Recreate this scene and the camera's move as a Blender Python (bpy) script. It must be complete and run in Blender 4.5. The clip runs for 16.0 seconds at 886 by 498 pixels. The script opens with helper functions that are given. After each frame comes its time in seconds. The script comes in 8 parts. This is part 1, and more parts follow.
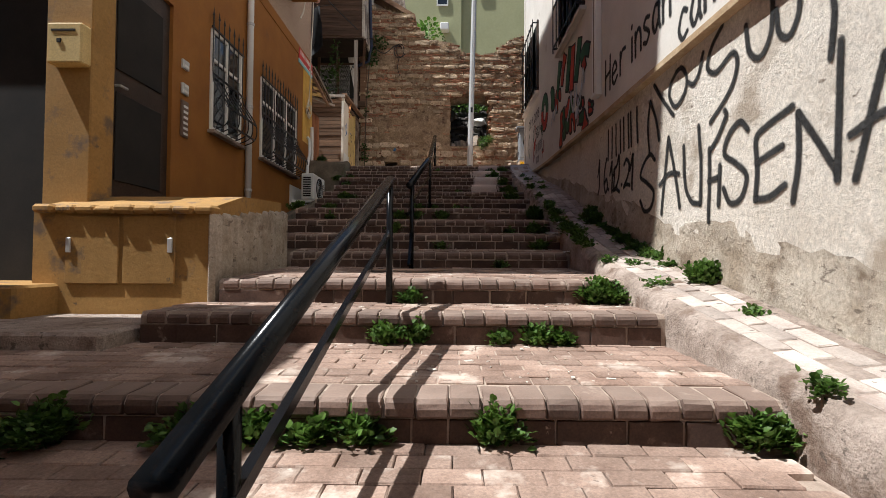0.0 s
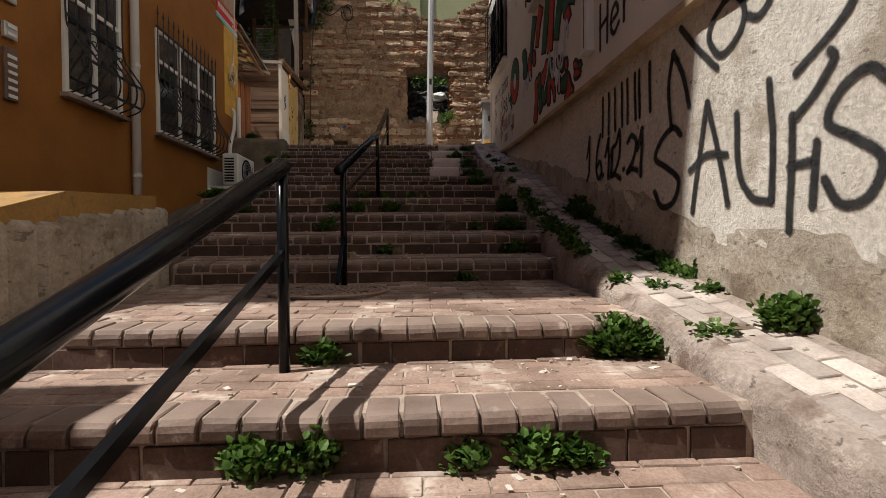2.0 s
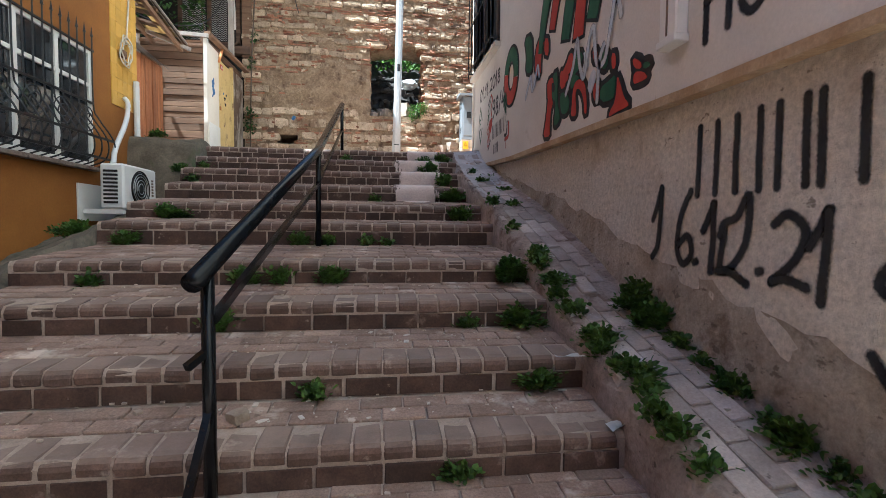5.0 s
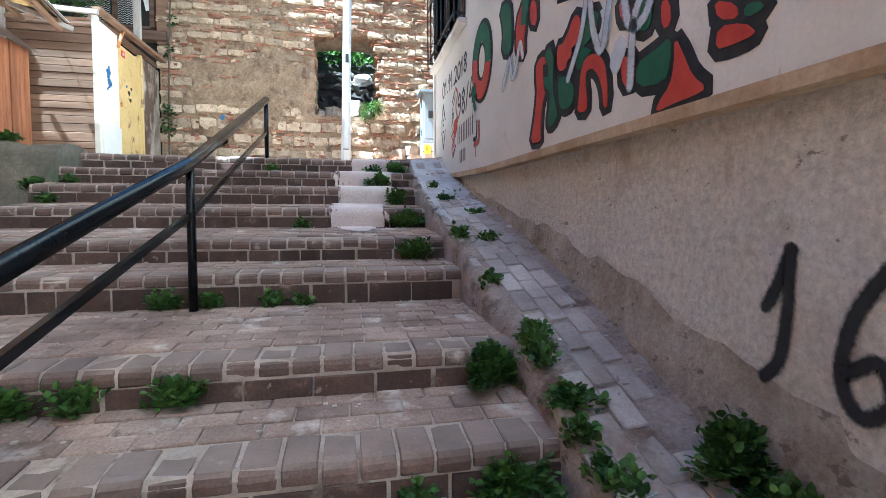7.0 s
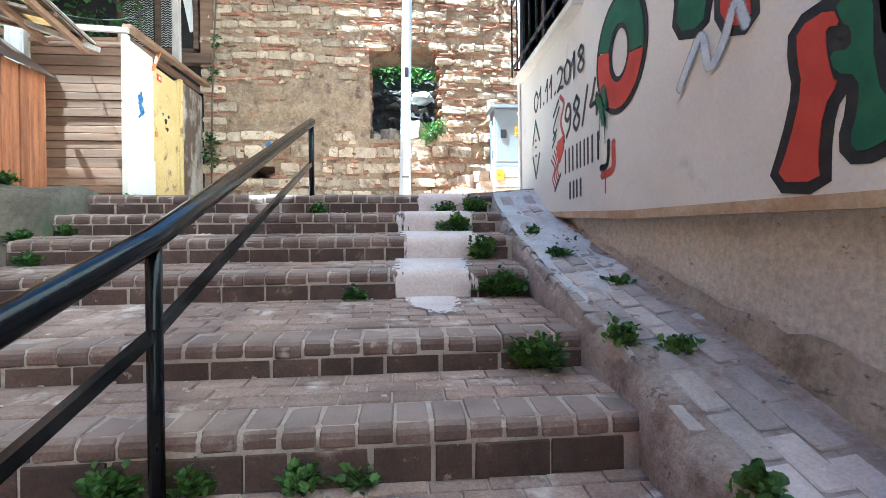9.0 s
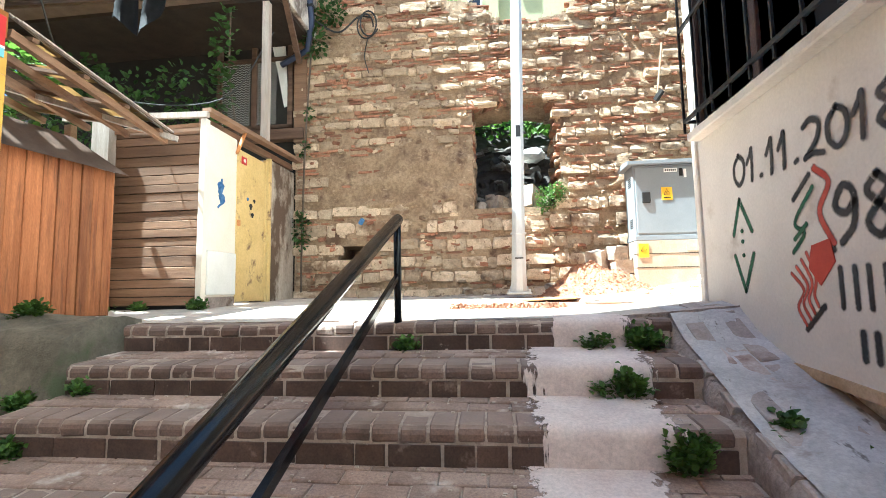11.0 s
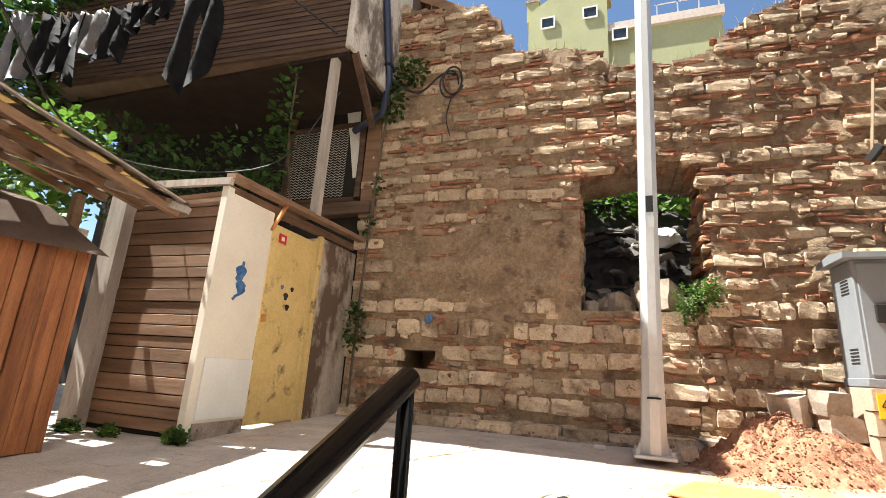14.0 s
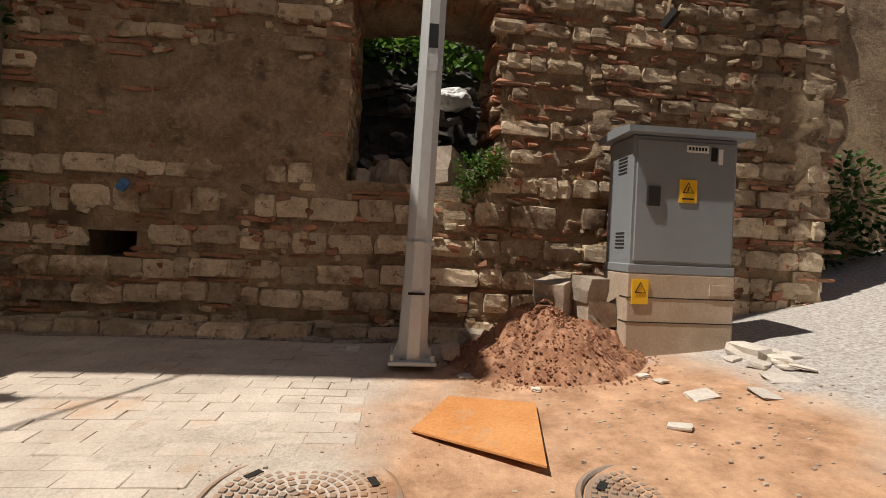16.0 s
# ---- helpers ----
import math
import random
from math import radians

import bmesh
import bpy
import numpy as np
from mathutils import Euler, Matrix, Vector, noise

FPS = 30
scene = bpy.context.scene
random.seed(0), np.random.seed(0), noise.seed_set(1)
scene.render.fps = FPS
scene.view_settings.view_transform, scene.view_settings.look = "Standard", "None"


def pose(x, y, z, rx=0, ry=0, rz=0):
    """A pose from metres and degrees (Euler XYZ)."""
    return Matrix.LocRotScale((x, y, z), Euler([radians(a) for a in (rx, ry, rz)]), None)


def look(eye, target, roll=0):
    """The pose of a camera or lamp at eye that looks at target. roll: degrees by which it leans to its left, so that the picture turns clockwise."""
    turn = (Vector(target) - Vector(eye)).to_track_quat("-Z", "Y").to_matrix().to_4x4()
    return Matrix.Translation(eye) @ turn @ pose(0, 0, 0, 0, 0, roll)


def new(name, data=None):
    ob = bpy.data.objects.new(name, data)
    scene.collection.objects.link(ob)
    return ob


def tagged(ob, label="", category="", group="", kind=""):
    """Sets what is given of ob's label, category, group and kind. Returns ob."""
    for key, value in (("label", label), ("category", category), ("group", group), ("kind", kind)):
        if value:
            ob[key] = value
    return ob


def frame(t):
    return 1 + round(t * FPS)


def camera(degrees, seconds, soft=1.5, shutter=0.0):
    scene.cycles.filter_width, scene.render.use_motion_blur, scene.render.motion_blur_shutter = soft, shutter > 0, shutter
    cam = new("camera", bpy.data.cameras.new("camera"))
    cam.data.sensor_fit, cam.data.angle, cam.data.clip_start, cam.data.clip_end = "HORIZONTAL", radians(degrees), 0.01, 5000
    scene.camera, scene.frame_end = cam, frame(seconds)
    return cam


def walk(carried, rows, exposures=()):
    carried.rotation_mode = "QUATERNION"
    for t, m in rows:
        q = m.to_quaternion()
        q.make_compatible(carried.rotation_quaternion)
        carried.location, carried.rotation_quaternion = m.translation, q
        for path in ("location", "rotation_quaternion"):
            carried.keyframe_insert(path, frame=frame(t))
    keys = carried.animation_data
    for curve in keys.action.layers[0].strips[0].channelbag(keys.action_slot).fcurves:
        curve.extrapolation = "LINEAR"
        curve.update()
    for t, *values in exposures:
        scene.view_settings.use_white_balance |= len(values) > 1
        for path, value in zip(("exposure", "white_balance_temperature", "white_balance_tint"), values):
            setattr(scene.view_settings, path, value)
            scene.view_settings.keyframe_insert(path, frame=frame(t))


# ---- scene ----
cam = camera(87.3, 16.0, soft=0.7)
PATH = [
    (0, (0.337, 0.446, 0.895), (0.311, 2.445, 0.95), 0.3),
    (0.5, (0.414, 0.688, 0.886), (0.426, 2.688, 0.923), -0.1),
    (1, (0.352, 1.053, 0.887), (0.405, 3.052, 0.909), 0.1),
    (1.5, (0.346, 1.36, 1.004), (0.451, 3.357, 1.008), -0.3),
    (2, (0.467, 1.71, 1.14), (0.597, 3.705, 1.112), -0.5),
    (2.5, (0.489, 2.048, 1.238), (0.649, 4.041, 1.192), -0.0),
    (3, (0.498, 2.355, 1.446), (0.633, 4.349, 1.395), 0.2),
    (3.2, (0.539, 2.487, 1.469), (0.653, 4.483, 1.41), 0.3),
    (5.3, (0.564, 3.654, 1.946), (0.917, 5.62, 1.84), 0.3),
    (5.5, (0.584, 3.752, 1.983), (0.999, 5.706, 1.873), 0.1),
    (6, (0.732, 4.16, 2.019), (1.22, 6.097, 1.923), 0.1),
    (6.5, (0.768, 4.392, 2.107), (1.228, 6.337, 2.014), 0.0),
    (7, (0.883, 4.844, 2.163), (1.291, 6.8, 2.072), -0.2),
    (7.5, (0.857, 5.288, 2.2), (1.235, 7.25, 2.113), -0.1),
    (8, (0.793, 5.792, 2.365), (1.103, 7.767, 2.318), -0.5),
    (8.2, (0.79, 5.902, 2.406), (1.059, 7.884, 2.373), -0.6),
    (10.3, (0.707, 7.038, 2.724), (0.745, 9.037, 2.77), -0.2),
    (10.5, (0.704, 7.242, 2.809), (0.656, 9.24, 2.886), -0.5),
    (11, (0.649, 7.558, 3.143), (0.416, 9.536, 3.328), -1.1),
    (11.5, (0.534, 7.892, 3.23), (0.139, 9.828, 3.538), -0.9),
    (12, (0.465, 8.238, 3.445), (-0.084, 10.108, 3.895), -0.1),
    (12.5, (0.488, 8.555, 3.594), (-0.226, 10.339, 4.149), 1.1),
    (13, (0.518, 8.743, 3.683), (-0.32, 10.455, 4.289), 2.7),
    (13.5, (0.496, 8.908, 3.686), (-0.368, 10.611, 4.279), 3.9),
    (14, (0.567, 9.136, 3.644), (-0.085, 10.96, 4.143), 3.6),
    (14.5, (0.694, 9.513, 3.703), (0.318, 11.441, 4.078), 2.0),
    (15, (0.803, 9.735, 3.691), (0.651, 11.711, 3.963), 1.7),
    (15.5, (0.765, 10.053, 3.774), (0.799, 12.05, 3.891), 2.1),
    (16, (0.799, 10.319, 3.828), (0.977, 12.311, 3.81), 2.5),
]
SUN_DIR = Vector((0.5, 0.14, -1.0)).normalized()
EXPOSURES = [(0, 0.7, 5800, 9), (1, 0.45, 6000, 9), (2, 0.35, 6150, 10), (3.2, 0.3, 6150, 10), (5.3, 2.5, 4800, -2), (7.0, 2.98, 4500, -6), (8.2, 3.3, 4400, -9), (10.5, 3.05, 4900, -8), (11.5, 2.6, 5400, 0), (12.5, 1.95, 5900, 5), (14.5, 1.88, 6200, 8), (15.0, 1.6, 6300, 10), (15.5, 0.65, 6400, 10), (16.0, 0.15, 6500, 10)]
walk(cam, [(t, look(eye, target, roll)) for t, eye, target, roll in PATH], EXPOSURES)

# ---- light ----
world = bpy.data.worlds.new("world")
scene.world = world
world.use_nodes = True
wn = world.node_tree.nodes
sky = wn.new("ShaderNodeTexSky")
sky.sky_type = "NISHITA"
sky.sun_disc = False
sky.sun_elevation = math.asin(-SUN_DIR.z)
sky.sun_rotation = math.atan2(-SUN_DIR.x, -SUN_DIR.y)
sky.altitude, sky.air_density, sky.dust_density, sky.ozone_density = 50, 1.0, 0.3, 0.6
world.node_tree.links.new(sky.outputs[0], wn["Background"].inputs[0])
wn["Background"].inputs[1].default_value = 0.05
sun = new("sun", bpy.data.lights.new("sun", "SUN"))
sun.data.energy, sun.data.angle, sun.data.color = 5.0, radians(0.53), (1.0, 0.94, 0.84)
sun.matrix_world = look((0, 0, 30), Vector((0, 0, 30)) + SUN_DIR)


# ---- materials ----
def mat(name, c1, c2, scale=4.0, rough=0.85, bump=0.3, fine=60.0, metal=0.0, rnd=0.0, island=0.0, stain=None, stain_at=0.55, stain_scale=1.3, stretch=(1, 1, 1), spec=0.4, dist=0.02, grain=0.25):
    """A surface of two colours in patches, fine grain, optional stains and variation from piece to piece."""
    m = bpy.data.materials.new(name)
    m.use_nodes = True
    nt = m.node_tree
    n, l = nt.nodes, nt.links
    b = n["Principled BSDF"]
    geo = n.new("ShaderNodeNewGeometry")
    mp = n.new("ShaderNodeMapping")
    mp.inputs["Scale"].default_value = stretch
    l.new(geo.outputs["Position"], mp.inputs[0])

    def noi(s, det=4.0, ro=0.6):
        q = n.new("ShaderNodeTexNoise")
        q.inputs["Scale"].default_value, q.inputs["Detail"].default_value, q.inputs["Roughness"].default_value = s, det, ro
        l.new(mp.outputs[0], q.inputs["Vector"])
        return q.outputs[0]

    def ramp(src, a, bb, lo, hi):
        r = n.new("ShaderNodeValToRGB")
        r.color_ramp.elements[0].position, r.color_ramp.elements[1].position = lo, hi
        r.color_ramp.elements[0].color, r.color_ramp.elements[1].color = (*a, 1), (*bb, 1)
        l.new(src, r.inputs[0])
        return r.outputs[0]

    def mix(fac, a, bb, kind="MIX"):
        x = n.new("ShaderNodeMix")
        x.data_type, x.blend_type = "RGBA", kind
        for s, v in ((x.inputs[0], fac), (x.inputs[6], a), (x.inputs[7], bb)):
            if hasattr(v, "is_output"):
                l.new(v, s)
            else:
                s.default_value = v if isinstance(v, float) else (*v, 1)
        return x.outputs[2]

    coarse, small = noi(scale, 5.0, 0.65), noi(fine, 6.0, 0.78)
    col = ramp(coarse, c1, c2, 0.35, 0.65)
    if grain:
        col = mix(1.0, col, ramp(small, (1 - grain,) * 3, (1 + grain * 0.6,) * 3, 0.3, 0.7), "MULTIPLY")
    if stain:
        s = noi(stain_scale, 6.0, 0.65)
        col = mix(ramp(s, (0, 0, 0), (1, 1, 1), stain_at, stain_at + 0.1), col, stain)
    if rnd or island:
        if island:
            src = geo.outputs["Random Per Island"]
        else:
            src = n.new("ShaderNodeObjectInfo").outputs["Random"]
        k = max(rnd, island)
        col = mix(1.0, col, ramp(src, (1 - k, 1 - k * 1.05, 1 - k * 1.1), (1 + k * 0.7, 1 + k * 0.65, 1 + k * 0.6), 0, 1), "MULTIPLY")
    l.new(col, b.inputs["Base Color"])
    b.inputs["Roughness"].default_value, b.inputs["Metallic"].default_value = rough, metal
    b.inputs["Specular IOR Level"].default_value = spec
    if bump:
        add = n.new("ShaderNodeMath")
        add.operation = "MULTIPLY_ADD"
        add.inputs[1].default_value = 0.5
        l.new(small, add.inputs[0])
        l.new(coarse, add.inputs[2])
        bp = n.new("ShaderNodeBump")
        bp.inputs["Strength"].default_value, bp.inputs["Distance"].default_value = bump, dist
        l.new(add.outputs[0], bp.inputs["Height"])
        l.new(bp.outputs[0], b.inputs["Normal"])
    return m


def tint_tops(m, c, amount):
    """Blends a colour onto the faces that look up."""
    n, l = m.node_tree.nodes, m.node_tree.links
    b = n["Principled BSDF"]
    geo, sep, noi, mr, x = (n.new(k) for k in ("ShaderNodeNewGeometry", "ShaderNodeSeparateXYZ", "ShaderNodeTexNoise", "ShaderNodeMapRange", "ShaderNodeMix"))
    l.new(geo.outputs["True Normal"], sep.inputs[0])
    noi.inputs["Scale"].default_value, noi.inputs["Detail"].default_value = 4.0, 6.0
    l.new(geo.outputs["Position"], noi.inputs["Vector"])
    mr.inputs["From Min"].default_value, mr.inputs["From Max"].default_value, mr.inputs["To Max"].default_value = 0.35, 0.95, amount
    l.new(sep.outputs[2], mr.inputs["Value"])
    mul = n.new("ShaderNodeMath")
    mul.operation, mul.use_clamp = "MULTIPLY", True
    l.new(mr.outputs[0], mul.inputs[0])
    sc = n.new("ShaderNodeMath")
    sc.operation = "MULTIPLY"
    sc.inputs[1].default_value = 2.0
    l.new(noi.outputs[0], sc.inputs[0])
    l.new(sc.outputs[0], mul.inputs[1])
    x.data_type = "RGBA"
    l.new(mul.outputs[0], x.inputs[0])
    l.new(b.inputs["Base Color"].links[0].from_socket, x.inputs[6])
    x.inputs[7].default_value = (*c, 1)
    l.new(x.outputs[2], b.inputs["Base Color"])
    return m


def specked(m, c, scale, at, amount=0.75, stretch=(1, 1, 1)):
    """Pits, chips and specks of another colour scattered over a surface."""
    n, l = m.node_tree.nodes, m.node_tree.links
    b = n["Principled BSDF"]
    geo, mp, noi, mr, x = (n.new(k) for k in ("ShaderNodeNewGeometry", "ShaderNodeMapping", "ShaderNodeTexNoise", "ShaderNodeMapRange", "ShaderNodeMix"))
    mp.inputs["Scale"].default_value = stretch
    l.new(geo.outputs["Position"], mp.inputs[0])
    noi.inputs["Scale"].default_value, noi.inputs["Detail"].default_value, noi.inputs["Roughness"].default_value = scale, 4.0, 0.65
    l.new(mp.outputs[0], noi.inputs["Vector"])
    mr.inputs["From Min"].default_value, mr.inputs["From Max"].default_value, mr.inputs["To Max"].default_value = at, at + 0.05, amount
    l.new(noi.outputs[0], mr.inputs["Value"])
    x.data_type = "RGBA"
    l.new(mr.outputs[0], x.inputs[0])
    l.new(b.inputs["Base Color"].links[0].from_socket, x.inputs[6])
    x.inputs[7].default_value = (*c, 1)
    l.new(x.outputs[2], b.inputs["Base Color"])
    return m


def leaf_mat(name, c1, c2):
    m = mat(name, c1, c2, 9.0, 0.55, 0, 80, island=0.45, grain=0.1)
    n, l = m.node_tree.nodes, m.node_tree.links
    tr, mx = n.new("ShaderNodeBsdfTranslucent"), n.new("ShaderNodeMixShader")
    src = n["Principled BSDF"].inputs["Base Color"].links[0].from_socket
    l.new(src, tr.inputs[0])
    mx.inputs[0].default_value = 0.35
    l.new(n["Principled BSDF"].outputs[0], mx.inputs[1])
    l.new(tr.outputs[0], mx.inputs[2])
    l.new(mx.outputs[0], n["Material Output"].inputs[0])
    return m


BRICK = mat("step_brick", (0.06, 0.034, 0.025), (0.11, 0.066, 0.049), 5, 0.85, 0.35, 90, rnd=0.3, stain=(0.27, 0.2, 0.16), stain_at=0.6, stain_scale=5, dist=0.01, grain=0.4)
NOSE = mat("nosing_brick", (0.1, 0.061, 0.046), (0.18, 0.118, 0.092), 5, 0.75, 0.5, 90, rnd=0.3, stain=(0.36, 0.29, 0.24), stain_at=0.61, stain_scale=6, dist=0.01, grain=0.4)
# Nosing tops painted paler: dust and the light they catch, in the colour.
tint_tops(NOSE, (0.34, 0.26, 0.21), 0.42)
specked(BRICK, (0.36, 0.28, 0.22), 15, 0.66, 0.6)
PAVER = mat("tread_paver", (0.22, 0.145, 0.11), (0.37, 0.265, 0.21), 3.5, 0.88, 0.5, 80, rnd=0.24, stain=(0.5, 0.42, 0.355), stain_at=0.56, stain_scale=3.4, dist=0.01, grain=0.4)
specked(PAVER, (0.62, 0.54, 0.46), 8, 0.68, 0.7)
specked(PAVER, (0.1, 0.07, 0.055), 14, 0.65, 0.6)
MORTAR = mat("mortar", (0.3, 0.23, 0.18), (0.45, 0.36, 0.29), 8, 0.95, 0.5, 120, stain=(0.15, 0.11, 0.085), stain_at=0.58, stain_scale=5)
RAMP_PAVER = mat("grey_paver", (0.34, 0.285, 0.25), (0.53, 0.46, 0.405), 4, 0.9, 0.6, 80, rnd=0.28, stain=(0.24, 0.165, 0.13), stain_at=0.58, stain_scale=1.8, dist=0.008)
specked(RAMP_PAVER, (0.1, 0.08, 0.065), 16, 0.64)
KERB = mat("kerb_concrete", (0.27, 0.21, 0.17), (0.43, 0.35, 0.295), 5, 0.92, 0.9, 40, stain=(0.17, 0.115, 0.085), stain_at=0.55, stain_scale=3.5, dist=0.03)
specked(KERB, (0.09, 0.07, 0.055), 13, 0.62)
PLASTER = mat("cream_plaster", (0.65, 0.61, 0.55), (0.74, 0.7, 0.64), 1.6, 0.92, 0.22, 55, stain=(0.5, 0.44, 0.37), stain_at=0.63, stain_scale=1.7, dist=0.012, grain=0.1)
specked(PLASTER, (0.36, 0.3, 0.24), 9, 0.72, 0.6, (1, 1, 0.35))
STUCCO = mat("rough_stucco", (0.66, 0.59, 0.5), (0.78, 0.72, 0.635), 1.8, 0.94, 1.0, 34, stain=(0.42, 0.35, 0.275), stain_at=0.59, stain_scale=1.6, dist=0.035, grain=0.34)
specked(STUCCO, (0.2, 0.155, 0.115), 11, 0.655, 0.8, (1, 1, 1.6))
specked(STUCCO, (0.4, 0.33, 0.26), 3.2, 0.63, 0.4, (1, 1, 2.4))
specked(STUCCO, (0.26, 0.21, 0.16), 42, 0.66, 0.6)
CANOPYSHEET = leaf_mat("translucent_roof_sheet", (0.36, 0.23, 0.085), (0.5, 0.34, 0.13))
PALESLAB = mat("broken_pale_slab", (0.55, 0.49, 0.43), (0.68, 0.62, 0.55), 6, 0.9, 0.5, 50, rnd=0.2, dist=0.02)
SKIRT = mat("stained_render", (0.35, 0.28, 0.205), (0.56, 0.49, 0.4), 3.5, 0.95, 1.0, 40, stain=(0.2, 0.15, 0.105), stain_at=0.57, stain_scale=3.2, dist=0.035, grain=0.35)
specked(SKIRT, (0.13, 0.1, 0.075), 10, 0.6, 0.7, (1, 1, 1.8))
OCHRE = mat("ochre_paint", (0.24, 0.09, 0.013), (0.31, 0.125, 0.019), 1.5, 0.8, 0.15, 50, stain=(0.2, 0.082, 0.02), stain_at=0.62, stain_scale=1.6, grain=0.14)
specked(OCHRE, (0.42, 0.3, 0.17), 7, 0.73, 0.6, (1, 1, 0.5))
YELLOW = mat("peeling_yellow_paint", (0.29, 0.16, 0.042), (0.38, 0.215, 0.063), 2, 0.8, 0.3, 40, stain=(0.15, 0.1, 0.06), stain_at=0.56, stain_scale=3.2, grain=0.22)
specked(YELLOW, (0.09, 0.065, 0.045), 9, 0.66)
MOSAIC = mat("mosaic_facing", (0.3, 0.2, 0.14), (0.5, 0.38, 0.28), 55, 0.6, 0.4, 130, grain=0.35, island=0.3)
specked(MOSAIC, (0.07, 0.045, 0.03), 48, 0.56, 0.85)
specked(MOSAIC, (0.6, 0.48, 0.37), 40, 0.6, 0.7)
YTILE = mat("yellow_glazed_tile", (0.62, 0.36, 0.06), (0.7, 0.42, 0.08), 6, 0.3, 0.05, 40, rnd=0.12, grain=0.06)
# Near-black for unlit interiors and painted shade; black fittings use it too.
DARK = mat("near_black", (0.012, 0.01, 0.009), (0.02, 0.017, 0.014), 3, 0.9, 0)
GLASS = mat("window_glass", (0.02, 0.024, 0.028), (0.035, 0.04, 0.045), 2, 0.06, 0, spec=0.8, grain=0)
WHITE = mat("white_paint", (0.7, 0.68, 0.63), (0.78, 0.76, 0.71), 3, 0.5, 0.05, 40, stain=(0.5, 0.45, 0.38), stain_at=0.68, grain=0.08)
IRON = mat("black_iron", (0.012, 0.012, 0.013), (0.022, 0.021, 0.021), 8, 0.45, 0.1, 90, metal=0.2)
RAILPAINT = mat("black_gloss_paint", (0.004, 0.005, 0.006), (0.007, 0.008, 0.01), 6, 0.17, 0.08, 55, stain=(0.1, 0.085, 0.075), stain_at=0.76, stain_scale=22, spec=0.2, grain=0.1, dist=0.005)
GALV = mat("galvanised_steel", (0.5, 0.5, 0.49), (0.6, 0.6, 0.59), 3, 0.5, 0.1, 60, metal=0.55, stain=(0.42, 0.38, 0.34), stain_at=0.67, stretch=(1, 1, 0.3), grain=0.1)
# Paler than limestone_joined: raking sun on the lower courses put into the colour.
STONE = mat("limestone", (0.48, 0.365, 0.25), (0.68, 0.55, 0.395), 6, 0.95, 0.9, 38, rnd=0.33, stain=(0.22, 0.145, 0.09), stain_at=0.53, stain_scale=1.9, dist=0.03, grain=0.3)
STONE_J = mat("limestone_joined", (0.43, 0.32, 0.21), (0.62, 0.49, 0.34), 6, 0.95, 0.9, 38, island=0.33, stain=(0.22, 0.145, 0.09), stain_at=0.53, stain_scale=1.9, dist=0.03, grain=0.3)
TBRICK = mat("thin_old_brick", (0.29, 0.128, 0.075), (0.46, 0.235, 0.142), 7, 0.95, 0.8, 45, island=0.4, stain=(0.26, 0.18, 0.12), stain_at=0.55, stain_scale=3.5, dist=0.02, grain=0.35)
OLDMORTAR = mat("crumbling_mortar", (0.255, 0.172, 0.103), (0.45, 0.325, 0.205), 3.2, 0.96, 1.0, 24, stain=(0.15, 0.092, 0.058), stain_at=0.55, stain_scale=2.2, dist=0.06, grain=0.4)
specked(OLDMORTAR, (0.46, 0.34, 0.23), 9, 0.61, 0.7, (1, 1, 2.2))
for m_ in (STONE, STONE_J, TBRICK):
    specked(m_, (0.15, 0.095, 0.06), 13, 0.6, 0.75)
WOOD_GREY = mat("weathered_clapboard", (0.065, 0.036, 0.023), (0.145, 0.09, 0.06), 3, 0.9, 0.5, 60, rnd=0.28, stretch=(0.25, 1, 3), stain=(0.3, 0.24, 0.18), stain_at=0.66, dist=0.01)
WOOD_BROWN = mat("brown_planks", (0.17, 0.095, 0.055), (0.29, 0.175, 0.105), 3, 0.85, 0.4, 60, rnd=0.3, stretch=(0.3, 1, 4), dist=0.01)
WOOD_ORANGE = mat("varnished_planks", (0.31, 0.105, 0.035), (0.5, 0.2, 0.075), 4, 0.6, 0.45, 70, rnd=0.34, stretch=(4, 4, 0.35), stain=(0.15, 0.06, 0.028), stain_at=0.58, stain_scale=2.4, dist=0.012, grain=0.4)
WOOD_RAW = mat("raw_timber", (0.3, 0.2, 0.12), (0.46, 0.34, 0.22), 4, 0.9, 0.4, 60, rnd=0.25, dist=0.01)
SHEETBROWN = mat("brown_sheet_metal", (0.13, 0.085, 0.06), (0.2, 0.135, 0.1), 3, 0.6, 0.1, 60)
DOORPAINT = mat("yellow_door_paint", (0.6, 0.42, 0.15), (0.72, 0.53, 0.22), 2.5, 0.6, 0.15, 40, stain=(0.2, 0.11, 0.055), stain_at=0.56, stain_scale=4.5, grain=0.14)
CREAMPANEL = mat("cream_panel", (0.72, 0.64, 0.52), (0.8, 0.73, 0.62), 2, 0.7, 0.1, 50, stain=(0.5, 0.42, 0.32), stain_at=0.68, stain_scale=3, grain=0.08)
OLDPOST = mat("worn_pale_timber", (0.33, 0.275, 0.23), (0.52, 0.455, 0.395), 3, 0.9, 0.4, 60, stretch=(3, 3, 0.4), stain=(0.2, 0.14, 0.1), stain_at=0.6, stain_scale=3, dist=0.01)
SIDEWALL = mat("grimy_whitewash", (0.4, 0.33, 0.26), (0.58, 0.5, 0.41), 3, 0.95, 0.6, 40, stain=(0.13, 0.085, 0.055), stain_at=0.47, stain_scale=1.6, stretch=(1, 1, 0.6))
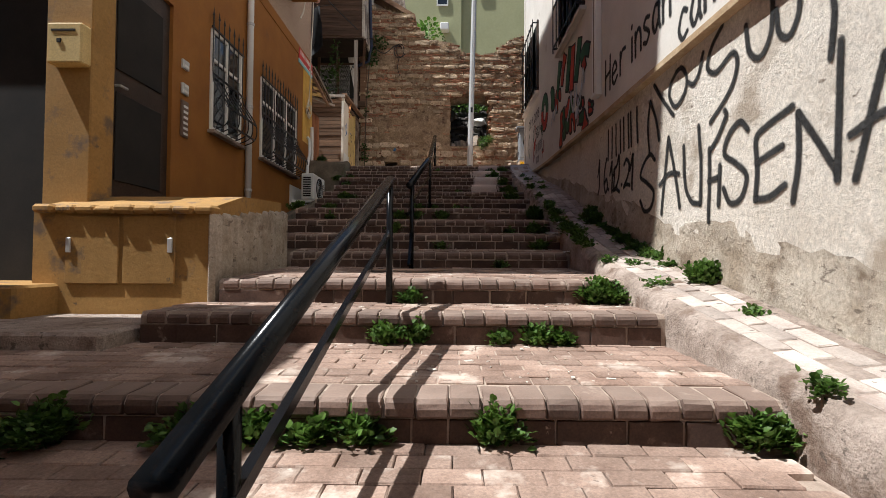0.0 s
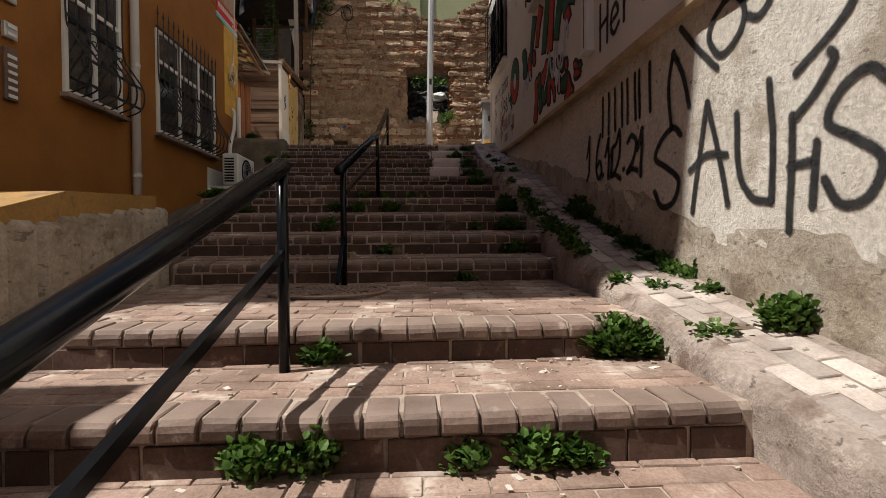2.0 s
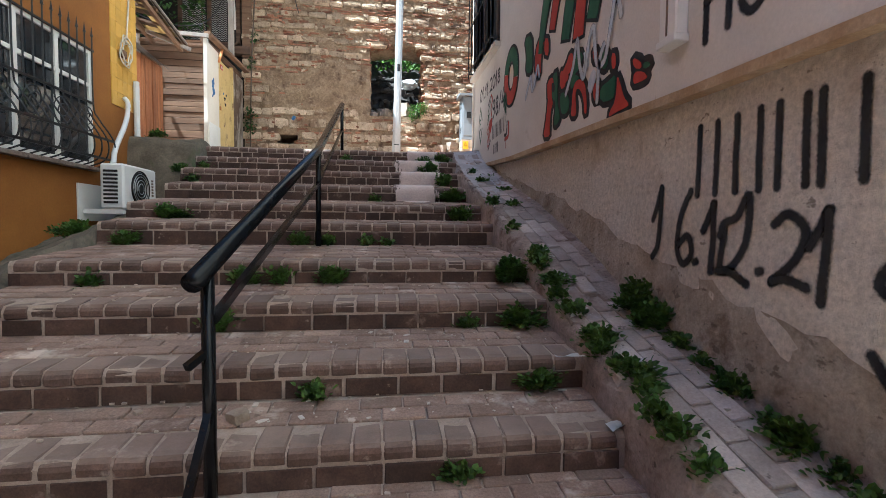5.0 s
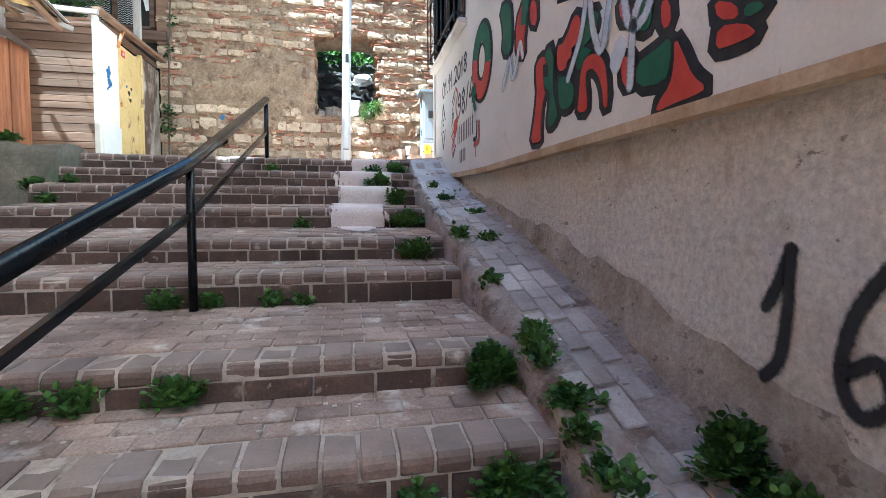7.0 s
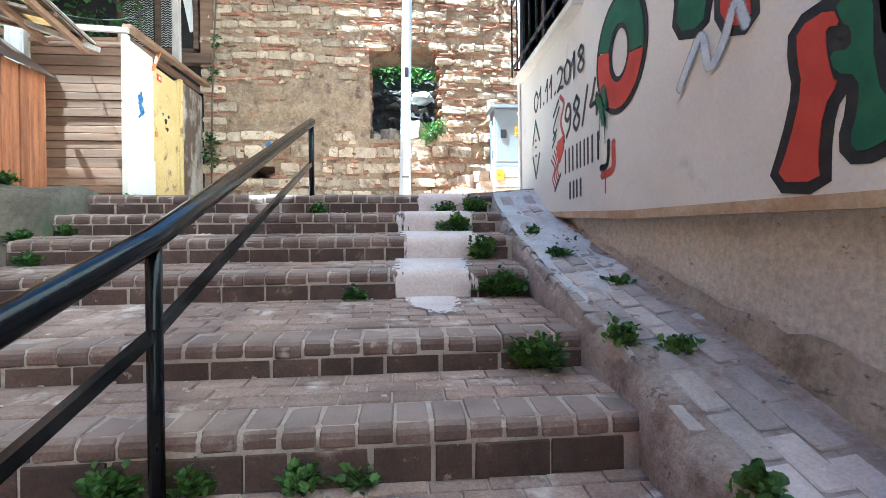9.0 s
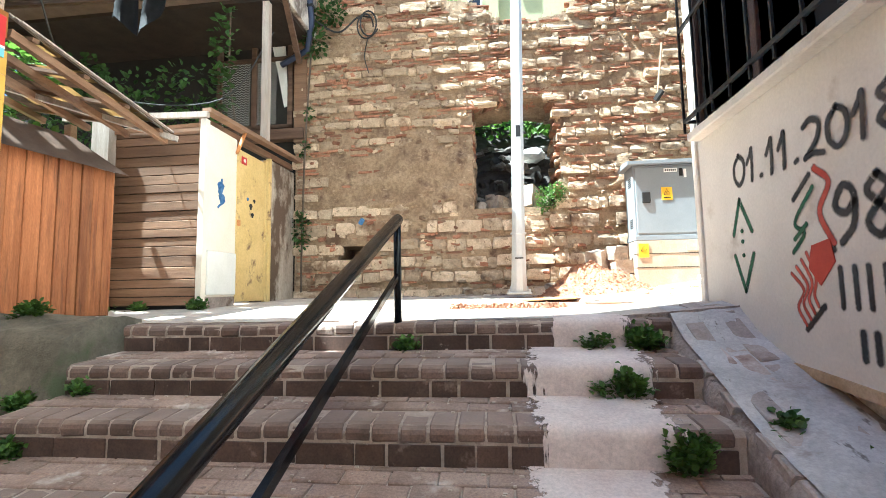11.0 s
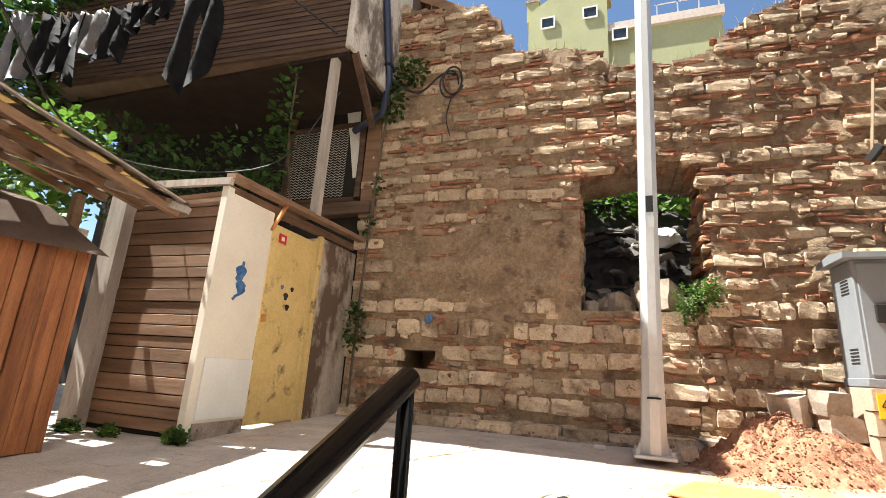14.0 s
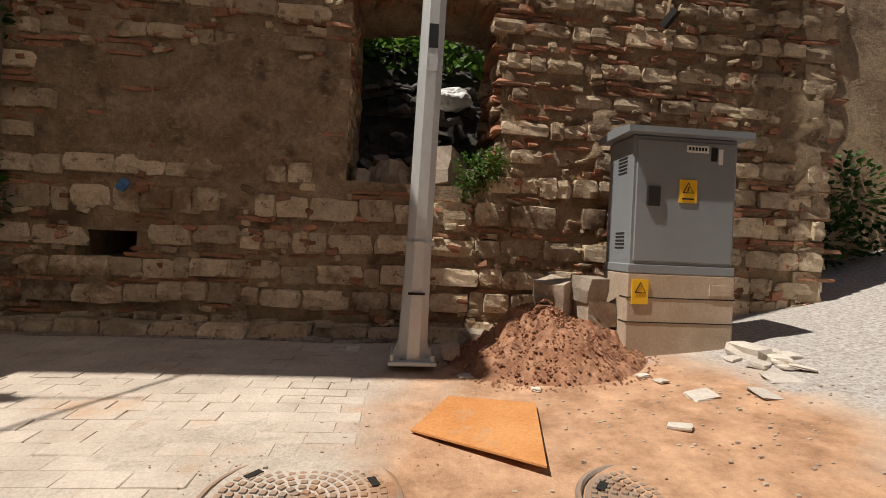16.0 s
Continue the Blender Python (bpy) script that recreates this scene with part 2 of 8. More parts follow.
DIRTYWALL = mat("flaking_whitewash", (0.5, 0.45, 0.38), (0.66, 0.6, 0.52), 3, 0.95, 0.6, 40, stain=(0.16, 0.125, 0.1), stain_at=0.5, stain_scale=2.2, stretch=(1, 1, 0.5))
GREYPAINT = mat("grey_cabinet_paint", (0.2, 0.215, 0.23), (0.235, 0.25, 0.265), 2, 0.5, 0.05, 60, stain=(0.3, 0.29, 0.27), stain_at=0.69, grain=0.08)
CONCRETE = mat("base_concrete", (0.42, 0.32, 0.23), (0.52, 0.41, 0.31), 3, 0.9, 0.3, 60, stain=(0.34, 0.25, 0.17), stain_at=0.62)
DIRT = mat("red_earth", (0.26, 0.112, 0.062), (0.46, 0.245, 0.145), 7, 0.98, 1.0, 26, dist=0.03, grain=0.35)
RUBBLE = mat("rubble_stone", (0.34, 0.27, 0.21), (0.52, 0.44, 0.36), 6, 0.95, 0.7, 40, rnd=0.35, dist=0.02)
# Shade behind the opening is put into this debris colour.
DEBRIS = mat("shaded_debris", (0.025, 0.022, 0.02), (0.07, 0.062, 0.055), 6, 0.95, 0.7, 40, island=0.5)
GREYDEBRIS = mat("grey_broken_concrete", (0.13, 0.12, 0.11), (0.3, 0.28, 0.26), 5, 0.95, 0.6, 40, rnd=0.45)
CASTIRON = mat("cast_iron", (0.22, 0.2, 0.18), (0.36, 0.33, 0.3), 5, 0.65, 0.3, 60, metal=0.4, stain=(0.36, 0.2, 0.11), stain_at=0.52, stain_scale=3)
# Red earth lying on the lids.
tint_tops(CASTIRON, (0.44, 0.28, 0.18), 0.7)
RUST = mat("rusty_orange_board", (0.5, 0.2, 0.06), (0.6, 0.28, 0.1), 3, 0.8, 0.2, 60, stain=(0.46, 0.28, 0.16), stain_at=0.62, stain_scale=4)
LEAF = leaf_mat("weed_leaf", (0.05, 0.11, 0.018), (0.125, 0.225, 0.04))
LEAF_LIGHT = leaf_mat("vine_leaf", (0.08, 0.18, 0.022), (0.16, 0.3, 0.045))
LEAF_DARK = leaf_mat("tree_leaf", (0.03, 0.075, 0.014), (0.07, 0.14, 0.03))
DRYGRASS = leaf_mat("dry_grass", (0.32, 0.24, 0.1), (0.45, 0.36, 0.16))
DAMP = mat("damp_mossy_render", (0.1, 0.085, 0.06), (0.21, 0.17, 0.12), 3, 0.97, 0.9, 40, stain=(0.07, 0.08, 0.04), stain_at=0.56, stain_scale=2.5, dist=0.03, grain=0.3)
BARK = mat("bark", (0.09, 0.065, 0.045), (0.15, 0.11, 0.08), 8, 0.95, 0.6, 50)
SPRAY = mat("black_spray_paint", (0.012, 0.012, 0.013), (0.03, 0.028, 0.027), 18, 0.7, 0.1, 90, grain=0.2)
SPRAY_RED = mat("red_spray_paint", (0.42, 0.035, 0.022), (0.5, 0.06, 0.035), 8, 0.7, 0.1, 90, grain=0.1)
SPRAY_GREEN = mat("green_spray_paint", (0.015, 0.09, 0.04), (0.03, 0.13, 0.06), 8, 0.7, 0.1, 90, grain=0.1)
SPRAY_PALE = mat("pale_spray_paint", (0.5, 0.56, 0.62), (0.62, 0.66, 0.7), 8, 0.7, 0.1, 90, grain=0.1)
SPRAY_BLUE = mat("blue_spray_paint", (0.03, 0.1, 0.25), (0.1, 0.22, 0.42), 18, 0.7, 0.1, 90, grain=0.2)
SIGNRED = mat("sign_red", (0.5, 0.02, 0.02), (0.55, 0.03, 0.03), 3, 0.35, 0, grain=0)
SIGNBLUE = mat("sign_light_blue", (0.2, 0.5, 0.58), (0.24, 0.55, 0.62), 3, 0.35, 0, grain=0)
SIGNYEL = mat("sign_yellow", (0.75, 0.42, 0.01), (0.8, 0.46, 0.02), 3, 0.4, 0, grain=0)
CLOTH_BLACK = mat("black_cloth", (0.008, 0.008, 0.009), (0.016, 0.016, 0.018), 9, 0.95, 0.3, 90)
CLOTH_GREY = mat("grey_cloth", (0.3, 0.3, 0.31), (0.4, 0.4, 0.41), 9, 0.95, 0.3, 90)
CLOTH_RED = mat("red_cloth", (0.5, 0.015, 0.02), (0.58, 0.025, 0.03), 9, 0.9, 0.3, 90)
CLOTH_WHITE = mat("white_curtain", (0.66, 0.63, 0.57), (0.74, 0.71, 0.66), 9, 0.9, 0.2, 90)
LACE = mat("lace_curtain", (0.42, 0.4, 0.36), (0.52, 0.5, 0.46), 9, 0.9, 0.1, 90)
OLIVE = mat("olive_render", (0.37, 0.37, 0.2), (0.42, 0.42, 0.23), 0.5, 0.9, 0.1, 8, grain=0.08)
PINKWALL = mat("pale_far_wall", (0.6, 0.5, 0.42), (0.68, 0.58, 0.5), 0.6, 0.9, 0.1, 8)
ROOFRED = mat("red_roof_tile", (0.36, 0.15, 0.09), (0.46, 0.21, 0.13), 3, 0.9, 0.4, 30)
CABLE = mat("cable_rubber", (0.015, 0.015, 0.016), (0.03, 0.03, 0.03), 8, 0.6, 0)
PALECABLE = mat("pale_cable", (0.6, 0.55, 0.46), (0.7, 0.65, 0.56), 8, 0.6, 0)
BLUEPIPE = mat("dark_blue_pipe", (0.02, 0.03, 0.07), (0.035, 0.045, 0.09), 5, 0.4, 0.05)
PLASTICW = mat("white_plastic", (0.72, 0.71, 0.68), (0.78, 0.77, 0.74), 3, 0.45, 0, stain=(0.55, 0.5, 0.42), stain_at=0.66, grain=0.05)
EARTHGROUND = mat("trodden_ground", (0.2, 0.15, 0.11), (0.3, 0.24, 0.18), 1.2, 0.97, 0.5, 30)


# ---- shaping helpers ----
def thing(name, label, category, group="", kind="", at=(0, 0, 0)):
    e = new(name)
    e.empty_display_size = 0.1
    e.location = at
    return tagged(e, label, category, group, kind)


def part(name, bm, material, parent=None, label="", smooth=False):
    """Links a bmesh, built in world coordinates, as one mesh under parent."""
    me = bpy.data.meshes.new(name)
    bm.to_mesh(me)
    bm.free()
    return hang(name, me, material, parent, label, smooth)


def hang(name, me, material, parent=None, label="", smooth=False):
    if material and not me.materials:
        me.materials.append(material)
    if smooth:
        me.polygons.foreach_set("use_smooth", [True] * len(me.polygons))
    ob = new(name, me)
    if parent:
        ob.parent = parent
        p, off = parent, Vector((0, 0, 0))
        while p:
            off += p.location
            p = p.parent
        ob.matrix_parent_inverse = Matrix.Translation(-off)
    if label:
        ob["label"] = label
    return ob


def solo(name, bm, material, label, category, group="", kind="", smooth=False):
    return tagged(part(name, bm, material, None, "", smooth), label, category, group, kind)


def box(x0, x1, y0, y1, z0, z1, bevel=0.0, bm=None, m=None):
    bm = bm or bmesh.new()
    vs = [bm.verts.new((x, y, z)) for x in (x0, x1) for y in (y0, y1) for z in (z0, z1)]
    fs = [bm.faces.new([vs[i] for i in f]) for f in ((0, 1, 3, 2), (4, 6, 7, 5), (0, 4, 5, 1), (2, 3, 7, 6), (0, 2, 6, 4), (1, 5, 7, 3))]
    if bevel:
        es = list({e for f in fs for e in f.edges})
        r = bmesh.ops.bevel(bm, geom=es, offset=bevel, segments=1, affect="EDGES")
        vs = list({v for f in r["faces"] for v in f.verts} | {v for v in vs if v.is_valid})
    if m:
        bmesh.ops.transform(bm, matrix=m, verts=vs)
    return bm


def bar(a, b, w, h=None, bm=None, bevel=0.0):
    """A square bar from a to b."""
    a, b = Vector(a), Vector(b)
    h = h or w
    d = b - a
    q = d.to_track_quat("X", "Z").to_matrix().to_4x4()
    return box(0, d.length, -w / 2, w / 2, -h / 2, h / 2, bevel, bm, Matrix.Translation(a) @ q)


def tube(pts, r, sides=8, bm=None, taper=None):
    bm = bm or bmesh.new()
    pts = [Vector(p) for p in pts]
    rings = []
    up = Vector((0.13, 0.31, 0.94))
    for i, p in enumerate(pts):
        d = (pts[min(i + 1, len(pts) - 1)] - pts[max(i - 1, 0)]).normalized()
        u = d.cross(up)
        if u.length < 0.1:
            u = d.cross(Vector((1, 0, 0)))
        u.normalize()
        v = d.cross(u)
        rr = r if taper is None else r + (taper - r) * i / (len(pts) - 1)
        rings.append([bm.verts.new(p + u * rr * math.cos(k * math.tau / sides) + v * rr * math.sin(k * math.tau / sides)) for k in range(sides)])
    for a, b in zip(rings, rings[1:]):
        for k in range(sides):
            bm.faces.new((a[k], a[(k + 1) % sides], b[(k + 1) % sides], b[k]))
    bm.faces.new(rings[0][::-1])
    bm.faces.new(rings[-1])
    return bm


def curve_pts(ctrl, n=24):
    """A smooth line through the points."""
    c = [Vector(p) for p in ctrl]
    c = [c[0] * 2 - c[1]] + c + [c[-1] * 2 - c[-2]]
    out = []
    for i in range(1, len(c) - 2):
        for k in range(n if i < len(c) - 3 else n + 1):
            t = k / n
            a, b, d, e = c[i - 1:i + 3]
            out.append(0.5 * ((2 * b) + (d - a) * t + (2 * a - 5 * b + 4 * d - e) * t * t + (3 * b - a - 3 * d + e) * t ** 3))
    return out


def prism(poly, axis, lo, hi, bm=None):
    """A polygon in the plane across axis, drawn out from lo to hi."""
    bm = bm or bmesh.new()
    put = {"x": lambda p, v: (v, p[0], p[1]), "y": lambda p, v: (p[0], v, p[1]), "z": lambda p, v: (p[0], p[1], v)}[axis]
    a, b = ([bm.verts.new(put(p, v)) for p in poly] for v in (lo, hi))
    fs = [bm.faces.new(a[::-1]), bm.faces.new(b)]
    for i in range(len(poly)):
        j = (i + 1) % len(poly)
        fs.append(bm.faces.new((a[i], a[j], b[j], b[i])))
    bmesh.ops.recalc_face_normals(bm, faces=fs)
    return bm


def mesh_of(name, verts, faces, material):
    me = bpy.data.meshes.new(name)
    me.from_pydata([tuple(v) for v in verts], [], [tuple(f) for f in faces])
    me.materials.append(material)
    return me


def sheet(xs, ys, zfun, name, material):
    """A ground sheet over a grid."""
    xs, ys = list(xs), list(ys)
    vs = [(x, y, zfun(x, y)) for y in ys for x in xs]
    w = len(xs)
    fs = [(j * w + i, j * w + i + 1, (j + 1) * w + i + 1, (j + 1) * w + i) for j in range(len(ys) - 1) for i in range(w - 1)]
    return mesh_of(name, vs, fs, material)


def lump(rough, seed, flat=0.0):
    """A worn block about the unit cube: a cube of 3 x 3 faces a side, rounded and knocked about."""
    rng = random.Random(seed)
    bm = bmesh.new()
    bmesh.ops.create_cube(bm, size=1)
    bmesh.ops.subdivide_edges(bm, edges=bm.edges[:], cuts=1, use_grid_fill=True)
    for v in bm.verts:
        c = v.co
        far = sum(abs(a) > 0.4 for a in c)
        s = {3: 0.92, 2: 0.97}.get(far, 1.0)
        v.co = c * s + Vector([rng.uniform(-rough, rough) for _ in range(3)])
    me = bpy.data.meshes.new("lump")
    bm.to_mesh(me)
    bm.free()
    return me


def hewn(seed):
    """A weathered block about the unit cube: flat face, eaten edges and pits."""
    rng = random.Random(seed)
    bm = bmesh.new()
    bmesh.ops.create_cube(bm, size=1)
    bmesh.ops.subdivide_edges(bm, edges=bm.edges[:], cuts=2, use_grid_fill=True)
    for v in bm.verts:
        c = v.co.copy()
        far = sum(abs(a) > 0.4 for a in c)
        s = {3: rng.uniform(0.8, 0.95), 2: rng.uniform(0.9, 1.0)}.get(far, 1.0)
        k = noise.noise(c * 2.6 + Vector((seed * 3.1, 0, 0)))
        v.co = Vector((c.x * s, c.y * (1 + 0.22 * k) * s, c.z * s)) + Vector([rng.uniform(-0.03, 0.03) for _ in range(3)])
    me = bpy.data.meshes.new("hewn")
    bm.to_mesh(me)
    bm.free()
    return me


def chip(w, d, h, c, seed, nose=False):
    """A paving brick w x d x h with chamfered top edges; its top front edge rounded when it is a nosing. Origin: middle of the front bottom edge."""
    rng = random.Random(seed)
    if nose:
        prof = [(0.012, 0), (0, 0.012), (0, h * 0.5), (0.008, h * 0.75), (0.024, h * 0.93), (0.05, h), (d - 0.006, h), (d, h - 0.008), (d, 0)]
    else:
        prof = [(0, 0), (0, h - c), (c, h), (d - c, h), (d, h - c), (d, 0)]
    n = len(prof)
    vs, fs = [], []
    for k, (x, s) in enumerate(((-w / 2, 0.0), (-w / 2 + c, c), (w / 2 - c, c), (w / 2, 0.0))):
        for (y, z) in prof:
            cz = z - (c * 0.8 if k in (0, 3) and z > h * 0.6 else 0)
            cy = y + (c * 0.8 if k in (0, 3) and y < d * 0.2 else 0)
            vs.append((x + rng.uniform(-0.0015, 0.0015), cy + rng.uniform(-0.0015, 0.0015), cz + rng.uniform(-0.002, 0.002)))
    for k in range(3):
        for i in range(n):
            j = (i + 1) % n
            fs.append((k * n + i, (k + 1) * n + i, (k + 1) * n + j, k * n + j))
    fs.append(tuple(range(n)))
    fs.append(tuple(range(4 * n - 1, 3 * n - 1, -1)))
    me = bpy.data.meshes.new("chip")
    me.from_pydata(vs, [], fs)
    return me


def place(name, me, m, parent):
    """One piece on shared mesh data; the parents of pieces stand unturned, at any place."""
    ob = bpy.data.objects.new(name, me)
    scene.collection.objects.link(ob)
    ob.parent = parent
    p, off = parent, Vector((0, 0, 0))
    while p:
        off += p.location
        p = p.parent
    ob.matrix_basis = Matrix.Translation(-off) @ m
    return ob


def leaves(name, spots, size, material, rng):
    """A mesh of folded leaves, one at each (place, outward direction)."""
    vs, fs = [], []
    for p, d in spots:
        s = size * rng.uniform(0.6, 1.3)
        d = (Vector(d) + Vector((rng.uniform(-1, 1), rng.uniform(-1, 1), rng.uniform(-0.6, 0.9))) * 0.8).normalized()
        side = d.cross(Vector((rng.uniform(-0.4, 0.4), rng.uniform(-0.4, 0.4), 1))).normalized()
        up = side.cross(d)
        p = Vector(p)
        k = len(vs)
        vs += [p, p + d * s * 0.35 + side * s * 0.44 + up * s * 0.1, p + d * s * 0.75 + side * s * 0.36 + up * s * 0.06, p + d * s * 1.05 - up * s * 0.12,
               p + d * s * 0.75 - side * s * 0.36 + up * s * 0.06, p + d * s * 0.35 - side * s * 0.44 + up * s * 0.1, p + d * s * 0.5 - up * s * 0.02]
        fs += [(k, k + 1, k + 6), (k + 1, k + 2, k + 6), (k + 2, k + 3, k + 6), (k + 3, k + 4, k + 6), (k + 4, k + 5, k + 6), (k + 5, k, k + 6)]
    return mesh_of(name, vs, fs, material)


def crown(name, blobs, n, size, material, rng):
    spots = []
    for c, r in blobs:
        c = Vector(c)
        for _ in range(int(n * r[0] * r[2] * 4)):
            d = Vector((rng.gauss(0, 1), rng.gauss(0, 1), rng.gauss(0, 1))).normalized()
            k = rng.random() ** 0.4
            if noise.noise(c + d * 2.3) < -0.25:
                continue
            spots.append((c + Vector((d.x * r[0], d.y * r[1], d.z * r[2])) * k, d))
    return leaves(name, spots, size, material, rng)


# ---- heights along the stairs: front edge y, foot z, top z, left end x ----
STEPS = [
    (2.24, 0.20, 0.375, -2.45), (3.20, 0.41, 0.597, -1.5), (3.86, 0.59, 0.765, -1.36),
    (5.37, 0.835, 0.995, -1.36), (5.80, 1.045, 1.21, -1.6), (6.32, 1.26, 1.425, -1.75), (6.80, 1.475, 1.635, -1.78),
    (7.79, 1.70, 1.90, -1.8), (8.30, 1.935, 2.09, -1.82), (9.17, 2.17, 2.345, -1.85), (9.61, 2.40, 2.57, -1.85), (9.98, 2.61, 2.77, -1.95), (10.39, 2.80, 2.965, -2.05),
]
XR = 1.62
RAMP_Y = [-14, 0.5, 2.37, 4.5, 6.1, 6.91, 7.92, 8.82, 9.64, 10.3, 10.5, 10.75]
RAMP_Z = [-0.2, 0.22, 0.53, 0.96, 1.42, 1.76, 2.11, 2.36, 2.62, 2.88, 3.02, 3.045]


def ramp_z(y):
    return float(np.interp(y, RAMP_Y, RAMP_Z))


def plaza_z(x, y):
    r = max(0.0, x - 1.2)
    return 2.965 + 0.035 * (y - 10.4) + 0.055 * r + 0.02 * r * r


def low_z(y):
    return 0.2 + 0.05 * (min(y, 2.24) - 2.24)

# ---- ground ----
ob = hang("ground", sheet([-400, -60, -12, -6, 12, 60, 400], [-400, -60, -16, 10.2, 10.6, 18, 60, 400], lambda x, y: -1.2 if y < 10.4 else (2.3 if y < 20 else 3.0), "ground", EARTHGROUND), None)
tagged(ob, "brown trodden earth sheet under the alley", "ground", kind="structure")
lower = hang("pavement", sheet(np.linspace(-6, XR, 24), np.linspace(-14, 2.3, 40), lambda x, y: low_z(y) - 0.03, "pavement", MORTAR), None)
tagged(lower, "sunlit brick paving at the foot of the stairs", "pavement", kind="structure")


def plaza_mask_mat():
    """Paving with red earth trodden over it and grey asphalt towards the road."""
    m = mat("square_paving", (0.45, 0.375, 0.31), (0.57, 0.49, 0.415), 3, 0.95, 0.6, 70, stain=(0.47, 0.31, 0.2), stain_at=0.6, stain_scale=0.9, grain=0.35)
    n, l = m.node_tree.nodes, m.node_tree.links
    geo = n.new("ShaderNodeNewGeometry")
    noi = n.new("ShaderNodeTexNoise")
    noi.inputs["Scale"].default_value, noi.inputs["Detail"].default_value = 2.5, 6
    l.new(geo.outputs["Position"], noi.inputs["Vector"])

    def blob(cx, cy, r, soft):
        d = n.new("ShaderNodeVectorMath")
        d.operation = "DISTANCE"
        d.inputs[1].default_value = (cx, cy, 3.12)
        l.new(geo.outputs["Position"], d.inputs[0])
        a = n.new("ShaderNodeMath")
        a.operation = "MULTIPLY_ADD"
        a.inputs[1].default_value = 1.1
        l.new(noi.outputs[0], a.inputs[0])
        l.new(d.outputs["Value"], a.inputs[2])
        mr = n.new("ShaderNodeMapRange")
        mr.inputs["From Min"].default_value, mr.inputs["From Max"].default_value = r + soft + 0.5, r - soft + 0.5
        l.new(a.outputs[0], mr.inputs["Value"])
        return mr.outputs[0]

    b = n["Principled BSDF"]
    col = b.inputs["Base Color"].links[0].from_socket
    for fac, c in ((blob(1.75, 12.3, 1.15, 0.25), (0.46, 0.275, 0.165)), (blob(5.75, 12.9, 3.0, 0.12), (0.4, 0.375, 0.35))):
        x = n.new("ShaderNodeMix")
        x.data_type = "RGBA"
        l.new(fac, x.inputs[0])
        l.new(col, x.inputs[6])
        spots = n.new("ShaderNodeTexNoise")
        spots.inputs["Scale"].default_value, spots.inputs["Detail"].default_value, spots.inputs["Roughness"].default_value = (3.6, 9.0, 0.8) if c[0] > c[2] * 1.5 else (38.0, 4.0, 0.8)
        l.new(geo.outputs["Position"], spots.inputs["Vector"])
        tone = n.new("ShaderNodeValToRGB")
        tone.color_ramp.elements[0].position, tone.color_ramp.elements[1].position = 0.36, 0.64
        tone.color_ramp.elements[0].color = (c[0] * 0.62, c[1] * 0.55, c[2] * 0.5, 1)
        tone.color_ramp.elements[1].color = (c[0] * 1.3, c[1] * 1.32, c[2] * 1.35, 1)
        l.new(spots.outputs[0], tone.inputs[0])
        l.new(tone.outputs[0], x.inputs[7])
        col = x.outputs[2]
    l.new(col, b.inputs["Base Color"])
    return m


PLAZA = plaza_mask_mat()
plaza = hang("square", sheet(np.linspace(-7, 14, 85), np.linspace(10.5, 18.5, 48), lambda x, y: plaza_z(x, y) + 0.008 * noise.noise((x * 3, y * 3, 0)), "square", PLAZA), None)
tagged(plaza, "bright paved square with red earth and worn asphalt", "pavement", kind="structure")

vs, fs = [], []
for k, x in enumerate(np.linspace(-2.6, 2.12, 36)):
    vs += [(x, 10.497, plaza_z(x, 10.5) + 0.003 + 0.006 * noise.noise((x * 5, 0, 0))), (x, 10.47, 2.75)]
    if k:
        fs.append((2 * k - 2, 2 * k - 1, 2 * k + 1, 2 * k))
hang("edge", mesh_of("edge", vs, fs, KERB), None, plaza)

# ---- right wall ----
wall_e = thing("wall_east", "cream rendered house wall with sprayed lettering along the stairs", "wall", kind="structure")
UB_Y, UB_Z = [-14, 3.2, 4.8, 5.65, 6.9, 8.7, 9.85, 10.93], [2.3, 2.46, 2.51, 2.53, 2.58, 2.65, 2.73, 2.79]


def upper_foot(y):
    return float(np.interp(y, UB_Y, UB_Z))


def wall_grid(name, xfun, y0, y1, zlo, zhi, ny, nz, material, label):
    ys = np.linspace(y0, y1, ny)
    vs, fs = [], []
    for y in ys:
        for k in range(nz):
            z = zlo(y) + (zhi(y) - zlo(y)) * k / (nz - 1)
            vs.append((xfun(y, z), y, z))
    for i in range(ny - 1):
        for k in range(nz - 1):
            a = i * nz + k
            fs.append((a, a + 1, a + nz + 1, a + nz))
    return hang(name, mesh_of(name, vs, fs, material), material, wall_e, label)


def rough_x(y, z):
    return 2.12 + 0.008 * noise.noise((y * 2.2, z * 2.2, 1)) + 0.003 * noise.noise((y * 9, z * 9, 3))


# Carried up to 22 m, unseen, to cut sky light across the stairs.
part("core", box(2.15, 5.2, -14, 10.92, -1, 22), PLASTER, wall_e)
wall_grid("lower_render", rough_x, -14, 10.9, lambda y: ramp_z(y) - 0.1, lambda y: upper_foot(y) + 0.02, 300, 22, STUCCO, "rough grey-cream stucco")
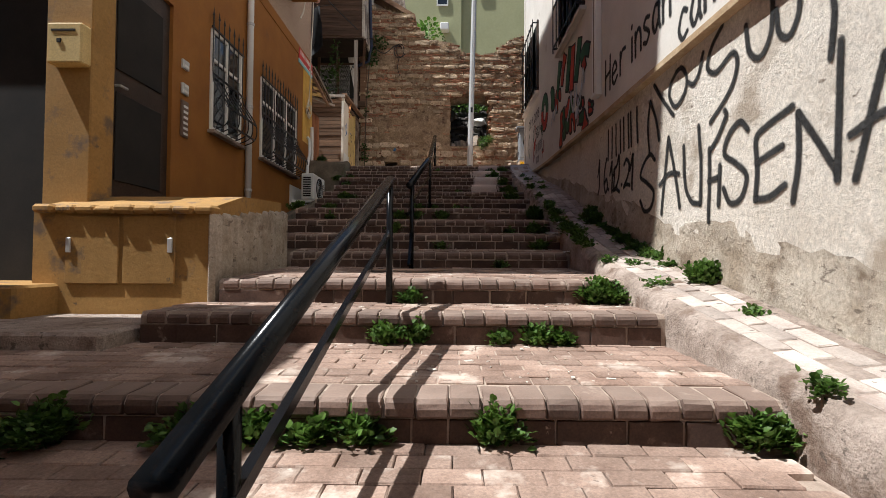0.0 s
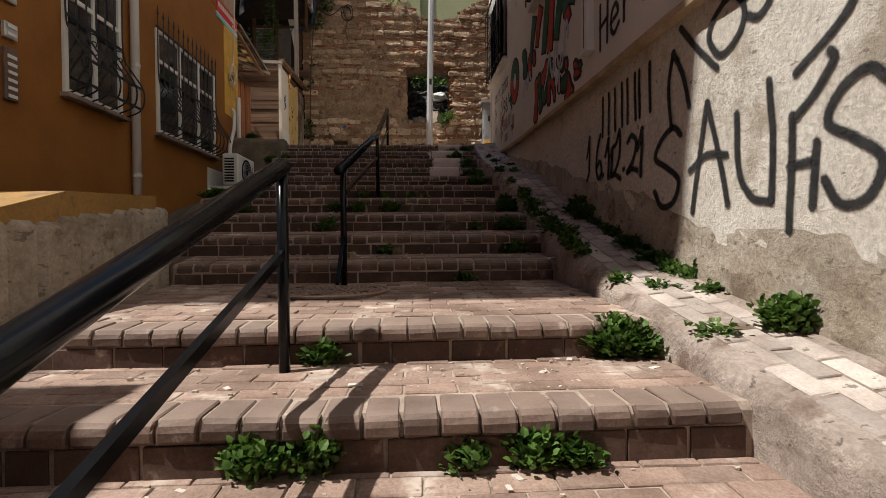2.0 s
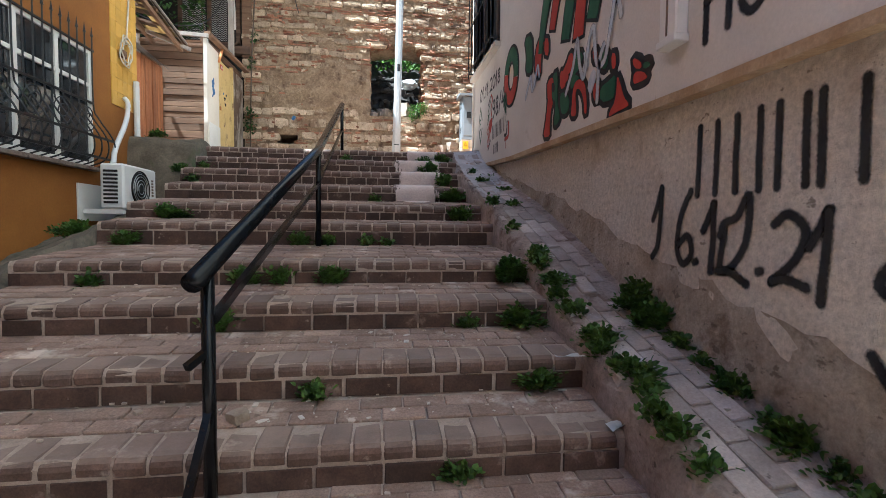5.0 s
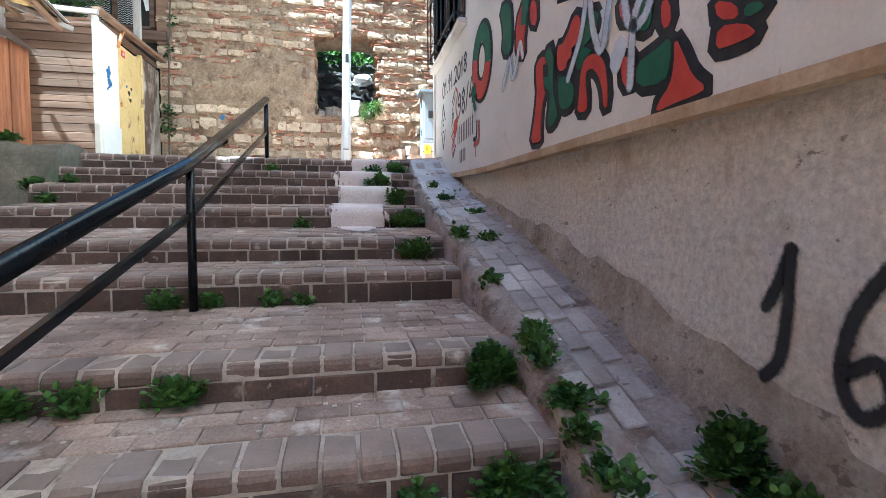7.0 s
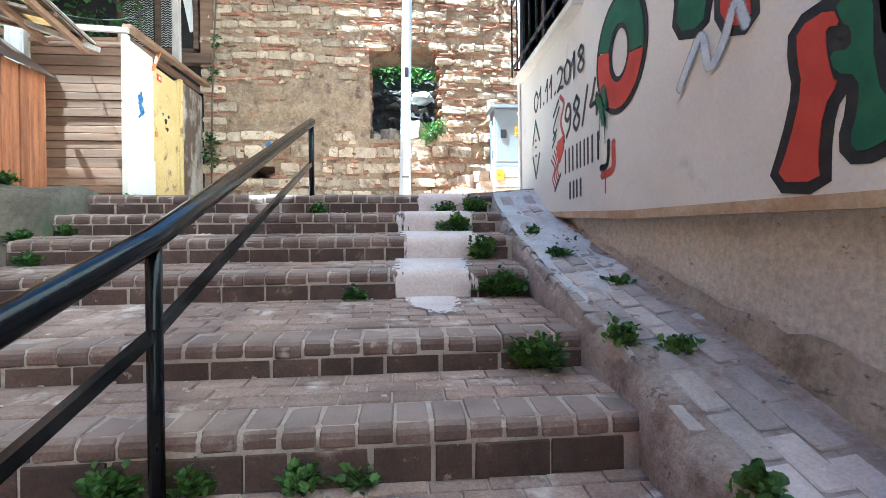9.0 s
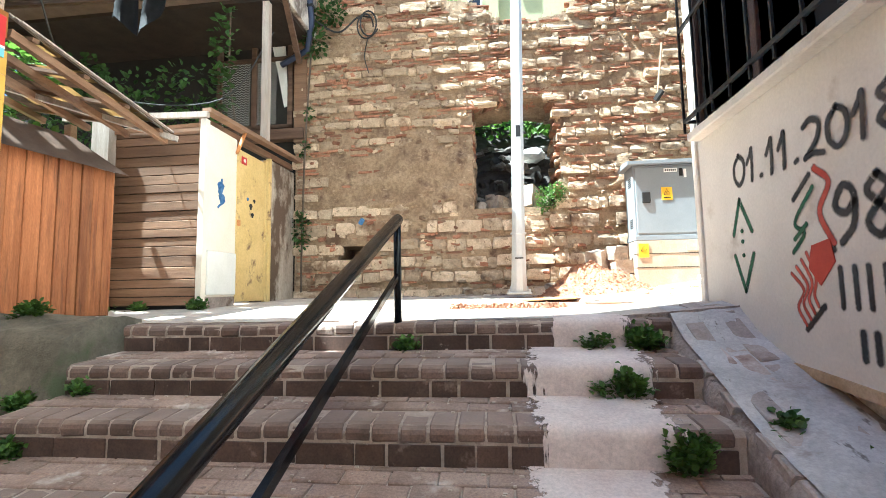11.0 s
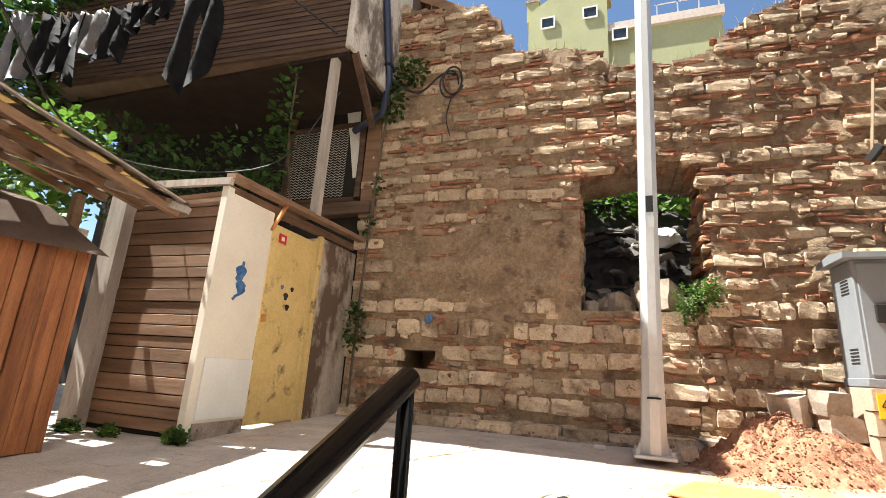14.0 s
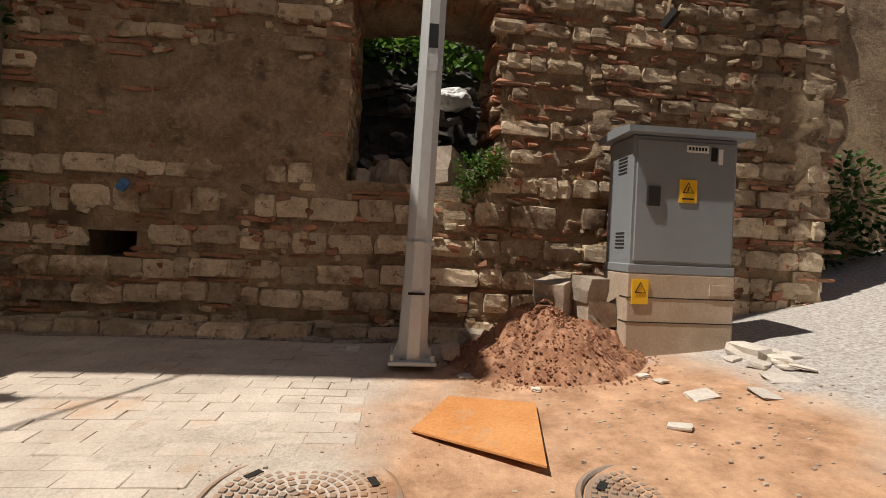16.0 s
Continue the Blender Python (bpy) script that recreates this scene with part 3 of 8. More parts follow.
wall_grid("skirt_render", lambda y, z: rough_x(y, z) - 0.001 - 0.03 * max(0, 1 - (z - ramp_z(y)) / 0.3) - 0.012 * noise.noise((y * 5, z * 6, 8)) - 0.006 * noise.noise((y * 17, z * 22, 9)), -14, 10.2, lambda y: ramp_z(y) - 0.12,
          lambda y: ramp_z(y) + min(0.36, max(0.05, (upper_foot(y) - ramp_z(y)) * 0.28)) + 0.1 * noise.noise((y * 1.3, 0, 5)) + 0.07 * noise.noise((y * 4, 0, 6)) + 0.035 * noise.noise((y * 11, 0, 7)), 300, 8, SKIRT, "damp-stained crumbling render")
bm = prism([(-14, UB_Z[0]), *zip(UB_Y[1:], UB_Z[1:]), (10.93, 22), (-14, 22)], "x", 2.055, 2.2)
part("upper_wall", bm, PLASTER, wall_e, "smooth cream upper wall")
bm = bmesh.new()
for (ya, za), (yb, zb) in zip(zip(UB_Y, UB_Z), zip(UB_Y[1:], UB_Z[1:])):
    prism([(ya, za - 0.012), (yb, zb - 0.012), (yb, zb + 0.035), (ya, za + 0.035)], "x", 2.042, 2.13, bm)
part("drip_edge", bm, mat("stained_edge", (0.4, 0.27, 0.15), (0.56, 0.43, 0.28), 4, 0.9, 0.4, 50, stain=(0.22, 0.15, 0.1), stain_at=0.6), wall_e, "brown-stained plaster edge")
part("corner_bead", box(2.035, 2.12, 10.9, 10.965, 2.79, 22, 0.006), PLASTER, wall_e)


def barred_window(name, y0, y1, z0, z1, label):
    w = thing(name, label, "window", kind="structure")
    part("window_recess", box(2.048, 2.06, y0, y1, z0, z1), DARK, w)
    part("window_sill", box(1.97, 2.06, y0 - 0.06, y1 + 0.06, z0 - 0.06, z0, 0.008), PLASTER, w)
    for yy in (y0 + 0.02, (y0 + y1) / 2, y1 - 0.02):
        part("window_frame", box(2.02, 2.05, yy - 0.03, yy + 0.03, z0, z1, 0.004), mat("brown_frame", (0.06, 0.035, 0.025), (0.09, 0.05, 0.035), 4, 0.6), w)
    part("curtain", sheet_bm([(2.043, y, z) for y, z in ((y0 + 0.3, z0), (y1 - 0.1, z0), (y1 - 0.1, z1), (y0 + 0.3, z1))]), CLOTH_WHITE, w)
    n = int((y1 - y0) / 0.2)
    for i in range(n + 1):
        y = y0 + (y1 - y0) * i / n
        part("bar", box(1.93, 1.944, y - 0.007, y + 0.007, z0 - 0.02, z1), IRON, w)
    for z in (z0 + 0.06, (z0 + z1) / 2, z1 - 0.06):
        part("cross_bar", box(1.928, 1.946, y0, y1, z - 0.012, z + 0.012), IRON, w)
    for y in (y0, y1):
        for z in (z0 + 0.06, z1 - 0.06):
            part("bracket", box(1.94, 2.06, y - 0.01, y + 0.01, z - 0.01, z + 0.01), IRON, w)
    return w


def sheet_bm(pts):
    bm = bmesh.new()
    bm.faces.new([bm.verts.new(p) for p in pts])
    bmesh.ops.solidify(bm, geom=bm.faces[:], thickness=0.003)
    return bm


barred_window("window_1", 9.35, 10.8, 4.2, 5.6, "ground floor window behind black iron bars with white curtains")
barred_window("window_2", 6.3, 7.6, 4.15, 5.5, "dark window behind black iron bars in the cream wall")
duct = thing("cable_duct", "white rectangular cable duct on the cream wall", "duct")
part("channel", box(1.985, 2.055, 5.66, 5.8, 2.82, 9.0, 0.008), PLASTICW, duct)
part("end_cap", box(1.975, 2.055, 5.65, 5.81, 2.79, 2.83, 0.005), PLASTICW, duct)
part("cover_seam", box(1.98, 1.99, 5.725, 5.735, 2.84, 9.0), SHEETBROWN, duct)

# ---- old stone wall ----
TOP_X = [-2.4, -1.9, -0.78, -0.6, -0.45, 0.55, 0.66, 1.2, 1.75, 1.85, 2.5, 3.4, 4.4]
TOP_Z = [8.55, 8.45, 8.2, 7.8, 7.5, 7.36, 7.1, 7.02, 7.1, 7.3, 7.6, 7.7, 7.9]
OX0, OX1, OZ0, OZ1 = 0.34, 1.53, 4.3, 5.88


def wall_top(x):
    return float(np.interp(x, TOP_X, TOP_Z)) + 0.05 * noise.noise((x * 5, 0, 2)) + 0.03 * noise.noise((x * 17, 3, 2))


def arch_top(x):
    return OZ1 - 0.1 * ((x - 0.93) / 0.6) ** 2 + 0.05 * noise.noise((x * 6, 9, 0))


ruin = thing("wall_ancient", "ancient wall of pale stone courses and thin red brick bands", "wall", kind="structure")
vs, fs = [], []
xs = np.arange(-2.3, 4.36, 0.11)


def column(x0, x1, z0, z1, y0=14.03, y1=14.95):
    k = len(vs)
    vs.extend((x, y + (0.03 * noise.noise((x * 3, z * 3, 7)) if y == y0 else 0), z) for x in (x0, x1) for y in (y0, y1) for z in (z0, z1))
    fs.extend(tuple(k + i for i in f) for f in ((0, 1, 3, 2), (4, 6, 7, 5), (0, 4, 5, 1), (2, 3, 7, 6), (0, 2, 6, 4), (1, 5, 7, 3)))


for x in xs:
    xm = x + 0.055
    edges = [2.6]
    z = 2.6
    top = wall_top(xm)
    lo = [(2.6, top)] if not OX0 < xm < OX1 else [(2.6, OZ0), (arch_top(xm), top)]
    for a, b in lo:
        if -1.62 < xm < -1.18 and a < 3.6:
            for q in ((a, 3.63), (3.83, b)):
                nz = max(1, int((q[1] - q[0]) / 0.4))
                for k in range(nz):
                    column(x, x + 0.11, q[0] + (q[1] - q[0]) * k / nz, q[0] + (q[1] - q[0]) * (k + 1) / nz)
            column(x, x + 0.11, 3.63, 3.83, 14.8)
            continue
        nz = max(1, int((b - a) / 0.4))
        for k in range(nz):
            column(x, x + 0.11, a + (b - a) * k / nz, a + (b - a) * (k + 1) / nz)
hang("rubble_core", mesh_of("rubble_core", vs, fs, OLDMORTAR), OLDMORTAR, ruin, "crumbling brown mortar core")

LUMPS = [lump(0.05, 20 + i) for i in range(10)]
for me in LUMPS:
    me.materials.append(STONE)
HEWN = [hewn(i) for i in range(16)]
for me in HEWN:
    me.materials.append(STONE)
far_v, far_f, brick_v, brick_f = [], [], [], []


def sag(x, z):
    """How far a course wanders from the level."""
    return 0.035 * noise.noise((x * 0.7, z * 0.45, 21)) + 0.012 * noise.noise((x * 2.6, z, 22))


def plastered(x, z):
    """Where old plaster still hides the courses beside the opening."""
    e = 0.16 * noise.noise((x * 2.2, z * 2.2, 31))
    return -1.9 + e < x < 0.3 and 4.42 + e < z < 5.16 + e



def add_lump(me, m, vlist, flist):
    k = len(vlist)
    vlist.extend(m @ v.co for v in me.vertices)
    flist.extend(tuple(k + i for i in p.vertices) for p in me.polygons)


rng = random.Random(5)
single_stones = []
z = 3.04
course = 0
while z < 8.5:
    low = z < 4.35
    h = rng.uniform(0.14, 0.185) if low else rng.uniform(0.1, 0.14)
    bands = rng.choice((1, 2, 2)) if low else rng.choice((2, 3, 3))
    x = -2.27 + rng.uniform(-0.1, 0)
    while x < 4.36:
        w = rng.uniform(0.17, 0.42) if rng.random() < 0.8 else rng.uniform(0.1, 0.16)
        if x + w > 4.4:
            w = max(4.4 - x, 0.08)
        cx = x + w / 2
        worn = noise.noise((cx * 0.9, z * 0.9, 4))
        covered = plastered(cx, z)
        in_open = OX0 - 0.05 < cx < OX1 + 0.05 and OZ0 - 0.12 < z + h / 2 < arch_top(cx) + 0.02
        in_hole = -1.62 < cx < -1.16 and 3.6 < z + h / 2 < 3.83
        keep = z + h < wall_top(cx) + 0.05 and not in_open and not in_hole
        if keep and rng.random() < (0.16 if covered else 0.97 if low else (0.97 if worn < 0.2 else 0.84)):
            m = Matrix.Translation((cx, 14.058 - rng.uniform(-0.012, 0.026) + (0.02 if covered else 0), z + h / 2 + sag(cx, z) + rng.uniform(-0.014, 0.014))) @ Euler((rng.uniform(-0.05, 0.05), rng.uniform(-0.025, 0.025), rng.uniform(-0.05, 0.05))).to_matrix().to_4x4() @ Matrix.Diagonal((w * rng.uniform(0.97, 1.03), 0.12, h * (rng.uniform(0.92, 1.1) if low else rng.uniform(0.75, 1.12)), 1))
            me = rng.choice(HEWN)
            if z < 5.15 and len(single_stones) < 296 and not covered:
                single_stones.append((me, m))
            else:
                add_lump(me, m, far_v, far_f)
        x += w + rng.uniform(0.0, 0.012)
    z += h + 0.004
    for _ in range(bands):
        x = -2.27
        bh = rng.uniform(0.028, 0.038)
        while x < 4.36:
            w = rng.uniform(0.16, 0.36)
            cx = x + w / 2
            in_open = OX0 - 0.06 < cx < OX1 + 0.06 and OZ0 - 0.02 < z + bh / 2 < arch_top(cx) + 0.02
            in_hole = -1.62 < cx < -1.16 and 3.6 < z < 3.83
            covered = plastered(cx, z)
            if z + bh < wall_top(cx) and not in_open and not in_hole and rng.random() < (0.1 if covered else 0.5 if low else 0.84):
                m = Matrix.Translation((cx, 14.058 - rng.uniform(-0.03, 0.016), z + bh / 2 + sag(cx, z))) @ Euler((0, rng.uniform(-0.02, 0.02), rng.uniform(-0.04, 0.04))).to_matrix().to_4x4() @ Matrix.Diagonal((w * 0.97, 0.1, bh, 1))
                add_lump(rng.choice(LUMPS), m, brick_v, brick_f)
            x += w + rng.uniform(0.005, 0.03)
        z += bh + rng.uniform(0.01, 0.016)
    course += 1
# small rubble pressed into the joints
for _ in range(1300):
    cx, z = rng.uniform(-2.2, 4.3), rng.uniform(3.1, 8.3)
    if z < wall_top(cx) - 0.05 and not plastered(cx, z) and not (OX0 - 0.1 < cx < OX1 + 0.1 and OZ0 - 0.1 < z < arch_top(cx) + 0.1) and not (-1.7 < cx < -1.1 and 3.55 < z < 3.9):
        m = Matrix.Translation((cx, 14.03 - rng.uniform(0.0, 0.02), z)) @ Euler((rng.uniform(-0.3, 0.3), rng.uniform(-0.3, 0.3), rng.uniform(-0.3, 0.3))).to_matrix().to_4x4() @ Matrix.Diagonal((rng.uniform(0.03, 0.13), 0.07, rng.uniform(0.02, 0.06), 1))
        add_lump(rng.choice(LUMPS), m, *((brick_v, brick_f) if rng.random() < 0.35 else (far_v, far_f)))
# brick arch over the opening and its jambs
for i in range(19):
    x = OX0 - 0.08 + (OX1 - OX0 + 0.16) * i / 18 + rng.uniform(-0.02, 0.02)
    m = Matrix.Translation((x, 14.22 + rng.uniform(-0.06, 0.06), arch_top(x) + 0.06 + rng.uniform(-0.03, 0.04))) @ Euler((rng.uniform(-0.2, 0.2), (x - 0.93) * 0.5 + rng.uniform(-0.3, 0.3), rng.uniform(-0.3, 0.3))).to_matrix().to_4x4() @ Matrix.Diagonal((rng.uniform(0.04, 0.12), 0.34, rng.uniform(0.08, 0.17), 1))
    add_lump(rng.choice(HEWN), m, brick_v, brick_f)
for side, x in ((0, OX0), (1, OX1)):
    z = OZ0
    while z < OZ1 - 0.05:
        h = rng.uniform(0.035, 0.13)
        for y in (14.17, 14.43, 14.7):
            m = Matrix.Translation((x + (0.1 if side else -0.1) + rng.uniform(-0.06 if side else -0.02, 0.02), y, z + h / 2)) @ Euler((0, 0, rng.uniform(-0.15, 0.15))).to_matrix().to_4x4() @ Matrix.Diagonal((0.22, 0.27, h * 0.95, 1))
            add_lump(rng.choice(HEWN), m, *((brick_v, brick_f) if h < 0.08 else (far_v, far_f)))
        z += h + 0.012
# end of the wall beside the road
z = 3.35
while z < 7.8:
    h = rng.uniform(0.12, 0.19)
    for y in (14.14, 14.42, 14.7):
        m = Matrix.Translation((4.28 + rng.uniform(-0.02, 0.03), y, z + h / 2)) @ Matrix.Diagonal((0.3, 0.27, h * 0.95, 1))
        add_lump(rng.choice(LUMPS), m, far_v, far_f)
    z += h + 0.012
tagged(hang("upper_stones", mesh_of("upper_stones", far_v, far_f, STONE_J), STONE_J, ruin, "weathered pale stones of the upper courses"), kind="stuff")
tagged(hang("brick_bands", mesh_of("brick_bands", brick_v, brick_f, TBRICK), TBRICK, ruin, "thin eroded red brick bands"), kind="stuff")
# remains of plaster and mortar, proud of the stones where they have held
px_, pz_ = np.arange(-2.25, 4.33, 0.045), np.arange(3.04, 8.6, 0.045)
vs, fs, ids = [], [], {}


def plaster_y(x, z):
    n1 = noise.noise((x * 0.8, z * 1.1, 11)) + 0.5 * noise.noise((x * 2.3, z * 3.2, 12)) + 0.25 * noise.noise((x * 7, z * 9, 13))
    if plastered(x, z):
        n1 += 0.5
    if z < 4.35:
        n1 -= 0.45
    if 1.6 < x < 2.9 and 4.75 < z < 5.35:
        n1 += 0.28
    t = min(1.0, max(0.0, (n1 - 0.42) / 0.22))
    return 14.022 - 0.042 * t + 0.012 * noise.noise((x * 9, z * 13, 1)) + 0.008 * noise.noise((x * 20, z * 20, 1))


for x in px_:
    for z in pz_:
        if z < wall_top(x) - 0.03 and not (OX0 - 0.03 < x < OX1 + 0.03 and OZ0 - 0.05 < z < arch_top(x) + 0.03) and not (-1.68 < x < -1.12 and 3.6 < z < 3.85):
            ids[round(x / 0.045), round(z / 0.045)] = len(vs)
            vs.append((x, plaster_y(x, z), z))
for (i, k), a in ids.items():
    q = [ids.get(c) for c in ((i + 1, k), (i + 1, k + 1), (i, k + 1))]
    if None not in q:
        fs.append((a, *q))
rng = random.Random(61)
x = -2.2
while x < 1.2:
    w = rng.uniform(0.2, 0.5)
    m = Matrix.Translation((x + w / 2, 13.88 + rng.uniform(-0.03, 0.03), plaza_z(x, 13.9) + 0.03)) @ Euler((rng.uniform(-0.08, 0.08), rng.uniform(-0.04, 0.04), rng.uniform(-0.05, 0.05))).to_matrix().to_4x4() @ Matrix.Diagonal((w, rng.uniform(0.14, 0.22), rng.uniform(0.09, 0.15), 1))
    ob = hang("footing_stone", rng.choice(LUMPS), None, ruin)
    ob.matrix_basis = m
    x += w + 0.01
hang("plaster_remains", mesh_of("plaster_remains", vs, fs, OLDMORTAR), OLDMORTAR, ruin, "patchy remains of tan plaster", True)
bm = bmesh.new()
for i in range(30):
    x0 = -2.2 + i * 0.105
    box(x0, x0 + 0.1 + 0.003, 13.75 - 0.03 * noise.noise((x0 * 2, 0, 0)), 14.0, 2.9, 3.1 + 0.02 * noise.noise((x0 * 4, 1, 0)), 0.012, bm)
part("footing", bm, KERB, ruin, "low grey plinth at the wall foot")

# ---- stairs and their side ramp: bodies ----
stairs = thing("stairs", "long brick-edged public stairs with sloping paved treads", "stairs", kind="structure")
step_obs = []
for i, (y0, zb, zt, xl) in enumerate(STEPS):
    y1, zn = (STEPS[i + 1][0], STEPS[i + 1][1]) if i + 1 < len(STEPS) else (10.62, 2.972)
    bm = prism([(y0 + 0.006, zb - 0.25), (y0 + 0.006, zt - 0.034), (y0 + 0.022, zt - 0.007), (y1 + 0.05, zn - 0.006), (y1 + 0.05, zb - 0.25)], "x", xl, XR)
    step_obs.append(part("step", bm, MORTAR, stairs, "mortar bed of a brick step"))
ramp = thing("side_ramp", "narrow paved side ramp with a worn concrete kerb", "ramp", kind="structure")
ys = np.linspace(-14, 10.75, 520)
vs, fs = [], []
for y in ys:
    z = ramp_z(y)
    wob = 0.018 * noise.noise((y * 3.1, 0, 0))
    low = z - 0.6
    for x, zz in ((XR - 0.005 + wob, low), (XR - 0.01 + wob * 1.6, z - 0.11 + 0.03 * noise.noise((y * 6, 4, 0))), (XR + 0.025 + wob * 1.3, z - 0.05 + 0.014 * noise.noise((y * 5, 7, 0))), (XR + 0.1 + wob * 0.5, z - 0.03 + 0.008 * noise.noise((y * 7, 9, 0))), (1.9, z - 0.018), (2.13, z + 0.012)):
        vs.append((x, y, zz))
for i in range(len(ys) - 1):
    for k in range(5):
        a = i * 6 + k
        fs.append((a, a + 6, a + 7, a + 1))
hang("ramp_bed", mesh_of("ramp_bed", vs, fs, KERB), KERB, ramp, "worn concrete kerb and bed", True)

# ---- left bank between stairs and house ----
def bank_z(x, y):
    ys_ = [s[0] for s in STEPS]
    base = float(np.interp(y, [3.0, 3.86, 5.4, 6.8, 8.3, 9.3, 9.72, 9.98, 10.3, 10.7], [0.6, 0.75, 0.97, 1.56, 1.98, 2.16, 2.3, 2.92, 3.0, 2.96]))
    return base + (0.05 if y > 9.9 else -0.3) * min(1, max(0, (-1.8 - x) / 0.7)) + 0.05 * noise.noise((x * 3, y * 3, 0)) + 0.02 * noise.noise((x * 11, y * 11, 0))


bank = sheet(np.linspace(-2.7, -1.78, 22), np.linspace(5.0, 10.55, 110), lambda x, y: bank_z(x, y) - (0.6 if x > -1.8 else 0), "bank", DAMP)
tagged(hang("bank", bank, None, None, "", True), "rough plastered bank beside the stairs", "retaining wall", kind="structure")

# ---- ochre house ----
HX = -2.6
house = thing("ochre_house", "ochre plastered old house with barred windows and mosaic upper floor", "house")
part("wall", box(-7, HX, 5.27, 10.17, -1, 4.9), OCHRE, house, "ochre painted wall")
part("pillar", box(-2.92, HX + 0.06, 4.1, 4.36, 1.2, 4.9, 0.01), YELLOW, house, "peeling yellow door pillar")
part("lintel", box(-7, HX, 4.125, 5.27, 3.6, 4.9), OCHRE, house)
# Coloured near-black in place of the shade inside the recess.
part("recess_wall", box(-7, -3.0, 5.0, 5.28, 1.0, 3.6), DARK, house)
d = part("door", box(-2.7, -2.64, 4.36, 5.3, 1.45, 3.6, 0.004), mat("dark_door", (0.03, 0.018, 0.012), (0.05, 0.03, 0.02), 4, 0.5), house, "dark entrance door")
for zz in (1.6, 2.6):
    part("panel", box(-2.642, -2.628, 4.5, 5.15, zz, zz + 0.8, 0.006), DARK, d)
part("door_handle", tube([(-2.64, 4.5, 2.45), (-2.6, 4.5, 2.45), (-2.6, 4.6, 2.45)], 0.012), GALV, d)
part("upper_wall", prism([(-7, 4.12), (HX - 0.02, 4.12), (HX - 0.02, 10.17), (-3.4, 10.17), (-3.4, 8.6), (-7, 8.6)], "z", 5.08, 7.2), MOSAIC, house, "brown mosaic-tiled upper wall")
# Unseen above 7.2 m; outline and roof set so their shadows fall right.
part("upper_wall", prism([(-7, 4.12), (HX - 0.02, 4.12), (HX - 0.02, 9.5), (-3.4, 9.5), (-3.4, 8.6), (-7, 8.6)], "z", 7.2, 12.6), MOSAIC, house, "brown mosaic-tiled upper wall")
part("string_course", box(-7, HX + 0.012, 4.1, 10.175, 4.9, 5.08), OCHRE, house, "projecting ochre band")
part("roof", prism([(-8.2, 2.85), (HX + 0.3, 2.85), (HX + 0.3, 9.5), (-3.4, 9.5), (-3.4, 8.6), (-8.2, 8.6)], "z", 12.6, 12.75), ROOFRED, house)
# Unseen storey added to keep sun off the wall across the stairs.
part("attic_wall", box(-3.4, HX - 0.02, 4.12, 9.5, 12.75, 14.5), MOSAIC, house)
tiles = chip(0.115, 0.012, 0.165, 0.003, 3)
tiles.materials.append(YTILE)
turn = Matrix.Rotation(radians(90), 4, "Z")
for i in range(5):
    for k in range(9):
        place("tile", tiles, Matrix.Translation((HX + 0.012, 9.655 + i * 0.118, 3.3 + k * 0.168)) @ turn, house)
for zz, hh in ((1.25, 0.2),):
    part("plinth", box(-2.75, HX + 0.02, 5.27, 9.0, 0.9, 1.5, 0.01), mat("dark_plinth", (0.2, 0.09, 0.03), (0.3, 0.14, 0.05), 3, 0.9, 0.4), house, "stained lower wall")


def belly_grille(parent, y0, y1, z0, z1):
    """A belly-fronted window grille of bent bars with scrolls and spear tops."""
    g = part("grille_frame", box(HX + 0.03, HX + 0.045, y0 - 0.03, y1 + 0.03, z1 + 0.0, z1 + 0.02), IRON, parent, "black wrought-iron grille")
    n = max(5, int((y1 - y0) / 0.12))
    for i in range(n + 1):
        y = y0 + (y1 - y0) * i / n
        prof = [(HX + 0.04, z1 + 0.16), (HX + 0.04, z0 + (z1 - z0) * 0.55), (HX + 0.09, z0 + (z1 - z0) * 0.42), (HX + 0.24, z0 + (z1 - z0) * 0.22), (HX + 0.22, z0 + 0.07), (HX + 0.04, z0 - 0.02)]
        part("bar", tube(curve_pts([(x, y, z) for x, z in prof], 5), 0.008, 5), IRON, g)
        part("spear", tube([(HX + 0.04, y, z1 + 0.16), (HX + 0.04, y, z1 + 0.2), (HX + 0.04, y, z1 + 0.27)], 0.018, 4, None, 0.001), IRON, g)
    for zz, xx in ((z0 + (z1 - z0) * 0.55, 0.04), (z0 + 0.07, 0.22), (z0 + (z1 - z0) * 0.22, 0.24)):
        part("cross_bar", box(HX + xx - 0.005, HX + xx + 0.008, y0, y1, zz - 0.012, zz + 0.012), IRON, g)
    for i in range(max(2, int((y1 - y0) / 0.38))):
        yc = y0 + 0.19 + i * 0.38
        pts = []
        for k in range(30):
            a = k * 0.42
            r = 0.02 + 0.0045 * k
            pts.append((HX + 0.15 + 0.05 * math.sin(a) * 0.3, yc + r * math.cos(a), z0 + (z1 - z0) * 0.38 + r * math.sin(a)))
        part("scroll", tube(pts, 0.006, 4), IRON, g)


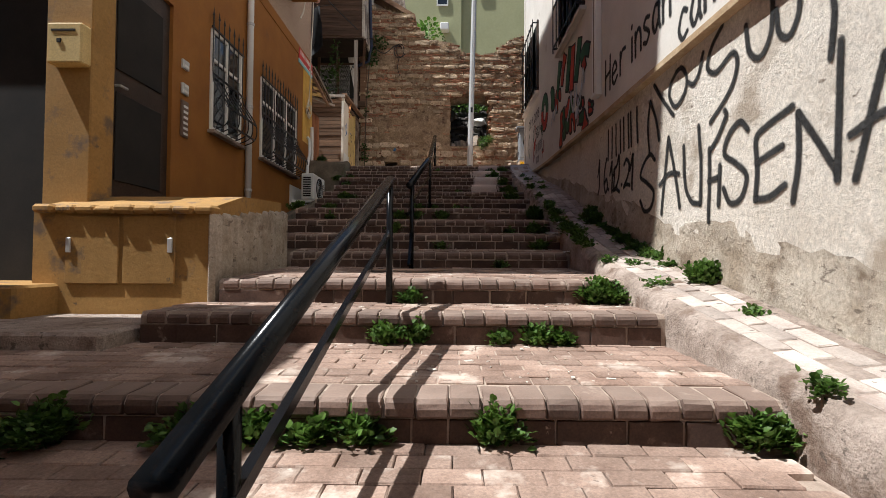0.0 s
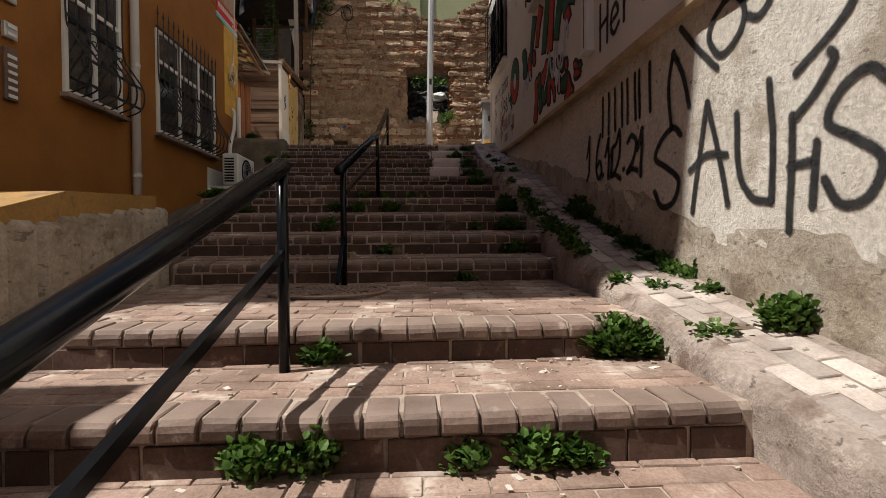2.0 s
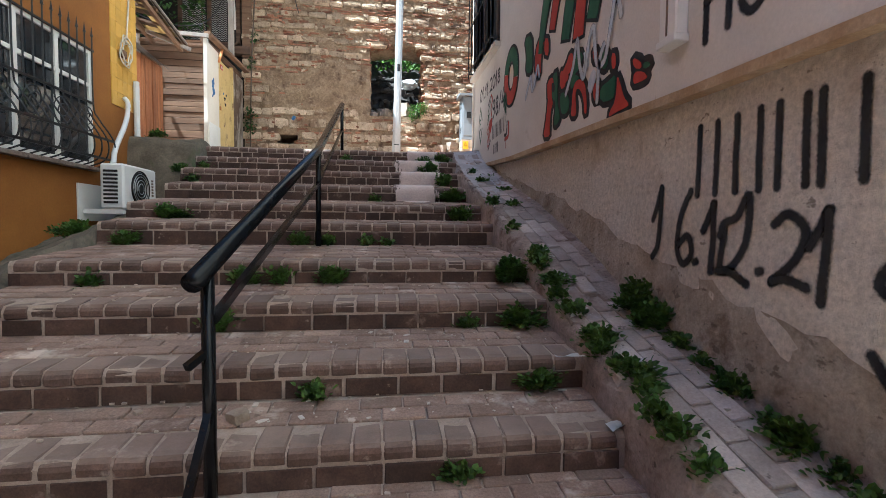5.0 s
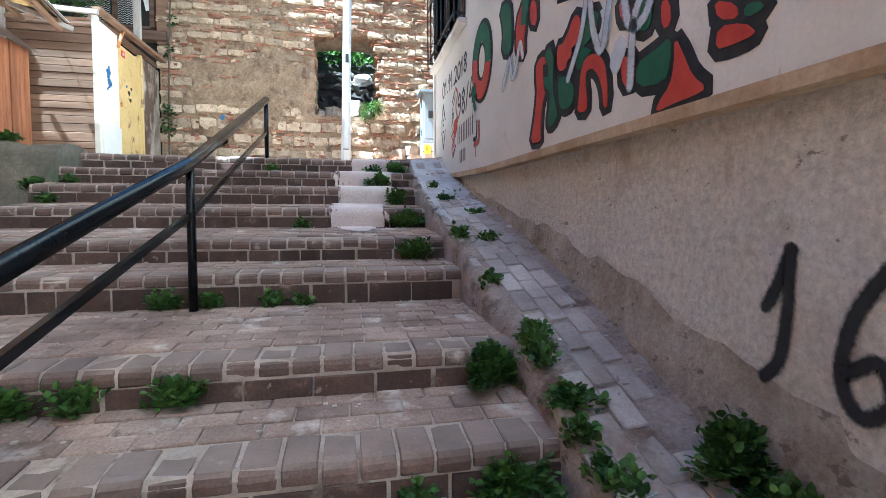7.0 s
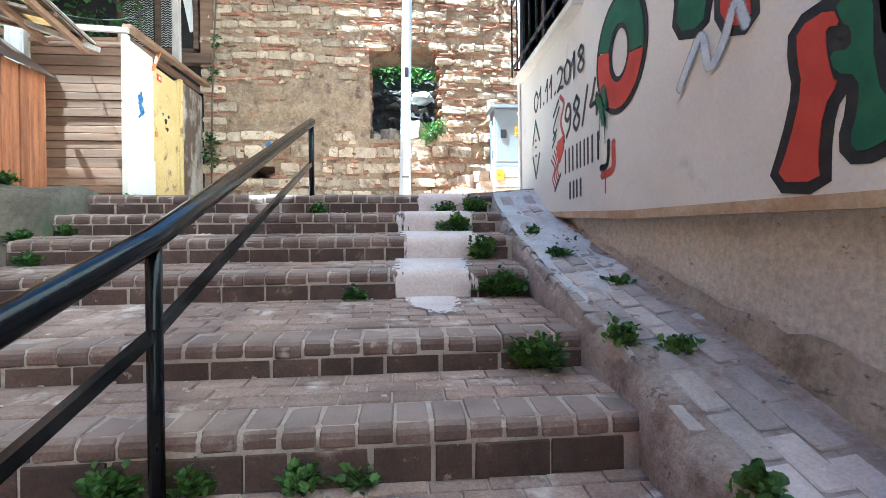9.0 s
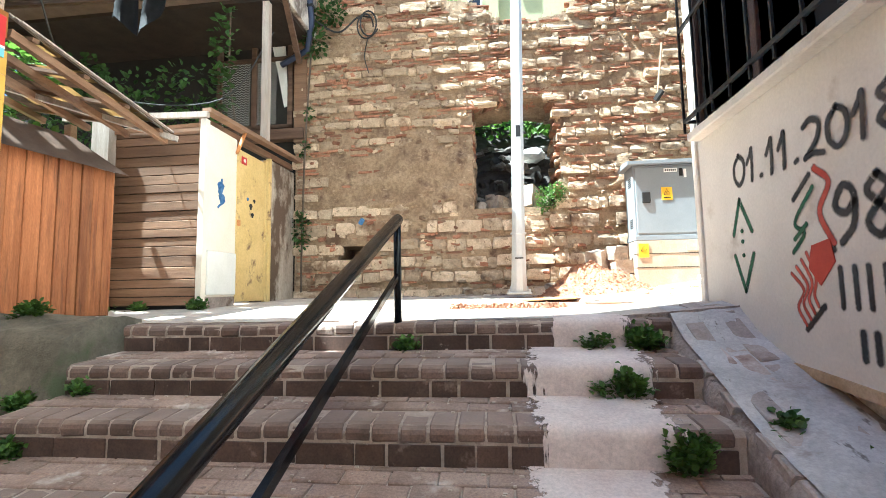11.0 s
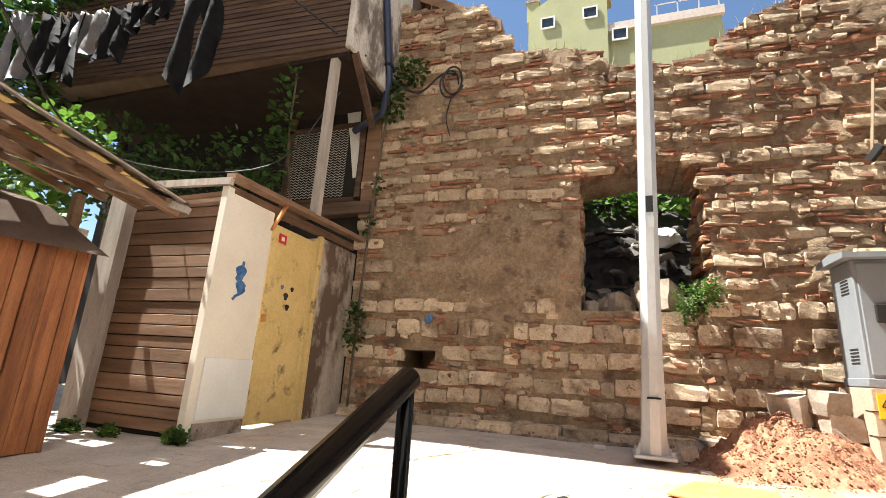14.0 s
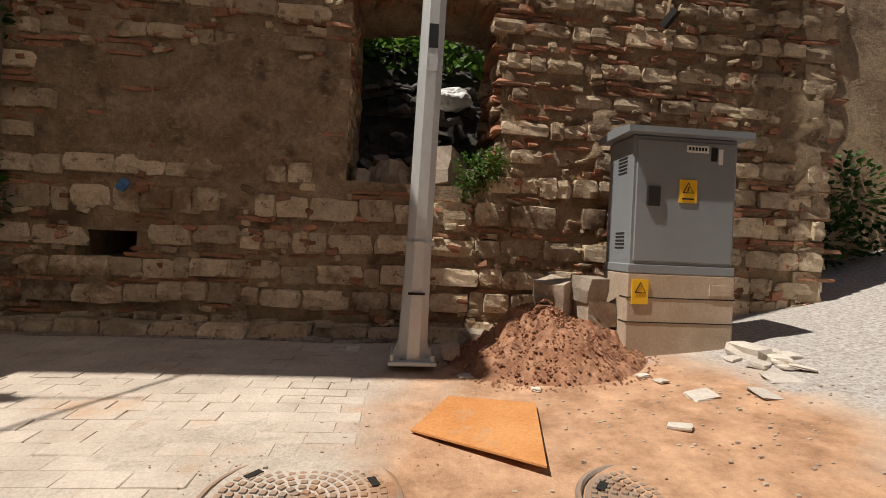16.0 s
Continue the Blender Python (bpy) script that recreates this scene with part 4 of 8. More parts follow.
def house_window(y0, y1, z0, z1, panes):
    w = part("window", box(HX - 0.005, HX + 0.004, y0, y1, z0, z1), GLASS, house, "white-framed window behind an iron grille")
    for yy in [y0 + (y1 - y0) * k / panes for k in range(panes + 1)]:
        part("frame", box(HX, HX + 0.03, yy - 0.025, yy + 0.025, z0, z1, 0.004), WHITE, w)
    for zz in (z0 + 0.02, z0 + (z1 - z0) * 0.7, z1 - 0.02):
        part("transom", box(HX, HX + 0.026, y0, y1, zz - 0.022, zz + 0.022, 0.004), WHITE, w)
    part("sill", box(HX, HX + 0.09, y0 - 0.06, y1 + 0.06, z0 - 0.05, z0 - 0.01, 0.006), KERB, w)
    belly_grille(w, y0 - 0.02, y1 + 0.02, z0, z1)


house_window(6.05, 6.82, 2.5, 3.75, 2)
house_window(7.55, 9.15, 2.5, 3.75, 3)
pipe = thing("downpipe", "cream rainwater downpipe on the ochre house", "pipe")
part("pipe_run", tube([(HX + 0.06, 7.02, 1.35), (HX + 0.06, 7.02, 9.5)], 0.045, 10), PLASTICW, pipe, smooth=True)
for zz in (1.9, 3.1, 4.3, 5.6):
    part("clamp", tube([(HX + 0.06, 7.02, zz - 0.02), (HX + 0.06, 7.02, zz + 0.02)], 0.053, 10), GALV, pipe)
balc = part("balcony", box(HX - 0.05, HX + 0.45, 6.6, 9.0, 5.75, 5.9, 0.01), OCHRE, house, "small balcony with bent white bars")
for i in range(17):
    y = 6.65 + i * 0.145
    part("baluster", tube(curve_pts([(HX + 0.4, y, 5.9), (HX + 0.62, y, 6.05), (HX + 0.52, y, 6.4), (HX + 0.42, y, 6.8)], 5), 0.01, 5), WHITE, balc)
part("handrail", box(HX + 0.39, HX + 0.43, 6.6, 9.0, 6.78, 6.82), WHITE, balc)
mb = part("meter_box", box(-2.83, -2.55, 4.0, 4.11, 2.44, 2.76, 0.012), mat("yellowed_metal", (0.5, 0.36, 0.14), (0.58, 0.43, 0.18), 4, 0.6, 0.1), house, "yellowed meter box")
part("slot", box(-2.79, -2.6, 3.994, 4.002, 2.69, 2.705), DARK, mb)
part("lock", box(-2.74, -2.71, 3.99, 4.002, 2.6, 2.63), DARK, mb)
for zz, hh in ((3.0, 0.1), (2.72, 0.12), (2.25, 0.4)):
    ic = part("intercom", box(HX, HX + 0.03, 5.42, 5.54, zz, zz + hh, 0.005), GALV if hh < 0.2 else SHEETBROWN, house)
    for k in range(int(hh / 0.06)):
        part("button", box(HX + 0.03, HX + 0.036, 5.44, 5.52, zz + 0.02 + k * 0.06, zz + 0.045 + k * 0.06), PLASTICW, ic)

# stoop in front of the entrance
stoop = thing("entrance_stoop", "yellow painted masonry stoop with small metal doors", "stoop")
bm = prism([(3.85, 0.4), (3.85, 1.26), (3.9, 1.3), (4.38, 1.44), (5.27, 1.5), (5.3, 0.4)], "x", -2.75, -1.42)
part("body", bm, YELLOW, stoop, "peeling yellow plaster")
bm = bmesh.new()
for k in range(10):
    y = 3.84 + k * 0.155
    box(-1.46, -1.385 + 0.03 * noise.noise((y * 4, 0, 0)), y, y + 0.165, 0.4, 1.27 + 0.02 * k - 0.05 * (noise.noise((y * 3, 1, 1)) + 0.5), 0.03, bm)
part("broken_edge", bm, SKIRT, stoop, "bare broken stone edge")
bm = bmesh.new()
for k in range(9):
    x = -2.72 + k * 0.147
    box(x, x + 0.15, 3.8 + 0.03 * noise.noise((x * 5, 0, 4)), 3.95, 1.24, 1.3 + 0.02 * noise.noise((x * 5, 2, 4)), 0.02, bm)
part("coping", bm, YELLOW, stoop)
for x0, x1 in ((-2.5, -2.1), (-2.07, -1.68)):
    dd = part("hatch", box(x0, x1, 3.835, 3.85, 0.72, 1.22, 0.006), YELLOW, stoop, "yellow sheet-metal hatch")
    part("hinge", box(x0 + 0.015 if x0 < -2.3 else x1 - 0.05, x0 + 0.05 if x0 < -2.3 else x1 - 0.015, 3.82, 3.836, 0.95, 1.06, 0.004), GALV, dd)
slab = thing("stoop_slab", "low pale concrete slab before the stoop", "slab")
part("slab_body", box(-4.5, -1.55, 2.95, 3.84, 0.2, 0.5, 0.02), KERB, slab)
part("slab_step", box(-4.5, -2.55, 3.5, 4.4, 0.3, 0.72, 0.02), YELLOW, slab)

# low house and walls that close the left side below the stairs
lowhouse = thing("low_house", "plain low house beside the foot of the stairs", "house")
part("wall", box(-8, -3.1, -14, 2.85, -1, 5.2), OCHRE, lowhouse)
part("roof", box(-8, -2.95, -1.2, 2.95, 5.2, 5.35), ROOFRED, lowhouse)
# Unseen upper storey added only to shade the alley behind the start.
part("upper_wall", box(-8, -3.1, -14, -1.2, 5.2, 15.5), OCHRE, lowhouse)
# Flat near-black wall paints the shade of the doorway beside the entrance.
closing = thing("wall_west_recess", "near-black wall standing in for the shaded recess beside the entrance", "wall", kind="structure")
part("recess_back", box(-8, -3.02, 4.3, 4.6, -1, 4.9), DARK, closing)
# Unseen front added to close the alley; its height sets the sky light.
back = thing("wall_south", "unseen plain house front added across the lower alley", "wall", kind="structure")
part("front", box(-8, 5.2, -15, -14, -1, 8), PLASTER, back)

# ---- air conditioner ----
ac = thing("air_conditioner", "white outdoor air conditioner on a bracket on the house wall", "air conditioner")
part("casing", box(-2.4, -2.16, 8.95, 9.68, 2.03, 2.52, 0.02), PLASTICW, ac)
for k in range(9):
    part("louvre", box(-2.36, -2.22, 8.94, 8.955, 2.09 + k * 0.042, 2.113 + k * 0.042), DARK, ac)
ringpts = [(-2.155, 9.3 + 0.2 * math.cos(a), 2.27 + 0.2 * math.sin(a)) for a in np.linspace(0, math.tau, 25)]
fan = part("fan_guard", tube(ringpts, 0.008, 5), DARK, ac)
part("fan_well", prism([(9.3 + 0.19 * math.cos(a), 2.27 + 0.19 * math.sin(a)) for a in np.linspace(0, math.tau, 24, endpoint=False)], "x", -2.162, -2.156), DARK, ac)
for r in (0.06, 0.1, 0.14, 0.17):
    part("guard_ring", tube([(-2.15, 9.3 + r * math.cos(a), 2.27 + r * math.sin(a)) for a in np.linspace(0, math.tau, 21)], 0.004, 4), GALV, fan)
for k in range(6):
    part("text_bar", box(-2.16, -2.156, 9.56, 9.6, 2.2 + k * 0.035, 2.222 + k * 0.035), SHEETBROWN, ac)
for y in (8.99, 9.62):
    part("bracket", box(-2.6, -2.18, y - 0.02, y + 0.02, 1.98, 2.03), PLASTICW, ac)
part("back_plate", box(-2.6, -2.58, 8.9, 9.74, 1.9, 2.3, 0.004), PLASTICW, ac)
part("hose", tube(curve_pts([(-2.34, 9.1, 2.52), (-2.36, 9.2, 2.72), (-2.42, 9.5, 3.0), (-2.5, 9.75, 3.22), (-2.52, 9.8, 3.36), (-2.56, 9.8, 3.42)], 6), 0.028, 7), PLASTICW, ac, smooth=True)

# ---- handrails ----
def handrail(ends, lower, posts, extra=()):
    r = thing("handrail", "black gloss-painted steel handrail with a lower bar", "handrail", "stair handrails")
    part("top_rail", tube(ends, 0.037, 14), RAILPAINT, r, smooth=True)
    bm = bmesh.new()
    for a, b in zip(lower, lower[1:]):
        bar(a, b, 0.026, 0.036, bm)
    part("lower_bar", bm, RAILPAINT, r)
    for x, y, zb, zt in posts:
        p = part("post", tube([(x, y, zb), (x, y, zt)], 0.024, 10), RAILPAINT, r, smooth=True)
        part("foot", tube([(x, y, zb - 0.01), (x, y, zb + 0.012)], 0.045, 10), RAILPAINT, p)
    for a, b in extra:
        part("brace", bar(a, b, 0.026), RAILPAINT, r)
    return r


handrail([(-0.11, 1.15, 0.545), (-0.1, 2.4, 0.99), (-0.085, 3.735, 1.47)], [(-0.1, 1.2, 0.35), (-0.085, 3.72, 1.1)], [(-0.11, 1.4, 0.15, 0.6), (-0.085, 3.73, 0.56, 1.46)])
handrail([(-0.07, 5.18, 1.675), (0.03, 7.69, 2.525), (0.02, 10.44, 3.61)], [(-0.04, 5.28, 1.53), (0.03, 7.69, 2.24), (0.02, 10.43, 3.25)],
         [(-0.055, 5.28, 0.8, 1.69), (0.03, 7.7, 1.68, 2.51), (0.02, 10.43, 2.8, 3.59)], [((-0.055, 5.28, 1.2), (-0.055, 4.95, 0.86)), ((-0.055, 5.28, 1.42), (-0.1, 5.2, 1.38))])

# ---- lamp post ----
pole = thing("street_lamp", "tall octagonal galvanised street lamp post bolted to the ground", "street lamp")
lean = Vector((0.022, -0.0, 1))
base = Vector((0.89, 13.2, 3.12))
part("shaft", tube([base, base + lean * 0.75, base + lean * 9], 0.098, 8, None, 0.062), GALV, pole)
part("collar", tube([base + lean * 0.7, base + lean * 0.72], 0.1, 8), GALV, pole)
part("base_plate", box(0.745, 1.035, 13.06, 13.34, 3.1, 3.125, 0.004), GALV, pole)
for sx in (-1, 1):
    for sy in (-1, 1):
        part("bolt", tube([(0.89 + sx * 0.12, 13.2 + sy * 0.11, 3.12), (0.89 + sx * 0.12, 13.2 + sy * 0.11, 3.16)], 0.014, 6), GALV, pole)
    part("gusset", prism([(0.89 + sx * 0.08, 3.12), (0.89 + sx * 0.13, 3.12), (0.89 + sx * 0.08, 3.25)], "y", 13.195, 13.205), GALV, pole)
part("label_plate", box(0.91, 0.965, 13.09, 13.1, 5.0, 5.14), IRON, pole)
part("label_plate", box(0.915, 0.965, 13.09, 13.1, 4.86, 4.96), GALV, pole)
part("hatch", box(0.85, 0.95, 13.1, 13.105, 3.52, 3.535), DARK, pole)
part("arm", tube(curve_pts([base + lean * 8.9, base + lean * 9.3 + Vector((0, -0.3, 0)), base + lean * 9.4 + Vector((0, -1.2, 0.1))], 6), 0.035, 8), GALV, pole)
part("lamp_head", box(0.98, 1.22, 11.5, 12.1, 12.55, 12.68, 0.03), GALV, pole)

# ---- electricity cabinet ----
cab = thing("electricity_cabinet", "grey street electricity cabinet on a tan concrete base", "cabinet")
part("base", box(2.26, 3.0, 13.2, 13.56, 2.9, 3.7, 0.008), CONCRETE, cab, "tan concrete base in three courses")
for zz in (3.38, 3.54):
    part("groove", box(2.257, 3.003, 13.197, 13.3, zz, zz + 0.006), DARK, cab)
part("body", box(2.265, 2.985, 13.21, 13.55, 3.7, 4.6, 0.01), GREYPAINT, cab)
part("skirting", box(2.257, 2.993, 13.2, 13.56, 3.7, 3.76, 0.006), GREYPAINT, cab)
dr = part("door", box(2.29, 2.965, 13.198, 13.212, 3.78, 4.57, 0.006), GREYPAINT, cab, "grey steel door")
part("lock", box(2.36, 2.45, 13.18, 13.2, 4.14, 4.27, 0.006), DARK, dr, "black recessed lock")
part("warning_sign", box(2.58, 2.7, 13.192, 13.199, 4.17, 4.32), SIGNYEL, dr, "yellow warning sign")
part("triangle", tube([(2.605, 13.191, 4.235), (2.675, 13.191, 4.235), (2.64, 13.191, 4.3), (2.605, 13.191, 4.235)], 0.004, 4), IRON, dr)
part("bolt_mark", bar((2.635, 13.191, 4.245), (2.645, 13.191, 4.275), 0.006), IRON, dr)
part("text_bar", box(2.6, 2.68, 13.189, 13.193, 4.19, 4.2), IRON, dr)
part("code_plate", box(2.62, 2.77, 13.192, 13.199, 4.5, 4.545), PLASTICW, dr)
for k in range(6):
    part("text_bar", box(2.632 + k * 0.022, 2.645 + k * 0.022, 13.189, 13.193, 4.512, 4.533), IRON, dr)
part("sticker", box(2.79, 2.83, 13.193, 13.199, 4.45, 4.54), DARK, dr)
part("sticker", box(2.84, 2.87, 13.193, 13.199, 4.43, 4.53), PLASTICW, dr)
part("warning_sign", box(2.29, 2.4, 13.19, 13.2, 3.5, 3.66), SIGNYEL, cab, "yellow warning sign")
part("triangle", tube([(2.31, 13.189, 3.575), (2.38, 13.189, 3.575), (2.345, 13.189, 3.64), (2.31, 13.189, 3.575)], 0.004, 4), IRON, cab)
part("nameplate", box(2.82, 2.97, 13.19, 13.2, 3.57, 3.64), CONCRETE, cab)
part("roof", prism([(13.14, 4.6), (13.14, 4.64), (13.36, 4.67), (13.6, 4.64), (13.6, 4.6)], "x", 2.2, 3.05), GREYPAINT, cab, "overhanging sheet roof")
for zz in (3.86, 4.36):
    for k in range(5):
        part("vent_slot", box(2.261, 2.268, 13.28, 13.4, zz + k * 0.024, zz + k * 0.024 + 0.008), DARK, cab)

# ---- yard front: slats, cream panel, yellow door ----
yard = thing("yard_fence", "dark horizontal plank fence between leaning posts", "fence")
rng = random.Random(8)
z = 3.06
while z < 4.86:
    h = rng.uniform(0.085, 0.125)
    part("plank", box(-3.42, -2.36, 11.95 + rng.uniform(-0.006, 0.006), 11.975, z, z + h - 0.008, 0.003), WOOD_BROWN, yard)
    z += h
part("backing", box(-3.45, -2.36, 11.98, 12.0, 3.0, 4.88), DARK, yard)
part("post", bar((-3.46, 11.9, 2.95), (-3.46, 11.9, 5.02), 0.1, 0.2), OLDPOST, yard, "worn pale leaning post")
part("post", bar((-3.62, 11.7, 2.95), (-3.6, 11.7, 4.6), 0.06, 0.08), CREAMPANEL, yard, "cream narrow post")
part("post", bar((-2.34, 11.93, 2.98), (-2.33, 11.93, 4.98), 0.07, 0.06), CREAMPANEL, yard, "cream corner post")
part("top_board", bar((-3.95, 11.9, 5.08), (-2.28, 11.9, 5.02), 0.04, 0.06), OLDPOST, yard, "worn pale top board")
part("gap_board", bar((-3.4, 11.93, 4.9), (-2.4, 11.93, 4.93), 0.02, 0.04), WOOD_BROWN, yard)
gate = thing("yard_gate", "cream panel and peeling yellow metal door of a yard", "gate")
part("panel", box(-2.345, -2.315, 11.96, 12.5, 3.14, 4.95, 0.004), CREAMPANEL, gate, "cream sheet panel")
part("patch_panel", box(-2.318, -2.3, 11.98, 12.5, 3.16, 3.62, 0.004), WHITE, gate, "white patch sheet")
dd = part("door", box(-2.35, -2.318, 12.51, 13.17, 3.08, 4.86, 0.005), DOORPAINT, gate, "yellow painted steel door with rust")
part("door_frame", box(-2.35, -2.31, 13.17, 13.23, 3.06, 4.9, 0.005), DOORPAINT, dd)
part("door_frame", box(-2.36, -2.3, 13.26, 13.31, 3.06, 4.95, 0.005), DOORPAINT, dd)
part("hasp", box(-2.318, -2.3, 12.53, 12.58, 3.95, 4.02, 0.003), RUST, dd)
part("number_plate", box(-2.318, -2.31, 12.6, 12.71, 4.7, 4.79, 0.002), SIGNRED, dd, "small red plate")
part("text_bar", box(-2.311, -2.306, 12.635, 12.675, 4.725, 4.765), WHITE, dd)
part("brickwork", box(-2.34, -2.31, 11.98, 12.5, 2.95, 3.14, 0.006), KERB, gate)
bm = box(-2.6, -2.33, 13.32, 14.06, 2.95, 4.95, 0.01)
part("side_wall", bm, SIDEWALL, gate, "flaking whitewashed wall stub")
part("gate_roof", bar((-2.3, 11.9, 5.07), (-2.22, 14.0, 5.1), 0.1, 0.05), WOOD_BROWN, gate, "dark roof edge board")
part("gate_roof", bar((-2.42, 12.0, 5.0), (-2.36, 14.0, 5.02), 0.06, 0.08), WOOD_BROWN, gate)
part("strut", bar((-2.3, 12.47, 4.78), (-2.27, 12.62, 5.12), 0.04, 0.02), RUST, gate)
for y, z, r, mt in ((12.2, 4.32, 0.055, SPRAY_BLUE), (12.22, 4.2, 0.05, SPRAY_BLUE), (12.82, 4.22, 0.03, SPRAY), (12.9, 4.3, 0.02, SPRAY), (12.86, 4.12, 0.025, SPRAY), (12.75, 4.3, 0.018, SPRAY_BLUE)):
    part("paint_mark", prism([(y + r * (1 + 0.3 * math.sin(3 * a)) * math.cos(a), z + r * 1.2 * math.sin(a)) for a in np.linspace(0, math.tau, 14, endpoint=False)], "x", -2.319, -2.311), mt, gate)
part("paint_drip", tube([(-2.313, 12.21, 4.42 - 0.03 * k + 0) if k < 4 else (-2.313, 12.21 + 0.06 * math.sin(k), 4.3 - 0.03 * (k - 4)) for k in range(12)], 0.012, 5), SPRAY_BLUE, gate)

# ---- brown plank shed and canopy ----
shed = thing("plank_shed", "brown vertical-plank box shed with a sloping sheet roof", "shed")
rng = random.Random(9)
y = 10.26
while y < 11.24:
    w = rng.uniform(0.075, 0.14)
    part("plank", box(-2.765, -2.74 + rng.uniform(-0.008, 0.008), y, y + w - 0.006, 2.98 + rng.uniform(-0.01, 0.03), 4.24 + 0.03 * (y - 10.3), 0.004), WOOD_ORANGE, shed)
    y += w
part("body", box(-3.5, -2.766, 10.25, 11.25, 2.98, 4.24), SHEETBROWN, shed)
part("end_board", box(-3.5, -2.74, 11.25, 11.27, 2.98, 4.26), WOOD_ORANGE, shed)
bm = bmesh.new()
q = [bm.verts.new(p) for p in ((-2.66, 10.2, 4.2), (-2.66, 11.34, 4.25), (-3.0, 11.1, 4.55), (-3.0, 10.2, 4.52), (-3.6, 11.0, 4.75), (-3.6, 10.2, 4.75))]
bm.faces.new((q[0], q[1], q[2], q[3]))
bm.faces.new((q[3], q[2], q[4], q[5]))
bmesh.ops.solidify(bm, geom=bm.faces[:], thickness=0.02)
part("roof", bm, SHEETBROWN, shed, "brown bent sheet roof")
DARKBOARD = mat("rotten_roof_board", (0.07, 0.045, 0.03), (0.17, 0.115, 0.075), 5, 0.9, 0.5, 50, rnd=0.4, stain=(0.3, 0.23, 0.16), stain_at=0.62, stain_scale=4)
can = thing("lean_to_canopy", "broken wooden lean-to canopy with loose roof sheets", "canopy")


def can_p(u, v, h=0.0):
    return (-2.62 - 1.5 * u, 10.3 + 1.4 * v, 5.0 + 0.32 * u - 0.24 * v + h)


for u in (0.02, 0.3, 0.6, 0.95):
    part("rafter", bar(can_p(u, -0.05, -0.04), can_p(u, 1.05, -0.04), 0.05, 0.06), WOOD_BROWN, can)
for v in (0.05, 0.35, 0.65, 0.95):
    part("batten", bar(can_p(-0.02, v, 0.01), can_p(1.05, v, 0.01), 0.05, 0.03), WOOD_BROWN, can)
rng = random.Random(4)
for i in range(9):
    for k in range(7):
        if rng.random() < 0.3 and k > 0 and 0 < i < 7:
            continue
        u, v = k / 7, i / 9
        bm = bmesh.new()
        bm.faces.new([bm.verts.new(can_p(*c, 0.035 + rng.uniform(0, 0.02))) for c in ((u, v), (u + 0.16, v), (u + 0.16, v + 0.12), (u, v + 0.12))])
        bmesh.ops.solidify(bm, geom=bm.faces[:], thickness=0.01)
        part("roof_sheet", bm, CANOPYSHEET if rng.random() < 0.22 else DARKBOARD, can)
part("support", bar((-3.45, 11.55, 3.0), (-3.5, 11.55, 4.85), 0.07), WOOD_RAW, can)
for k in range(7):
    part("edge_board", bar(can_p(-0.03 + 0.012 * k, -0.04 + 0.02 * (k % 3), 0.06 + 0.008 * k), can_p(-0.05 + 0.02 * k, 1.02 + 0.03 * (k % 4), 0.05 + 0.01 * (k % 3)), 0.03, 0.012), DARKBOARD if k % 3 else OLDPOST, can)
part("loose_rafter", bar((-2.5, 11.75, 4.72), (-3.7, 11.1, 5.05), 0.05), OLDPOST, can)

# ---- timber house ----
th = thing("timber_house", "weathered timber house with a clapboard bay and vines", "house")
BC = Vector((-2.02, 12.9, 0))
ang = radians(10)
dx = Vector((-math.cos(ang), -math.sin(ang) * 0.35, 0))
L = 4.9
bend = BC + dx * L
bay = part("bay_core", prism([(BC.x, BC.y + 0.02), (bend.x, bend.y + 0.02), (bend.x, 15.0), (BC.x - 0.06, 15.0)], "z", 7.0, 9.8), SHEETBROWN, th)
nrow = 39
for k in range(nrow):
    z = 7.02 + k * 0.07
    if 8.08 < z + 0.03 < 8.95:
        spans = ((0, 0.6), (1.98, L))
    else:
        spans = ((0, L),)
    for a, b in spans:
        p0, p1 = BC + dx * a, BC + dx * b
        place("clapboard", mesh_of("clapboard", [(p0.x, p0.y - 0.018, z), (p1.x, p1.y - 0.018, z), (p1.x, p1.y - 0.002, z + 0.074), (p0.x, p0.y - 0.002, z + 0.074), (p0.x, p0.y + 0.02, z), (p1.x, p1.y + 0.02, z)], [(0, 1, 2, 3), (0, 4, 5, 1)], WOOD_GREY), Matrix.Identity(4), th)
part("gable_plaster", box(-2.06, -1.985, 12.87, 14.3, 7.0, 9.8, 0.01), DIRTYWALL, th, "stained pale plaster side")
part("eave", prism([(12.1, 9.72), (12.1, 9.82), (15, 10.1), (15, 9.8)], "x", -7.4, -2.0), WOOD_BROWN, th, "deep timber eave")
part("gutter", tube([(-7.4, 12.07, 9.77), (-2.0, 12.07, 9.77)], 0.06, 8), GALV, th)
bw = part("window", box(-3.95, -2.65, 12.82, 12.9, 8.08, 8.95), DARK, th, "open upper window with white curtain")
part("frame", box(-4.0, -3.93, 12.66, 12.9, 8.05, 8.98), WOOD_GREY, bw)
part("frame", box(-2.67, -2.6, 12.7, 12.9, 8.05, 8.98), WOOD_GREY, bw)
part("curtain", box(-3.9, -3.2, 12.7, 12.72, 8.1, 8.92), CLOTH_WHITE, bw)
# Wall and soffit coloured near-black to stand in for shade under the bay.
part("ground_wall", box(-7.2, -2.15, 14.1, 14.6, 2.8, 7.0), DARK, th, "lower wall coloured near-black for the shade under the bay")
part("soffit", box(-7.0, -2.06, 12.95, 14.2, 6.95, 7.0), mat("shade_dark_boards", (0.022, 0.015, 0.01), (0.04, 0.026, 0.018), 4, 0.9, 0.3, 60), th)
